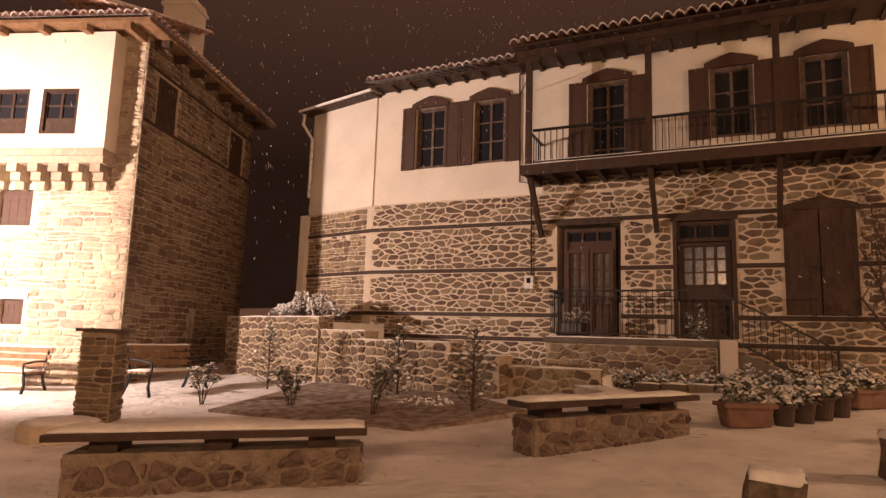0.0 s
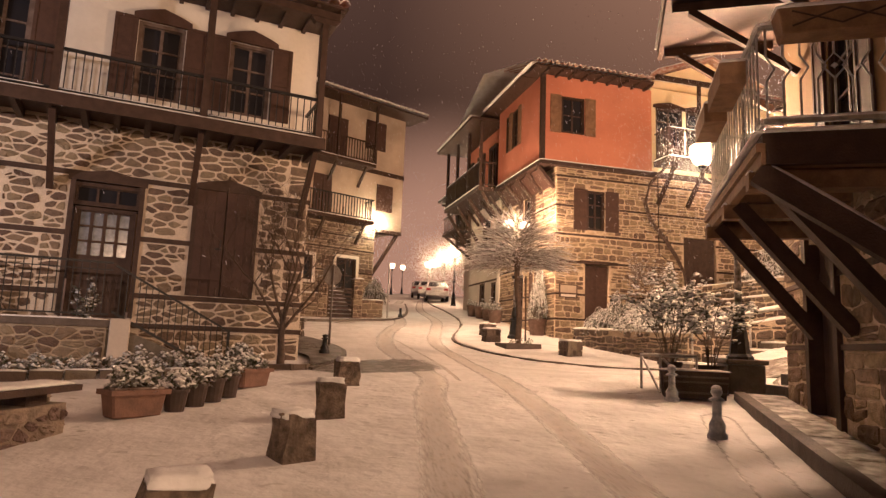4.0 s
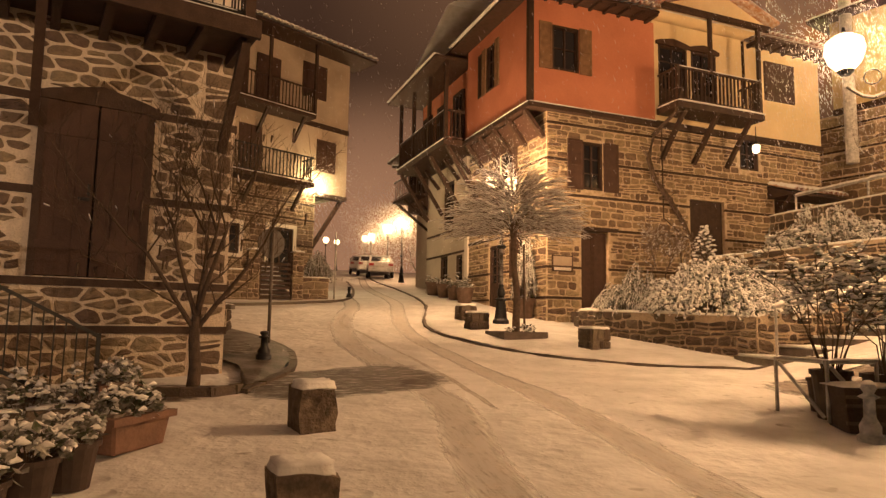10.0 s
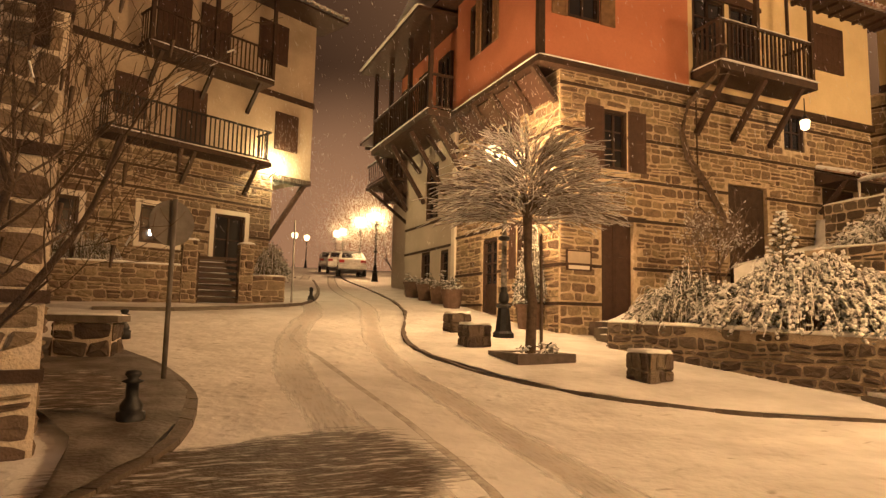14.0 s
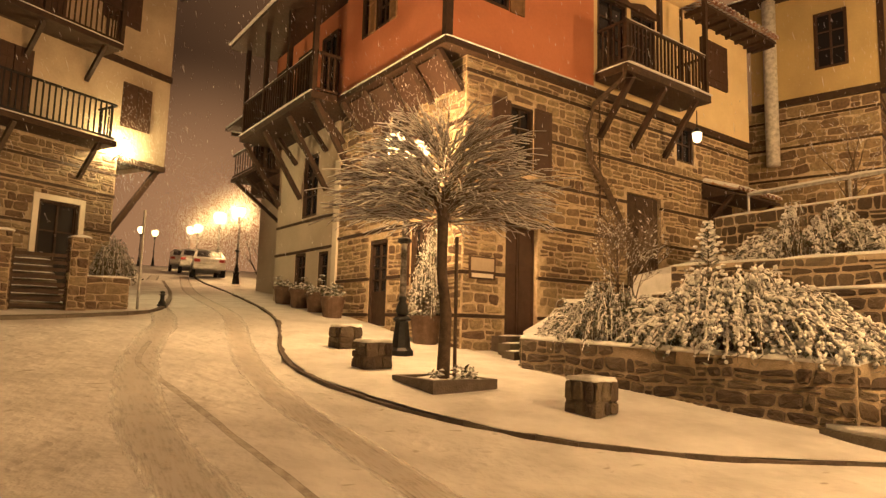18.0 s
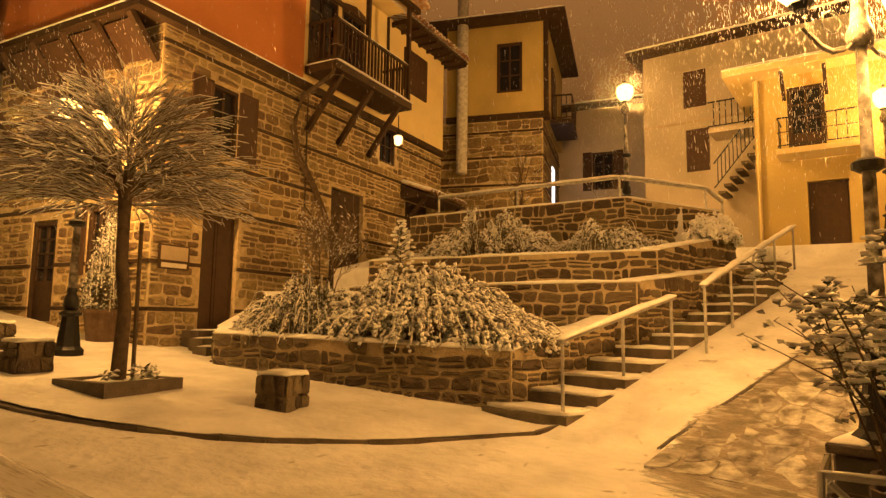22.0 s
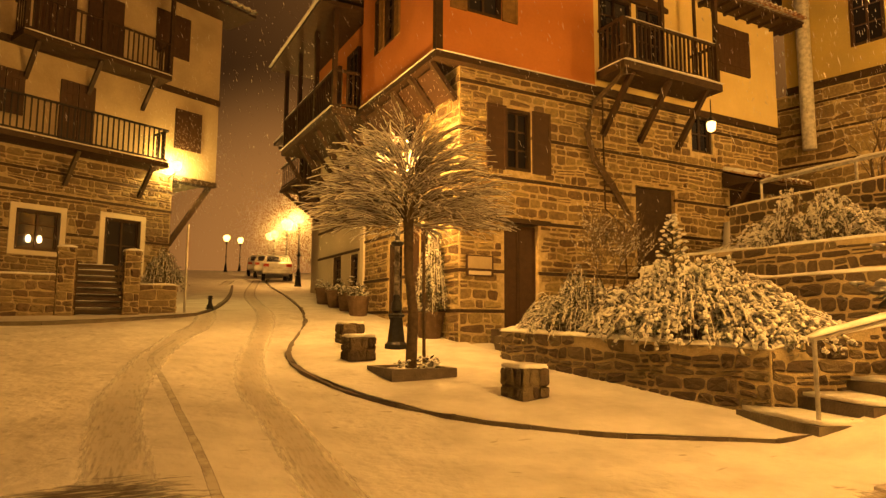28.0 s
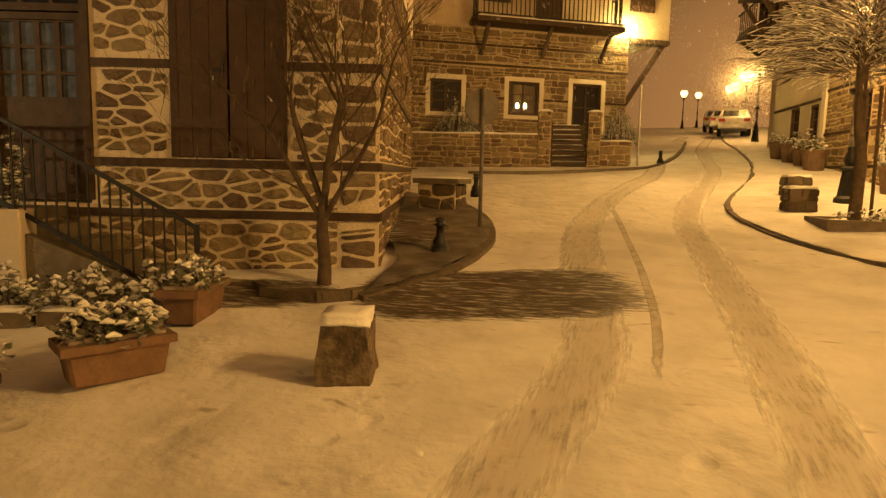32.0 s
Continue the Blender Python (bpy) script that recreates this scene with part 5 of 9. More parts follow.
for a, b, c, d in C_OPEN:
    opening(C, I4, a, b, c, d, 2, 3, deep=0.08)
    bm = bmesh.new()
    for r in ((a - 0.14, b - 0.12, a, d + 0.14), (c, b - 0.12, c + 0.14, d + 0.14), (a, d, c, d + 0.14), (a, b - 0.12, c, b)):
        box(bm, r[0], -0.04, r[1], r[2], 0.06, r[3])
    part("window_surround", bm, PLASTER, C)
for x0_, z0_, x1_, z1_, sh in ((0.15, 7.6, 1.05, 8.85, 0), (-0.62, 10.45, 0.5, 11.8, 0), (-3.15, 7.0, -2.25, 8.75, 0), (-4.9, 7.5, -4.0, 8.65, 0), (-7.0, 7.5, -6.0, 8.7, 0), (-6.5, 10.4, -5.4, 11.8, 0), (-3.9, 9.6, -2.9, 11.5, 0), (-2.6, 9.6, -1.6, 11.5, 0)):
    plank_leaf(C, Matrix.Translation((0, -0.05, 0)), x0_, (x0_ + x1_) / 2 - 0.01, z0_, z1_, -0.05, -0.005, WOOD_B, "shutter", 3, 0.0)
    plank_leaf(C, Matrix.Translation((0, -0.05, 0)), (x0_ + x1_) / 2 + 0.01, x1_, z0_, z1_, -0.05, -0.005, WOOD_B, "shutter", 3, 0.0)
for x0_, x1_, z in ((-4.4, -0.5, 9.45), (-5.3, -0.45, 6.85)):
    bm = bmesh.new()
    box(bm, x0_, -0.9, z - 0.12, x1_, -0.06, z + 0.02)
    part("balcony_deck", bm, WOOD, C)
    mt = WOOD if z > 9 else IRON
    railing(C, (x0_ + 0.05, -0.86, z + 0.02), (x1_ - 0.05, -0.86, z + 0.02), 0.95, 0.14, 0.03, mt, 0.05)
    railing(C, (x1_ - 0.05, -0.84, z + 0.02), (x1_ - 0.05, -0.1, z + 0.02), 0.95, 0.14, 0.03, mt, 0.05)
    railing(C, (x0_ + 0.05, -0.84, z + 0.02), (x0_ + 0.05, -0.1, z + 0.02), 0.95, 0.14, 0.03, mt, 0.05)
    snow_strip(C, (x0_, -0.88, z + 0.02), (x1_, -0.88, z + 0.02), 0.08, 0.04)
    for x in (x0_ + 0.4, (x0_ + x1_) / 2, x1_ - 0.4):
        bm = bmesh.new()
        beam(bm, (x, -0.75, z - 0.12), (x, -0.05, z - 0.95), 0.1, 0.1, up=(1, 0, 0))
        part("balcony_strut", bm, WOOD if z > 9 else STONE_D, C)
for x in (-4.35, -2.5, -0.55):
    bm = bmesh.new()
    box(bm, x - 0.05, -0.91, 9.47, x + 0.05, -0.81, 12.2)
    part("balcony_post", bm, WOOD, C)
bm = bmesh.new()
box(bm, -10, -0.09, 9.3, 1.68, -0.055, 9.5)
part("string_beam", bm, WOOD, C)
bm = bmesh.new()
box(bm, 0.2, -0.08, 6.6, 1.68, 0.3, 6.76)
part("jetty_beam", bm, WOOD, C)
for v in (0.05, 2.5, 5.0):
    bm = bmesh.new()
    beam(bm, (1.55, v + 0.1, 6.62), (0.22, v + 0.1, 4.6), 0.14, 0.14, up=(0, 1, 0))
    part("jetty_strut", bm, WOOD, C)
bm = bmesh.new()
box(bm, -10.3, -1.1, 12.25, 2.2, 0.4, 12.33)
part("soffit", bm, WOOD, C)
tile_roof(C, -10.3, 2.25, -1.15, 12.36, 4.0, 1.2, TILE, pitch=0.25)
snow_strip(C, (-10.2, -1.1, 12.45), (2.2, -1.1, 12.45), 0.15, 0.05)
bm = bmesh.new()
a = [bm.verts.new(p) for p in ((-10.3, -1.1, 12.4), (2.25, -1.1, 12.4), (2.25, 3.0, 13.6), (-10.3, 3.0, 13.6), (2.25, 7.3, 12.4), (-10.3, 7.3, 12.4))]
bm.faces.new([a[i] for i in (0, 1, 2, 3)])
bm.faces.new([a[i] for i in (3, 2, 4, 5)])
part("roof_slope", bm, SNOWCAP, C)

# two glowing knobs imitate street lamps reflected in the window pane
for x in (-3.62, -3.36):
    bm = bmesh.new()
    lathe(bm, [(0.01, 4.3), (0.05, 4.33), (0.065, 4.4), (0.04, 4.48), (0.01, 4.5)], 8, (x, 0.02, 0))
    part("pane_reflection", bm, glow("lamp_reflection_glow", (1.0, 0.8, 0.5), 2.5), C, "small glowing knob standing for a lamp's reflection in the window", smooth=True)

# ---- tower house ----
T = empty("tower_house", turned(-14.45, 6.15, 0, 36), "tall stone tower house with plastered bay and tiled eaves", "house")
T_SIDE = Matrix.Rotation(radians(90), 4, "Z")
TS = [(0.55, 6.55, 1.45, 7.75), (4.6, 6.55, 5.5, 7.75), (3.0, 1.6, 3.2, 2.2)]
TF = [(-3.3, 3.95, -2.46, 4.78), (-2.95, 1.7, -2.38, 2.27)]
bm = bmesh.new()
wall_solid(bm, -9, -0.0, -0.8, 8.5, 0, 0.55, TF)
part("front_wall", bm, MORTAR, T)
bm = bmesh.new()
wall_solid(bm, 0.0, 6.2, -0.8, 8.5, 0.0, 0.55, TS)
bm.transform(Matrix.Translation((0.0, 0, 0)) @ Matrix(((0, -1, 0, 0), (1, 0, 0, 0), (0, 0, 1, 0), (0, 0, 0, 1))))
part("side_wall", bm, MORTAR_D, T)
tb = [5.3, 6.5, 7.85]
holes = [(a - 0.06, b - 0.06, c + 0.06, d + 0.06) for a, b, c, d in TS] + [(0, z - 0.045, 6.3, z + 0.045) for z in tb[1:]]
cells = coursed(0.02, 6.18, 0.1, 8.45, 0.3, 0.15, 0.02, holes, seed=31)
lay_stones(T, Matrix(((0, -1, 0, 0), (1, 0, 0, 0), (0, 0, 1, 0), (0, 0, 0, 1))), cells, STONE_A, 0.018, single=lambda x, z: 5 < z, limit=150)
tie_beams(T, Matrix(((0, -1, 0, 0), (1, 0, 0, 0), (0, 0, 1, 0), (0, 0, 0, 1))), 0.0, 6.2, tb[1:], TS[:2])
holes = [(a - 0.1, b - 0.1, c + 0.1, d + 0.25) for a, b, c, d in TF] + [(-9.2, 5.3, -0.55, 8.6)]
cells = coursed(-8.98, -0.02, 0.0, 8.45, 0.34, 0.16, 0.03, holes, seed=32)
lay_stones(T, I4, cells, STONE_P, 0.022, single=lambda x, z: x > -3.2, limit=250)
for a, b, c, d in TS[:2]:
    plank_leaf(T, Matrix(((0, -1, 0, 0), (1, 0, 0, 0), (0, 0, 1, 0), (0, 0, 0, 1))), a, c, b, d, 0.02, 0.08, WOOD, "shutter", 4)
for a, b, c, d in TF:
    plank_leaf(T, I4, a, c, b, d, 0.1, 0.16, WOOD_B, "shutter", 4, 0.0)
    bm = bmesh.new()
    box(bm, a - 0.1, -0.03, d, c + 0.1, 0.1, d + 0.14)
    part("lintel", bm, PLASTER, T)
# plastered bay on corbels
TB = [(-2.16, 5.98, -1.28, 7.05), (-3.36, 5.98, -2.48, 7.05), (-4.56, 5.98, -3.68, 7.05), (-5.76, 5.98, -4.88, 7.05)]
bm = bmesh.new()
wall_solid(bm, -9, -0.55, 5.62, 8.4, -0.45, 0.0, TB)
part("bay_wall", bm, PLASTER, T, "white plastered bay")
for a, b, c, d in TB:
    opening(T, Matrix.Translation((0, -0.45, 0)), a, b, c, d, 2, 2, deep=0.1, panel=0.3)
bm = bmesh.new()
box(bm, -9, -0.54, 5.46, -0.5, 0.0, 5.62)
box(bm, -9, -0.48, 5.3, -0.52, -0.01, 5.46)
part("bay_cornice", bm, STONE_P, T)
for i in range(12):
    x = -0.72 - i * 0.5
    bm = bmesh.new()
    for k, (d0, z0_, z1_) in enumerate(((0.44, 5.12, 5.3), (0.3, 4.94, 5.12), (0.15, 4.76, 4.94))):
        box(bm, x - 0.12, -d0, z0_, x + 0.12, 0.0, z1_)
    part("corbel", bm, STONE_P, T)
bm = bmesh.new()
box(bm, -9, -0.75, 8.5, 0.42, 0.4, 8.58)
part("soffit", bm, WOOD_O, T)
bm = bmesh.new()
box(bm, 0.0, 0.4, 8.5, 0.42, 6.8, 8.58)
part("soffit", bm, WOOD_O, T)
for i in range(9):
    bm = bmesh.new()
    box(bm, -8.6 + i * 1.05, -0.7, 8.33, -8.45 + i * 1.05, 0.0, 8.49)
    part("rafter", bm, WOOD_O, T)
for i in range(8):
    bm = bmesh.new()
    box(bm, 0.0, 0.2 + i * 0.85, 8.33, 0.38, 0.34 + i * 0.85, 8.49)
    part("rafter", bm, WOOD, T)
tile_roof(T, -9, 0.45, -0.82, 8.6, 3.0, 1.0, TILE)
snow_strip(T, (-9, -0.6, 8.76), (0.45, -0.6, 8.76), 0.18, 0.06)
tsd = empty("tower_eaves_tiles", T.matrix_world @ Matrix.Translation((0.0, 0, 0)) @ T_SIDE, "snowy clay eaves tiles along the tower side", "roof tiles")
tile_roof(tsd, -0.75, 6.9, -0.47, 8.6, 3.0, 1.0, TILE)
bm = bmesh.new()
a = [bm.verts.new(p) for p in ((-9, -0.75, 8.65), (0.42, -0.75, 8.65), (0.42, 7, 8.65), (-9, 7, 8.65), (-4.5, 3, 10.2))]
for i in range(4):
    bm.faces.new((a[i], a[(i + 1) % 4], a[4]))
part("roof_slope", bm, SNOWCAP, T)
bm = bmesh.new()
box(bm, -0.9, 1.9, 8.6, -0.1, 2.7, 10.6)
box(bm, -0.95, 1.85, 10.35, -0.05, 2.75, 10.45)
part("chimney", bm, PLASTER, T)
bm = bmesh.new()
box(bm, -9, 5.7, -0.8, 0, 6.2, 8.5)
part("rear_wall", bm, MORTAR_D, T)

# ---- balcony house beside the street ----
R = empty("balcony_house", turned(6.45, 10.0, 0, 246), "ochre and stone house with timber balcony on heavy struts", "house")
bm = bmesh.new()
wall_solid(bm, 0, 9, 0.2, 3.55, 0, 0.5, [(1.3, 0.9, 2.3, 3.1), (4.5, 0.9, 5.6, 3.1)])
part("lower_wall", bm, MORTAR_O, R)
bm = bmesh.new()
box(bm, 0.0, 0.5, 0.2, 0.5, 7, 3.55)
part("end_wall", bm, MORTAR_O, R)
bm = bmesh.new()
wall_solid(bm, 0.3, 9, 3.55, 7.6, 0.05, 0.5, [(2.2, 3.7, 3.2, 5.7), (5.2, 4.4, 6.2, 5.8)])
part("upper_wall", bm, OCHRE, R)
bm = bmesh.new()
box(bm, 0.3, 0.5, 3.55, 0.7, 7, 7.6)
part("upper_end_wall", bm, OCHRE, R)
cells = coursed(0.02, 8.9, 0.4, 3.5, 0.42, 0.22, 0.02, [(1.2, 0.8, 2.4, 3.2), (4.4, 0.8, 5.7, 3.2)] + [(0, z - 0.05, 9, z + 0.05) for z in (1.75, 2.6)], seed=41)
lay_stones(R, I4, cells, STONE_O, 0.02, single=lambda x, z: True, limit=160)
cells = coursed(0.02, 6.5, 0.4, 3.5, 0.42, 0.22, 0.02, [], seed=42)
lay_stones(R, Matrix(((0, 1, 0, 0), (1, 0, 0, 0), (0, 0, 1, 0), (0, 0, 0, 1))) , cells, STONE_O, 0.02)
tie_beams(R, I4, 0, 9, (1.75, 2.6), [(1.3, 0.9, 2.3, 3.1), (4.5, 0.9, 5.6, 3.1)])
for a, c in ((1.3, 2.3), (4.5, 5.6)):
    plank_leaf(R, I4, a, c, 0.9, 3.05, 0.12, 0.18, WOOD, "door_leaf", 5)
    for x in (a - 0.06, c + 0.06):
        bm = bmesh.new()
        box(bm, x - 0.08, -0.06, 0.7, x + 0.08, 0.14, 3.5)
        part("door_post", bm, WOOD, R)
opening(R, Matrix.Translation((0, 0.05, 0)), 2.2, 3.7, 3.2, 5.7, 2, 3, panel=0.5, deep=0.1, shutters=0.45)
opening(R, Matrix.Translation((0, 0.05, 0)), 5.2, 4.4, 6.2, 5.8, 2, 3, deep=0.1, shutters=0.45)
bm = bmesh.new()
box(bm, 1.3, -1.22, 3.5, 4.6, 0.0, 3.6)
part("balcony_deck", bm, WOOD, R)
for k, (z0_, z1_, d0) in enumerate(((3.3, 3.42, 1.24), (3.42, 3.5, 1.28))):
    bm = bmesh.new()
    box(bm, 1.25, -d0, z0_, 4.62, -d0 + 0.08, z1_)
    part("balcony_fascia", bm, WOOD_O, R)
bm = bmesh.new()
box(bm, 4.56, -1.2, 3.3, 4.64, 0, 3.5)
part("balcony_fascia", bm, WOOD, R)
for i in range(7):
    bm = bmesh.new()
    box(bm, 1.38 + i * 0.5, -1.15, 3.32, 1.5 + i * 0.5, 0.0, 3.49)
    part("joist", bm, WOOD_O, R)
for x in (1.55, 2.9, 4.3):
    bm = bmesh.new()
    beam(bm, (x, -1.15, 3.3), (x, -0.02, 1.9), 0.16, 0.18, up=(1, 0, 0))
    part("strut", bm, WOOD, R, "heavy dark timber strut")
    snow_strip(R, (x, -0.95, 3.16), (x, -0.5, 2.6), 0.13, 0.03)
    snow_strip(R, (x, -1.3, 3.305), (x, -1.26, 3.305), 0.15, 0.05)
    bm = bmesh.new()
    beam(bm, (x, -1.3, 3.22), (x, -0.02, 3.22), 0.16, 0.16)
    part("bearer", bm, WOOD_O, R)
bm = bmesh.new()
beam(bm, (4.5, -1.25, 3.25), (4.9, 0.9, 1.6), 0.18, 0.2)
part("raking_strut", bm, WOOD, R)
snow_strip(R, (4.5, -1.2, 3.34), (4.88, 0.8, 1.8), 0.16, 0.05)
railing(R, (1.35, -1.2, 3.62), (4.55, -1.2, 3.62), 1.0, 0.15, 0.018, STEEL, 0.04)
railing(R, (1.35, -1.18, 3.62), (1.35, -0.02, 3.62), 1.0, 0.15, 0.018, STEEL, 0.04)
# end rail with bent balusters round a diamond
for z in (3.72, 4.62):
    bm = bmesh.new()
    box(bm, 4.53, -1.2, z - 0.02, 4.57, -0.02, z + 0.02)
    part("rail", bm, STEEL, R)
snow_strip(R, (4.55, -1.18, 3.74), (4.55, -0.04, 3.74), 0.05, 0.03)
for i in range(9):
    y = -1.16 + i * 0.14
    bend = 0.07 if i < 4 else -0.07
    bm = bmesh.new()
    if i == 4:
        tube(bm, [(4.55, y, 3.74), (4.55, y, 4.1), (4.55, y - 0.1, 4.22), (4.55, y, 4.34), (4.55, y + 0.1, 4.22), (4.55, y, 4.1)], 0.011, 5)
        tube(bm, [(4.55, y, 4.34), (4.55, y, 4.6)], 0.011, 5)
    else:
        tube(bm, [(4.55, y, 3.74), (4.55, y, 4.1), (4.55, y + bend, 4.22), (4.55, y, 4.34), (4.55, y, 4.6)], 0.011, 5)
    part("baluster", bm, STEEL, R)
bm = bmesh.new()
lathe(bm, [(0.001, -0.03), (0.03, 0.0), (0.001, 0.03)], 8, (4.55, -0.6, 4.22))
part("rail_boss", bm, STEEL, R)
bm = bmesh.new()
v = box(bm, 4.6, -1.12, 4.42, 4.84, -0.1, 4.66)
for c in v[:4]:
    c.co.y = -0.61 + (c.co.y + 0.61) * 0.9
bevelled(bm, 0.012)
fb = part("flower_box", bm, WOOD_O, R)
for a, c in (((4.846, -1.0, 4.48), (4.846, -0.61, 4.62)), ((4.846, -0.61, 4.48), (4.846, -1.0, 4.62)), ((4.846, -0.61, 4.48), (4.846, -0.22, 4.62)), ((4.846, -0.22, 4.48), (4.846, -0.61, 4.62))):
    bm = bmesh.new()
    tube(bm, [a, c], 0.009, 4)
    part("trim_stick", bm, WOOD, fb)
snow_strip(R, (4.72, -1.12, 4.66), (4.72, -0.1, 4.66), 0.24, 0.08)
snow_strip(R, (1.35, -1.2, 4.64), (4.55, -1.2, 4.64), 0.08, 0.06)
snow_strip(R, (4.55, -1.2, 4.64), (4.55, -0.05, 4.64), 0.08, 0.06)
snow_strip(R, (1.3, -1.24, 3.6), (4.6, -1.24, 3.6), 0.1, 0.05)
snow_strip(R, (4.58, -1.2, 3.6), (4.58, 0.0, 3.6), 0.1, 0.05)
# window boxes hanging outside the rail
for x in (2.3, 3.4):
    bm = bmesh.new()
    box(bm, x, -1.5, 4.25, x + 0.8, -1.26, 4.47)
    part("flower_box", bm, WOOD_O, R)
    snow_strip(R, (x, -1.38, 4.47), (x + 0.8, -1.38, 4.47), 0.24, 0.09)
# deep timber eaves
bm = bmesh.new()
box(bm, -0.6, -1.7, 6.8, 9, 0.3, 6.88)
part("eaves_boarding", bm, WOOD, R)
for i in range(6):
    x = -0.4 + i * 1.5
    bm = bmesh.new()
    beam(bm, (x, -1.65, 6.72), (x, 0.05, 6.72), 0.1, 0.14)
    part("rafter", bm, WOOD, R)
    bm = bmesh.new()
    beam(bm, (x, -1.4, 6.66), (x, 0.02, 5.6), 0.1, 0.1, up=(1, 0, 0))
    part("eaves_strut", bm, WOOD, R)
bm = bmesh.new()
box(bm, -0.6, -1.75, 6.7, 9, -1.68, 6.9)
part("eaves_board", bm, WOOD, R)
snow_strip(R, (-0.6, -1.7, 6.9), (9, -1.7, 6.9), 0.2, 0.06)
bm = bmesh.new()
a = [bm.verts.new(p) for p in ((-0.6, -1.7, 6.9), (9, -1.7, 6.9), (9, 7, 9.2), (-0.6, 7, 9.2))]
bm.faces.new(a)
part("roof_slope", bm, SNOWCAP, R)
# stone kerb and threshold slabs along its foot
bm = bmesh.new()
box(bm, -0.2, -0.72, 0.0, 9, -0.56, 0.98)
bm.verts.ensure_lookup_table()
for v in bm.verts:
    w = R.matrix_world @ v.co
    if v.co.z > 0.5:
        v.co.z = land(w.x, w.y) + 0.13
part("kerb", bm, KERB, R)
for i in range(9):
    bm = bmesh.new()
    box(bm, i * 1.0 - 0.15, -0.555, 0.0, i * 1.0 + 0.82, -0.03, 0.5)
    for v in bm.verts:
        w = R.matrix_world @ v.co
        if v.co.z > 0.3:
            v.co.z = land(w.x, w.y) + 0.12
    part("paving_slab", bm, PAVING, R)
# ---- houses above the ramp ----
V = empty("lamp_lit_house", turned(18.0, 13.55, 0, -90), "yellow rendered house with a small balcony, lit by a lamp", "house")
bm = bmesh.new()
wall_solid(bm, 0, 3.4, 3.5, 8.7, 0, 0.4, [(0.75, 6.65, 1.55, 8.3), (1.1, 4.3, 1.95, 5.9)])
part("front_wall", bm, YELLOW, V)
bm = bmesh.new()
box(bm, 0, 0.4, 3.5, 0.4, 6, 8.7)
part("side_wall", bm, YELLOW, V)
opening(V, I4, 0.75, 6.65, 1.55, 8.3, 2, 3, panel=0.4, deep=0.1)
plank_leaf(V, I4, 1.12, 1.93, 4.3, 5.88, 0.1, 0.16, WOOD_B, "door_leaf", 5)
bm = bmesh.new()
box(bm, 0.55, -0.85, 6.45, 2.25, -0.005, 6.58)
part("balcony_slab", bm, YELLOW_P, V)
railing(V, (0.6, -0.8, 6.58), (2.2, -0.8, 6.58), 0.75, 0.2, 0.02, IRON, 0.03, mid=0.4)
railing(V, (0.6, -0.78, 6.58), (0.6, -0.05, 6.58), 0.75, 0.2, 0.02, IRON, 0.03, mid=0.4)
bm = bmesh.new()
box(bm, -0.6, -0.7, 8.62, 4.2, 6, 8.78)
part("eaves_board", bm, YELLOW_P, V)
snow_strip(V, (-0.6, -0.68, 8.78), (4.2, -0.68, 8.78), 0.2, 0.06)
bm = bmesh.new()
tube(bm, [(0.08, -0.06, 8.6), (0.08, -0.06, 4.2)], 0.04, 8)
part("downpipe", bm, YELLOW_P, V)
bm = bmesh.new()
beam(bm, (0.7, -0.6, 8.55), (0.7, -0.02, 8.0), 0.08, 0.08, up=(1, 0, 0))
beam(bm, (1.6, -0.6, 8.55), (1.6, -0.02, 8.0), 0.08, 0.08, up=(1, 0, 0))
part("eaves_bracket", bm, WOOD, V)

G_ = empty("grey_house", turned(21.0, 17.2, 0, -92), "tall grey rendered house with dark shutters", "house")
G_OPEN = [(1.25, 9.2, 1.95, 10.4), (1.3, 7.15, 2.0, 8.5), (0.25, 7.1, 0.6, 8.6)]
bm = bmesh.new()
wall_solid(bm, 0, 6, 4, 11.2, 0, 0.4, G_OPEN[:2])
part("front_wall", bm, GREY, G_)
bm = bmesh.new()
box(bm, 0, 0.4, 4, 0.4, 6, 11.2)
part("side_wall", bm, GREY, G_)
for a, b, c, d in G_OPEN[:2]:
    plank_leaf(G_, I4, a, c, b, d, 0.05, 0.1, WOOD_B, "shutter", 4)
bm = bmesh.new()
box(bm, -0.4, -0.5, 11.1, 6, 6, 11.25)
part("eaves_board", bm, WOOD, G_)
snow_strip(G_, (-0.4, -0.48, 11.25), (6, -0.48, 11.25), 0.2, 0.06)
bm = bmesh.new()
box(bm, 0, -0.03, 8.7, 6, -0.003, 8.78)
part("string_course", bm, CREAM, G_)
# outside stair on the grey house
for i in range(9):
    bm = bmesh.new()
    box(bm, 2.4 + i * 0.16, -0.9, 6.2 + i * 0.2, 2.6 + i * 0.16, -0.02, 6.28 + i * 0.2)
    part("stair_tread", bm, KERB, G_)
railing(G_, (2.3, -0.9, 6.3), (3.7, -0.9, 8.0), 0.8, 0.16, 0.025, IRON, 0.035)
bm = bmesh.new()
box(bm, 2.2, -1.0, 8.0, 4.5, -0.02, 8.12)
part("stair_landing", bm, GREY, G_)
railing(G_, (2.2, -0.98, 8.12), (4.5, -0.98, 8.12), 0.8, 0.16, 0.025, IRON, 0.035)

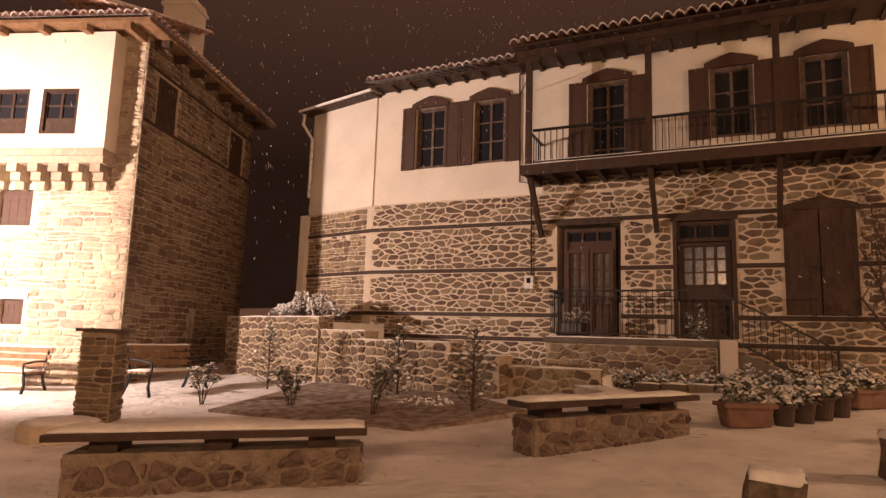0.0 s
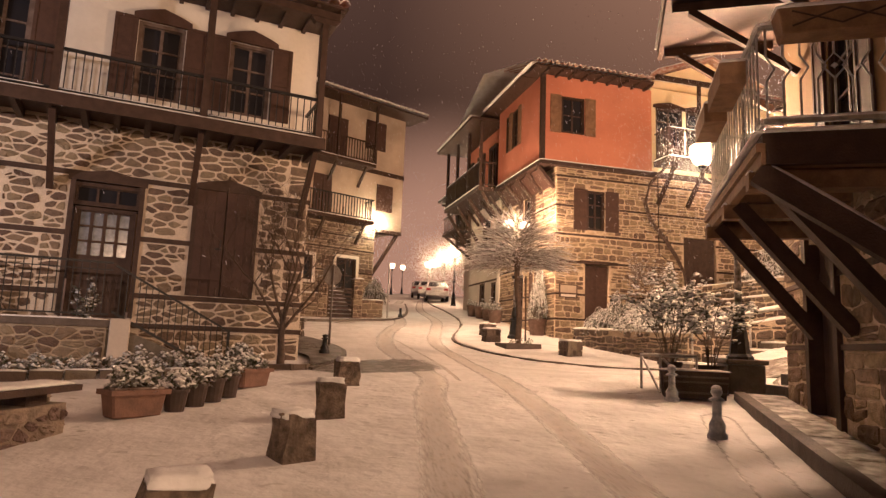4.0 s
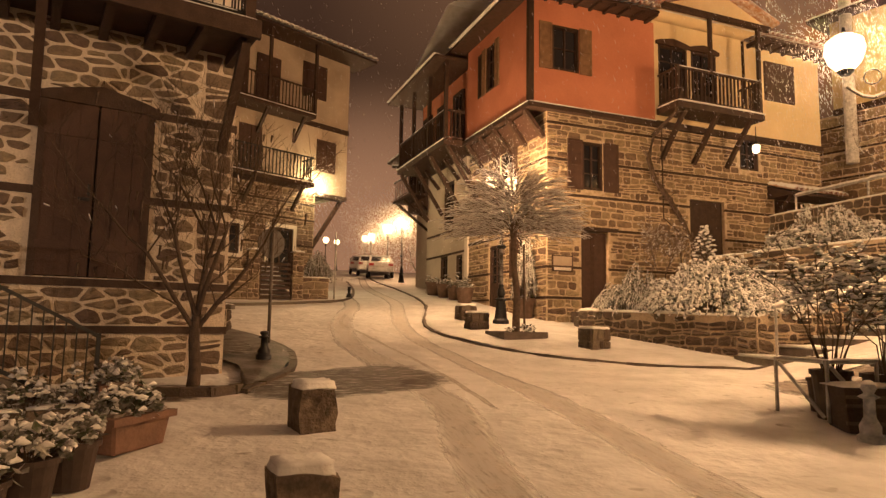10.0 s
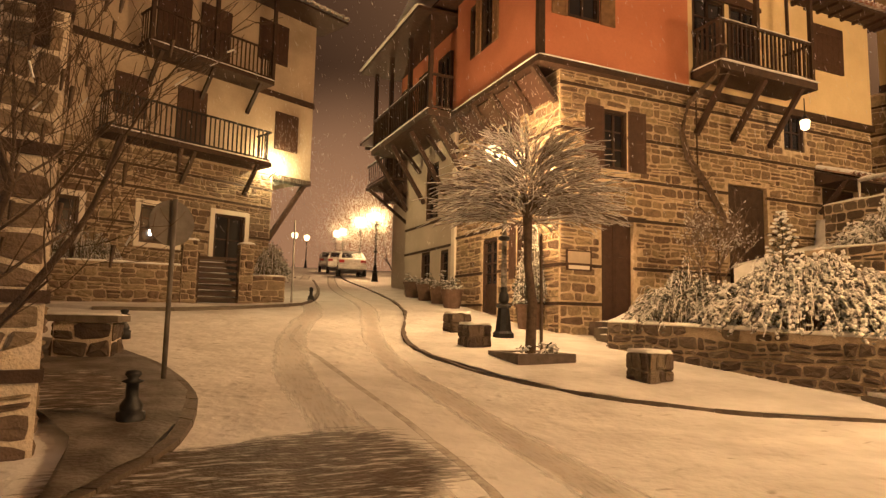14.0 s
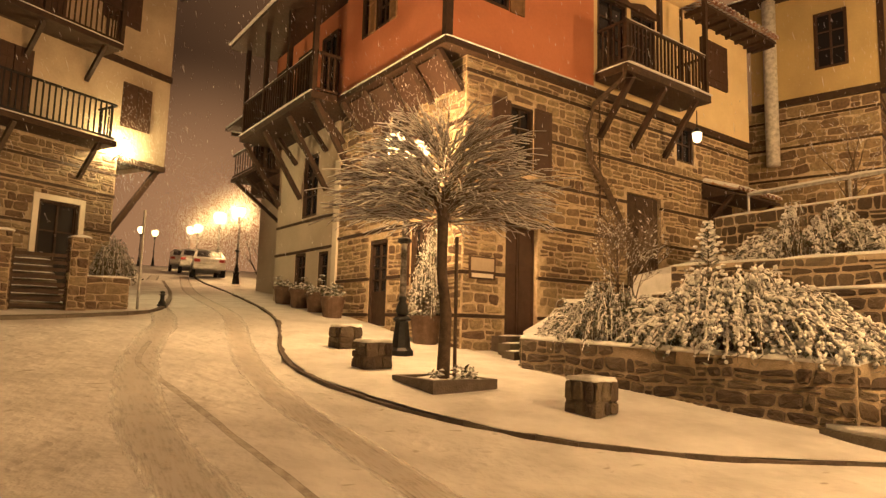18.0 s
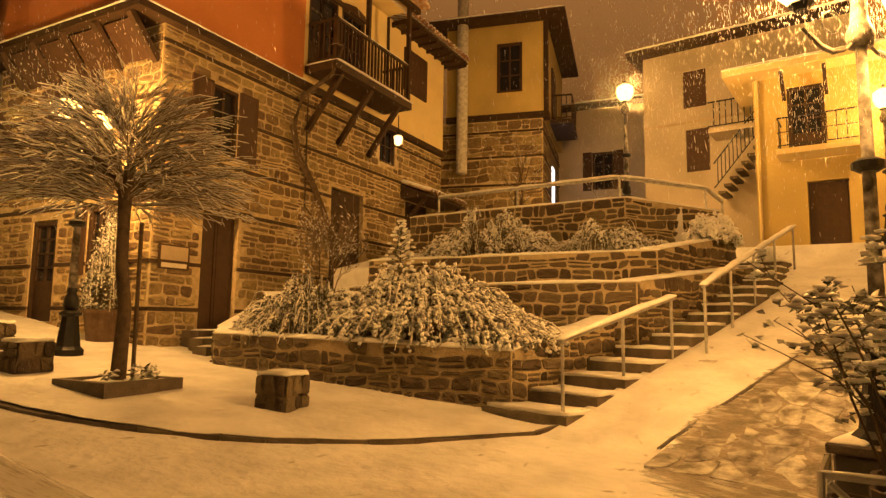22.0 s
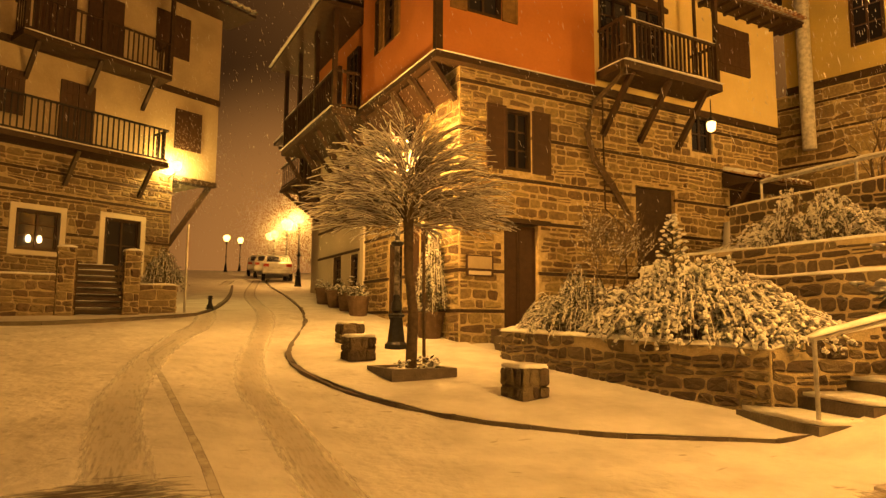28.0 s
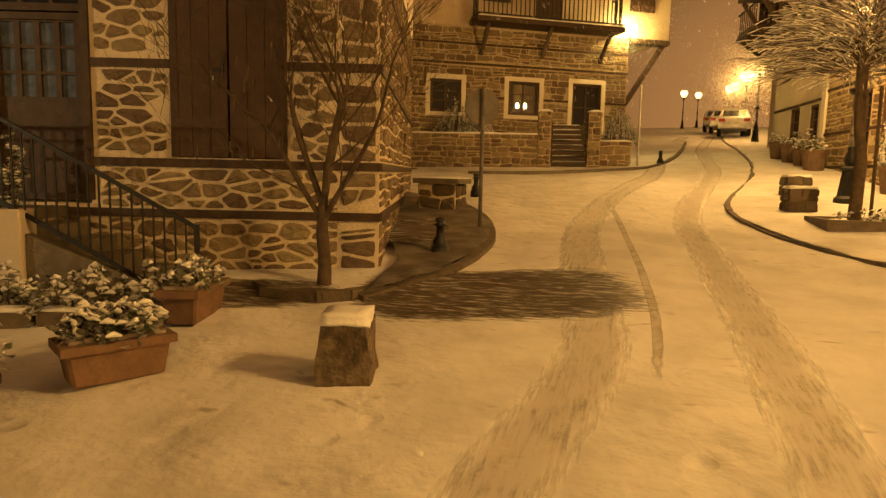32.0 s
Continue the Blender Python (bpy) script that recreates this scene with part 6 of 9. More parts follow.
Y = empty("yellow_house", turned(19.51, 22.8, 0, -72), "yellow plastered house on a dressed-stone base", "house")
bm = bmesh.new()
wall_solid(bm, -1.6, 2.45, 4, 9.55, 0.05, 0.4)
part("stone_base", bm, MORTAR_O, Y)
bm = bmesh.new()
box(bm, 2.1, 0.4, 4, 2.45, 5.5, 9.55)
part("stone_side", bm, MORTAR_O, Y)
YS = Matrix(((0, -1, 0, 2.45), (1, 0, 0, 0), (0, 0, 1, 0), (0, 0, 0, 1)))
yb = [6.2, 7.2, 8.2, 9.1]
cells = coursed(-1.6, 2.43, 5, 9.5, 0.5, 0.24, 0.014, [(-2, z - 0.04, 3, z + 0.04) for z in yb], seed=51)
lay_stones(Y, Matrix.Translation((0, 0.05, 0)), cells, STONE_O, 0.012, single=lambda x, z: True, limit=120)
cells = coursed(0.07, 5.4, 5, 9.5, 0.5, 0.24, 0.014, [(-2, z - 0.04, 6, z + 0.04) for z in yb], seed=52)
lay_stones(Y, YS, cells, STONE_O, 0.012)
tie_beams(Y, Matrix.Translation((0, 0.04, 0)), -1.6, 2.47, yb, [])
tie_beams(Y, YS, 0.04, 5.5, yb, [])
bm = bmesh.new()
wall_solid(bm, -1.0, 2.6, 9.7, 13.0, -0.05, 0.4, [(0.85, 10.5, 1.75, 12.3)])
part("upper_wall", bm, YELLOW, Y)
bm = bmesh.new()
box(bm, 2.25, 0.4, 9.7, 2.6, 5.5, 13.0)
part("upper_side_wall", bm, YELLOW, Y)
opening(Y, Matrix.Translation((0, -0.05, 0)), 0.85, 10.5, 1.75, 12.3, 2, 3, deep=0.06, frame_mat=WOOD_B)
bm = bmesh.new()
box(bm, -1.0, -0.12, 9.52, 2.68, 0.4, 9.72)
part("sill_beam", bm, WOOD, Y)
bm = bmesh.new()
box(bm, 2.5, -0.1, 9.72, 2.66, 0.06, 13.0)
part("corner_post", bm, WOOD, Y)
bm = bmesh.new()
box(bm, 2.6, 0.9, 9.55, 3.4, 3.2, 9.7)
part("balcony_deck", bm, WOOD, Y)
railing(Y, (3.36, 0.95, 9.7), (3.36, 3.15, 9.7), 0.9, 0.16, 0.03, WOOD, 0.05)
railing(Y, (2.65, 0.95, 9.7), (3.36, 0.95, 9.7), 0.9, 0.16, 0.03, WOOD, 0.05)
plank_leaf(Y, Matrix(((0, -1, 0, 2.6), (1, 0, 0, 0), (0, 0, 1, 0), (0, 0, 0, 1))), 1.3, 2.3, 9.75, 11.8, -0.06, -0.004, WOOD_B, "balcony_door", 4)
bm = bmesh.new()
box(bm, -1.5, -0.7, 13.0, 3.3, 5.5, 13.12)
part("eaves_board", bm, WOOD, Y)
snow_strip(Y, (-1.5, -0.66, 13.12), (3.3, -0.66, 13.12), 0.2, 0.06)
bm = bmesh.new()
tube(bm, [(-0.35, -0.3, 7.6), (-0.35, -0.3, 14.0)], 0.2, 14)
bevelled(bm, 0.01)
part("flue_pipe", bm, WHITEPAINT, Y, "pale round flue pipe", smooth=True)
bm = bmesh.new()
box(bm, 2.47, 2.6, 6.4, 2.5, 3.3, 8.4)
part("lit_doorway", bm, glow("cold_lit_doorway", (0.75, 0.82, 1.0), 1.6), Y, "doorway lit by a cold white lamp")

S = empty("far_stair_house", turned(16.6, 9.6, 0, -94), "dim house with pale lintels at the stair head", "house")
bm = bmesh.new()
wall_solid(bm, 0, 7, 2, 9, 0, 0.4, [(0.5, 4.3, 1.9, 6.5), (2.6, 4.3, 3.4, 6.4)])
part("front_wall", bm, GREY, S)
bm = bmesh.new()
box(bm, 0.3, -0.06, 6.5, 2.1, 0.1, 6.75)
part("lintel", bm, PLASTER, S)
bm = bmesh.new()
box(bm, 2.45, -0.05, 6.4, 3.55, 0.1, 6.55)
part("lintel", bm, PLASTER, S)
plank_leaf(S, I4, 0.5, 1.9, 4.3, 6.5, 0.2, 0.26, WOOD_B, "door_leaf", 6)
plank_leaf(S, I4, 2.6, 3.4, 4.3, 6.4, 0.2, 0.26, YELLOW_P, "door_leaf", 4)
bm = bmesh.new()
box(bm, -0.5, -0.8, 8.9, 7.5, 5, 9.05)
part("eaves_board", bm, WOOD, S)

# ---- pavement and kerb before the orange house ----
KERB_LINE = [(7.75, 14.12), (7.35, 14.2), (6.95, 14.36), (6.2, 14.85), (5.4, 15.35), (4.7, 15.98), (4.2, 16.65), (3.76, 17.6), (3.46, 18.7), (3.34, 19.9), (3.42, 21.2), (3.8, 22.8), (4.35, 24.8), (4.8, 27.5), (5.15, 31.0), (5.5, 36.0), (5.8, 42.0), (6.6, 50.0), (8.6, 60.0)]
INNER = [(8.4, 15.1), (8.3, 15.2), (8.2, 15.3), (7.8, 15.6), (7.6, 16.2), (7.5, 16.9), (7.4, 17.6), (7.25, 18.3), (7.0, 19.2), (6.9, 20.2), (7.0, 21.6), (6.9, 22.8), (6.7, 24.8), (6.6, 27.5), (6.5, 31.0), (7.2, 36.0), (8.0, 42.0), (9.0, 50.0), (11.0, 60.0)]


def resample(line, step):
    pts = [Vector((x, y, 0)) for x, y in line]
    out = []
    n = len(pts)
    for i in range(n - 1):
        p0, p1, p2, p3 = pts[max(i - 1, 0)], pts[i], pts[i + 1], pts[min(i + 2, n - 1)]
        k = max(1, int((p2 - p1).length / step))
        for j in range(k):
            t = j / k
            out.append(0.5 * ((2 * p1) + (p2 - p0) * t + (2 * p0 - 5 * p1 + 4 * p2 - p3) * t * t + (3 * p1 - p0 - 3 * p2 + p3) * t ** 3))
    return out + [pts[-1]]


def pavement(name, outer, inner, lift, material, label):
    bm = bmesh.new()
    rows = []
    fine = []
    for (a0, b0), (a1, b1) in zip(zip(outer, inner), zip(outer[1:], inner[1:])):
        m = max(1, int(math.hypot(a1[0] - a0[0], a1[1] - a0[1]) / 0.12))
        for j in range(m):
            t = j / m
            fine.append(((a0[0] + (a1[0] - a0[0]) * t, a0[1] + (a1[1] - a0[1]) * t), (b0[0] + (b1[0] - b0[0]) * t, b0[1] + (b1[1] - b0[1]) * t)))
    fine.append((outer[-1], inner[-1]))
    for a, b in fine:
        d = Vector((b[0] - a[0], b[1] - a[1])).normalized() * (0.03 - 0.035 * noise.noise(Vector((a[0] * 3.1, a[1] * 3.1, 1))))
        a = (a[0] + d.x, a[1] + d.y)
        row = []
        for k in range(7):
            x, y = a[0] + (b[0] - a[0]) * k / 6, a[1] + (b[1] - a[1]) * k / 6
            row.append(bm.verts.new((x, y, (max(land(min(x, 6.9), y), land(x, y) - 0.05) if k < 2 else land(min(x, 6.9), y)) + lift - (0.015 if k == 0 else 0) + 0.02 * noise.noise(Vector((x, y, 3))))))
        rows.append(row)
    for r0, r1 in zip(rows, rows[1:]):
        for k in range(6):
            bm.faces.new((r0[k], r0[k + 1], r1[k + 1], r1[k]))
    for r in (rows[0], rows[-1]):
        low = [bm.verts.new((v.co.x, v.co.y, v.co.z - 0.4)) for v in r]
        for k in range(6):
            bm.faces.new((r[k], r[k + 1], low[k + 1], low[k]))
    return tagged(part(name, bm, material, smooth=True), label, "pavement", kind="structure")


pavement("pavement", [(x - 0.02, y - 0.02) for x, y in KERB_LINE], INNER, 0.06, SNOW_SMOOTH, "raised pavement under smooth untrodden snow")


def kerb_run(name, line, label, step=0.32, w=0.11, lift=0.07, limit=300):
    root = tagged(new(name), label, "kerb", kind="structure")
    pts = resample(line, step)
    for a, b in zip(pts, pts[1:]):
        d = (b - a).normalized()
        dz = 0.01 * noise.noise(Vector((a.x * 5, a.y * 5, 2)))
        za, zb = (max(land(min(q.x, 6.9), q.y), land(q.x, q.y) - 0.05) + dz for q in (a, b))
        s = Vector((-d.y, d.x, 0)) * w / 2
        bm = bmesh.new()
        co = []
        for p, z in ((a + d * 0.002, za), (b - d * 0.002, zb)):
            co += [p - s + Vector((0, 0, z - 0.15)), p + s + Vector((0, 0, z - 0.15)), p + s + Vector((0, 0, z + lift)), p - s * 0.85 + Vector((0, 0, z + lift - 0.01))]
        v = [bm.verts.new(c) for c in co]
        for f in ((0, 1, 2, 3), (7, 6, 5, 4), (0, 4, 5, 1), (1, 5, 6, 2), (2, 6, 7, 3), (3, 7, 4, 0)):
            bm.faces.new([v[i] for i in f])
        rough(bm, 0.03, 5)
        part("kerb_stone", bm, KERB, root)
    return root


kerb_run("kerb", KERB_LINE, "dark wet kerb stones edging the pavement", lift=0.04)
K2 = [(-0.62, 13.35), (-0.2, 14.2), (0.0, 15.2), (-0.05, 16.3), (-0.3, 17.3), (-0.75, 18.4), (-1.6, 19.6), (-3.2, 20.8)]
K2I = [(-0.7, 14.4), (-0.75, 14.7), (-1.2, 15.6), (-1.7, 16.8), (-2.0, 17.6), (-2.4, 18.6), (-3.0, 19.5), (-4.4, 20.4)]
pavement("pavement_2", K2, K2I, 0.09, BARE, "small dark paved corner beside the stone house, bare of snow")
kerb_run("kerb_2", K2, "kerb of small stones round the street corner", step=0.35, lift=0.07)
K3 = [(-2.6, 24.9), (-1.0, 25.2), (0.4, 25.8), (1.5, 26.4), (2.1, 27.1), (2.6, 29.0), (3.3, 34.0), (4.0, 42.0)]
K3I = [(-4.6, 25.9), (-2.9, 26.2), (-1.0, 26.5), (0.6, 26.7), (1.5, 26.95), (1.6, 29.4), (2.0, 34.0), (2.6, 42.0)]
pavement("pavement_3", K3, K3I, 0.08, SNOW_SMOOTH, "narrow pavement before the garden wall under snow")
kerb_run("kerb_3", K3, "low kerb before the garden wall", step=0.8, lift=0.08)


# ---- rubble garden walls ----
def stone_wall(name, a, b, z_base, top_a, top_b, thick, label, cat="wall", w=0.3, h=0.17, mortar=None, stone=None, single=True, cap=True, snow=0.07, seed=0, gap=0.02, wild=False, end_stones=True):
    """A free-standing or retaining rubble wall from a to b, seen from its right-hand side as one walks from a to b."""
    a, b = Vector((*a, 0)), Vector((*b, 0))
    ln = (b - a).length
    root = empty(name, Matrix.Translation(a) @ Matrix.Rotation(math.atan2(b.y - a.y, b.x - a.x), 4, "Z"), label, cat)
    bm = bmesh.new()
    n = max(2, int(ln / 0.8))
    lo0, lo1, hi0, hi1 = [], [], [], []
    for i in range(n + 1):
        x = ln * i / n
        z = top_a + (top_b - top_a) * i / n
        lo0.append(bm.verts.new((x, 0, z_base)))
        lo1.append(bm.verts.new((x, thick, z_base)))
        hi0.append(bm.verts.new((x, 0, z)))
        hi1.append(bm.verts.new((x, thick, z)))
    for i in range(n):
        bm.faces.new((lo0[i], lo0[i + 1], hi0[i + 1], hi0[i]))
        bm.faces.new((lo1[i + 1], lo1[i], hi1[i], hi1[i + 1]))
        bm.faces.new((hi0[i], hi0[i + 1], hi1[i + 1], hi1[i]))
    bm.faces.new((lo0[0], hi0[0], hi1[0], lo1[0]))
    bm.faces.new((lo0[n], lo1[n], hi1[n], hi0[n]))
    part("wall_core", bm, mortar or MORTAR_D, root)
    cells = []
    zt = max(top_a, top_b)
    for poly, c, d in (rubble if wild else coursed)(0.0, ln, z_base, zt, w, h, gap, seed=seed + 7):
        lim = top_a + (top_b - top_a) * c[0] / ln
        if c[1] > lim - 0.05:
            continue
        poly = clip(poly, -(top_b - top_a) / ln, 1, top_a - 0.012)
        if len(poly) > 2:
            cells.append((poly, c, d))
    lay_stones(root, I4, cells, stone or STONE_D, 0.028, single=(lambda x, z: True) if single else None, limit=260)
    if end_stones:
        for m, ln2, top in ((Matrix(((0, 0, 0, 0), (-1, 0, 0, thick), (0, 0, 1, 0), (0, 0, 0, 1))), thick, top_a), (Matrix(((0, 0, 0, ln), (1, 0, 0, 0), (0, 0, 1, 0), (0, 0, 0, 1))), thick, top_b)):
            m = m.copy()
            m[0][1] = 1.0 if m[0][3] == 0 else -1.0
            cells = (rubble if wild else coursed)(0.0, ln2, z_base, top, w, h, gap, seed=seed + 17)
            lay_stones(root, m, cells, stone or STONE_D, 0.025, single=(lambda x, z: True) if single else None, limit=60)
    if cap:
        snow_strip(root, (-0.03, thick / 2, top_a - 0.005), (ln + 0.03, thick / 2, top_b - 0.005), thick + 0.04, snow, seed=seed)
    return root


stone_wall("planter_wall", (6.75, 19.6), (7.78, 15.05), 1.0, 2.2, 2.06, 0.35, "low dark rubble wall of the raised planter", seed=1, w=0.25, h=0.17, gap=0.03)
stone_wall("planter_wall", (7.78, 15.05), (9.9, 14.45), 1.0, 2.06, 2.5, 0.35, "low dark rubble wall climbing beside the steps", seed=2, w=0.25, h=0.17, gap=0.03)
stone_wall("planter_wall", (7.6, 20.6), (6.75, 19.6), 1.2, 2.25, 2.2, 0.3, "low dark rubble return wall by the door steps", seed=3, w=0.25, h=0.17, gap=0.03)
stone_wall("terrace_wall", (9.75, 19.6), (10.05, 14.15), 1.8, 3.05, 3.05, 0.4, "dark rubble retaining wall of the second terrace", seed=4, w=0.27, h=0.17, gap=0.03)
stone_wall("terrace_wall", (10.05, 14.15), (14.6, 13.25), 1.8, 3.05, 3.6, 0.4, "dark rubble retaining wall beside the steps", seed=5, w=0.27, h=0.17, gap=0.03)
stone_wall("terrace_wall", (11.0, 20.2), (11.7, 14.3), 2.6, 3.7, 3.7, 0.4, "dark rubble retaining wall of the third terrace", seed=6, w=0.27, h=0.17, gap=0.03)
stone_wall("terrace_wall", (11.7, 14.3), (15.0, 13.6), 2.6, 3.7, 4.3, 0.4, "dark rubble wall of the third terrace by the steps", seed=7, w=0.27, h=0.17, gap=0.03)
stone_wall("upper_retaining_wall", (13.9, 21.3), (14.0, 15.6), 3.2, 5.15, 5.15, 0.4, "tall dark rubble retaining wall below the railing", seed=8, w=0.29, h=0.18, gap=0.03)
stone_wall("upper_retaining_wall", (14.0, 15.6), (15.6, 14.0), 3.2, 5.15, 4.95, 0.4, "tall dark rubble retaining wall turning to the ramp", seed=9, w=0.29, h=0.18, gap=0.03)


def terrace_bed(name, poly, z0, z1, label, mt=None):
    bm = bmesh.new()
    c = (sum(p[0] for p in poly) / len(poly), sum(p[1] for p in poly) / len(poly))
    prism(bm, poly, z0, z1)
    return tagged(part(name, bm, mt or SNOWCAP), label, "bed", kind="structure")


terrace_bed("planter_bed", [(7.05, 19.6), (8.05, 15.3), (9.9, 14.8), (9.9, 19.5), (8.9, 21.3), (7.7, 20.8)], 1.0, [2.1, 2.0, 2.3, 2.7, 2.7, 2.3], "snow-covered planter bed")
terrace_bed("terrace_bed", [(10.1, 19.6), (10.45, 14.5), (11.8, 14.3), (11.2, 20.2), (10.4, 21.6), (9.2, 21.4)], 1.5, 2.98, "snow-covered terrace strip")
terrace_bed("terrace_bed_2", [(11.4, 20.2), (12.1, 14.6), (14.3, 13.9), (14.0, 15.6), (13.9, 21.8), (11.4, 21.6)], 2.0, [3.6, 3.6, 3.9, 4.2, 4.2, 3.6], "snow-covered upper terrace")
terrace_bed("terrace_bed_3", [(14.3, 21.3), (14.4, 15.8), (15.9, 14.3), (17.5, 14.6), (17.5, 21.8)], 2.0, 5.0, "snow-covered ground above the retaining wall")

# railing along the top wall
UR = empty("terrace_railing", Matrix.Identity(4), "snow-laden steel tube railing above the retaining wall", "railing")
up = [(14.2, 20.6, 5.15), (14.2, 18.3, 5.15), (14.25, 15.8, 5.15), (15.7, 14.3, 5.0), (17.0, 14.2, 4.9)]
for a, b in zip(up, up[1:]):
    bm = bmesh.new()
    tube(bm, [Vector(a) + Vector((0, 0, 0.5)), Vector(b) + Vector((0, 0, 0.5))], 0.035, 8)
    part("top_rail", bm, STEEL, UR)
    snow_strip(UR, Vector(a) + Vector((0, 0, 0.53)), Vector(b) + Vector((0, 0, 0.53)), 0.1, 0.06)
for p in up:
    bm = bmesh.new()
    tube(bm, [p, Vector(p) + Vector((0, 0, 0.5))], 0.03, 8)
    part("post", bm, STEEL, UR)

# ---- steps beside the ramp ----
STEPS = empty("garden_steps", Matrix.Identity(4), "dark stone steps with snow on the treads beside the ramp", "steps")
for i in range(15):
    x = 7.25 + i * 0.6
    y = ramp_edge(x) + 0.15
    z = 1.38 + i * 0.172
    m = Matrix.Translation((x, y, 0)) @ Matrix.Rotation(radians(-12), 4, "Z")
    bm = bmesh.new()
    box(bm, 0, 0.0, z - 1.2, 0.66, 1.25 if i < 5 else 0.9, z)
    rough(bm, 0.012, 3, i)
    bm.transform(m)
    st = part("step", bm, KERB, STEPS)
    bm = bmesh.new()
    box(bm, 0.05, 0.03, z + 0.001, 0.6, 1.22 if i < 5 else 0.87, z + 0.045)
    bmesh.ops.subdivide_edges(bm, edges=bm.edges, cuts=3, use_grid_fill=True)
    rough(bm, 0.02, 4, i)
    bm.transform(m)
    part("snow", bm, SNOWCAP, st, smooth=True)


def hand_rail(a, b, za, zb, posts, h=0.72, label="snow-laden steel handrail beside the steps"):
    root = empty("handrail", Matrix.Identity(4), label, "handrail")
    pa, pb = Vector((*a, za)), Vector((*b, zb))
    bm = bmesh.new()
    tube(bm, [pa, pb], 0.028, 8)
    part("rail", bm, STEEL, root)
    snow_strip(root, pa + Vector((0, 0, 0.02)), pb + Vector((0, 0, 0.02)), 0.11, 0.07)
    for k in posts:
        p = pa + (pb - pa) * k
        bm = bmesh.new()
        tube(bm, [p - Vector((0, 0, h + 0.15)), p], 0.022, 8)
        part("post", bm, STEEL, root)
    return root


hand_rail((7.33, 14.2), (9.75, 13.55), 2.2, 2.79, (0.02, 0.5, 0.97))
hand_rail((9.95, 13.2), (16.0, 12.6), 2.95, 4.55, (0.01, 0.22, 0.45, 0.7, 0.98), h=0.85)
# paving of flat stones at the foot of the ramp, half covered by snow
FLAG = tagged(new("flagstones"), "irregular dark flagstones with snow in the joints", "paving", kind="structure")
fl = Matrix(((1, 0, 0, 0), (0, 0, 1, 0), (0, -1, 0, 0), (0, 0, 0, 1)))
RAMP_FOOT = ([5.5, 7.0, 8.8, 10.4, 12.0], [13.2, 13.03, 12.47, 11.96, 11.46])
for poly, c, d in rubble(6.25, 11.6, 10.9, 13.0, 0.62, 0.3, 0.035, seed=66, small=0.2):
    if max(p[1] for p in poly) > float(np.interp(c[0], *RAMP_FOOT)) - 0.06 or math.hypot(c[0] - 6.48, c[1] - 11.2) < 0.5:
        continue
    bm = bmesh.new()
    lo = [bm.verts.new((x, y, land(x, y) - 0.03)) for x, y in poly]
    hi = [bm.verts.new((x, y, land(x, y) + 0.007 + 0.011 * d)) for x, y in poly]
    bm.faces.new(hi)
    for i in range(len(poly)):
        j = (i + 1) % len(poly)
        bm.faces.new((lo[i], lo[j], hi[j], hi[i]))
    part("flagstone", bm, PAVING, FLAG)

EDG = tagged(new("ramp_edging"), "thin dark stone edging between ramp and flagstones", "edging", kind="structure")
bm = bmesh.new()
prev = None
for i in range(42):
    x = 7.0 + i * 0.12
    y = float(np.interp(x, *RAMP_FOOT)) + 0.006 * noise.noise(Vector((x * 3, 0, 0)))
    z = land(x, y) + 0.012
    ring = [bm.verts.new(c) for c in ((x, y - 0.025, z - 0.2), (x, y - 0.014, z), (x, y + 0.014, z + 0.003), (x, y + 0.025, z - 0.2))]
    if prev:
        for k in range(3):
            bm.faces.new((prev[k], prev[k + 1], ring[k + 1], ring[k]))
    prev = ring
part("edging_strip", bm, STEPSTONE, EDG)

# ---- steps beside the balcony house ----
RS = empty("street_steps", turned(6.72, 11.0, 0, -12), "wide dark wet stone steps rising beside the balcony house", "steps")
for i in range(20):
    x = i * 0.315
    z = 1.0 + (i + 1) * 0.17
    w = 1.0 + 0.23 * x
    bm = bmesh.new()
    box(bm, x, -w, z - 0.9, x + 0.35, 0, z)
    rough(bm, 0.008, 3, i)
    st = part("step", bm, STEPSTONE, RS)
    if i > 6:
        bm = bmesh.new()
        box(bm, x + 0.03, -w + 0.05, z + 0.001, x + 0.31, -0.05, z + 0.025)
        part("snow", bm, SNOWCAP, st)
    else:
        snow_strip(st, (x + 0.03, -w + 0.05, z), (x + 0.03, -0.05, z), 0.05, 0.012)
hand_rail((8.0, 10.52), (12.6, 9.45), 2.8, 5.3, (0.02, 0.35, 0.7, 0.98), h=0.9, label="snow-laden round handrail beside the stone steps")

# ---- garden wall and gate of the cream house ----
stone_wall("garden_wall", (-5.2, 25.65), (-0.95, 26.4), 1.6, 3.35, 3.35, 0.35, "rubble garden wall with snowy top", seed=21, stone=STONE_A, w=0.32)
stone_wall("garden_wall", (0.65, 26.72), (1.55, 26.88), 1.6, 3.2, 3.2, 0.35, "short rubble garden wall beside the gate", seed=22, stone=STONE_A, w=0.32)
for x, y in ((-0.95, 26.35), (0.4, 26.6)):
    stone_wall("gate_pier", (x, y), (x + 0.33, y + 0.06), 1.8, 4.0, 4.0, 0.36, "square rubble gate pier with snow cap", "pier", seed=23, stone=STONE_A, w=0.24, h=0.15)
GS = empty("gate_steps", turned(-0.6, 26.6, 0, 10), "narrow stone steps behind the garden gate", "steps")
for i in range(9):
    bm = bmesh.new()
    box(bm, 0, i * 0.3, 1.6, 1.0, i * 0.3 + 0.34, 2.45 + i * 0.17)
    st = part("step", bm, KERB, GS)
    snow_strip(st, (0.02, i * 0.3 + 0.12, 2.45 + i * 0.17), (0.98, i * 0.3 + 0.12, 2.45 + i * 0.17), 0.2, 0.03)
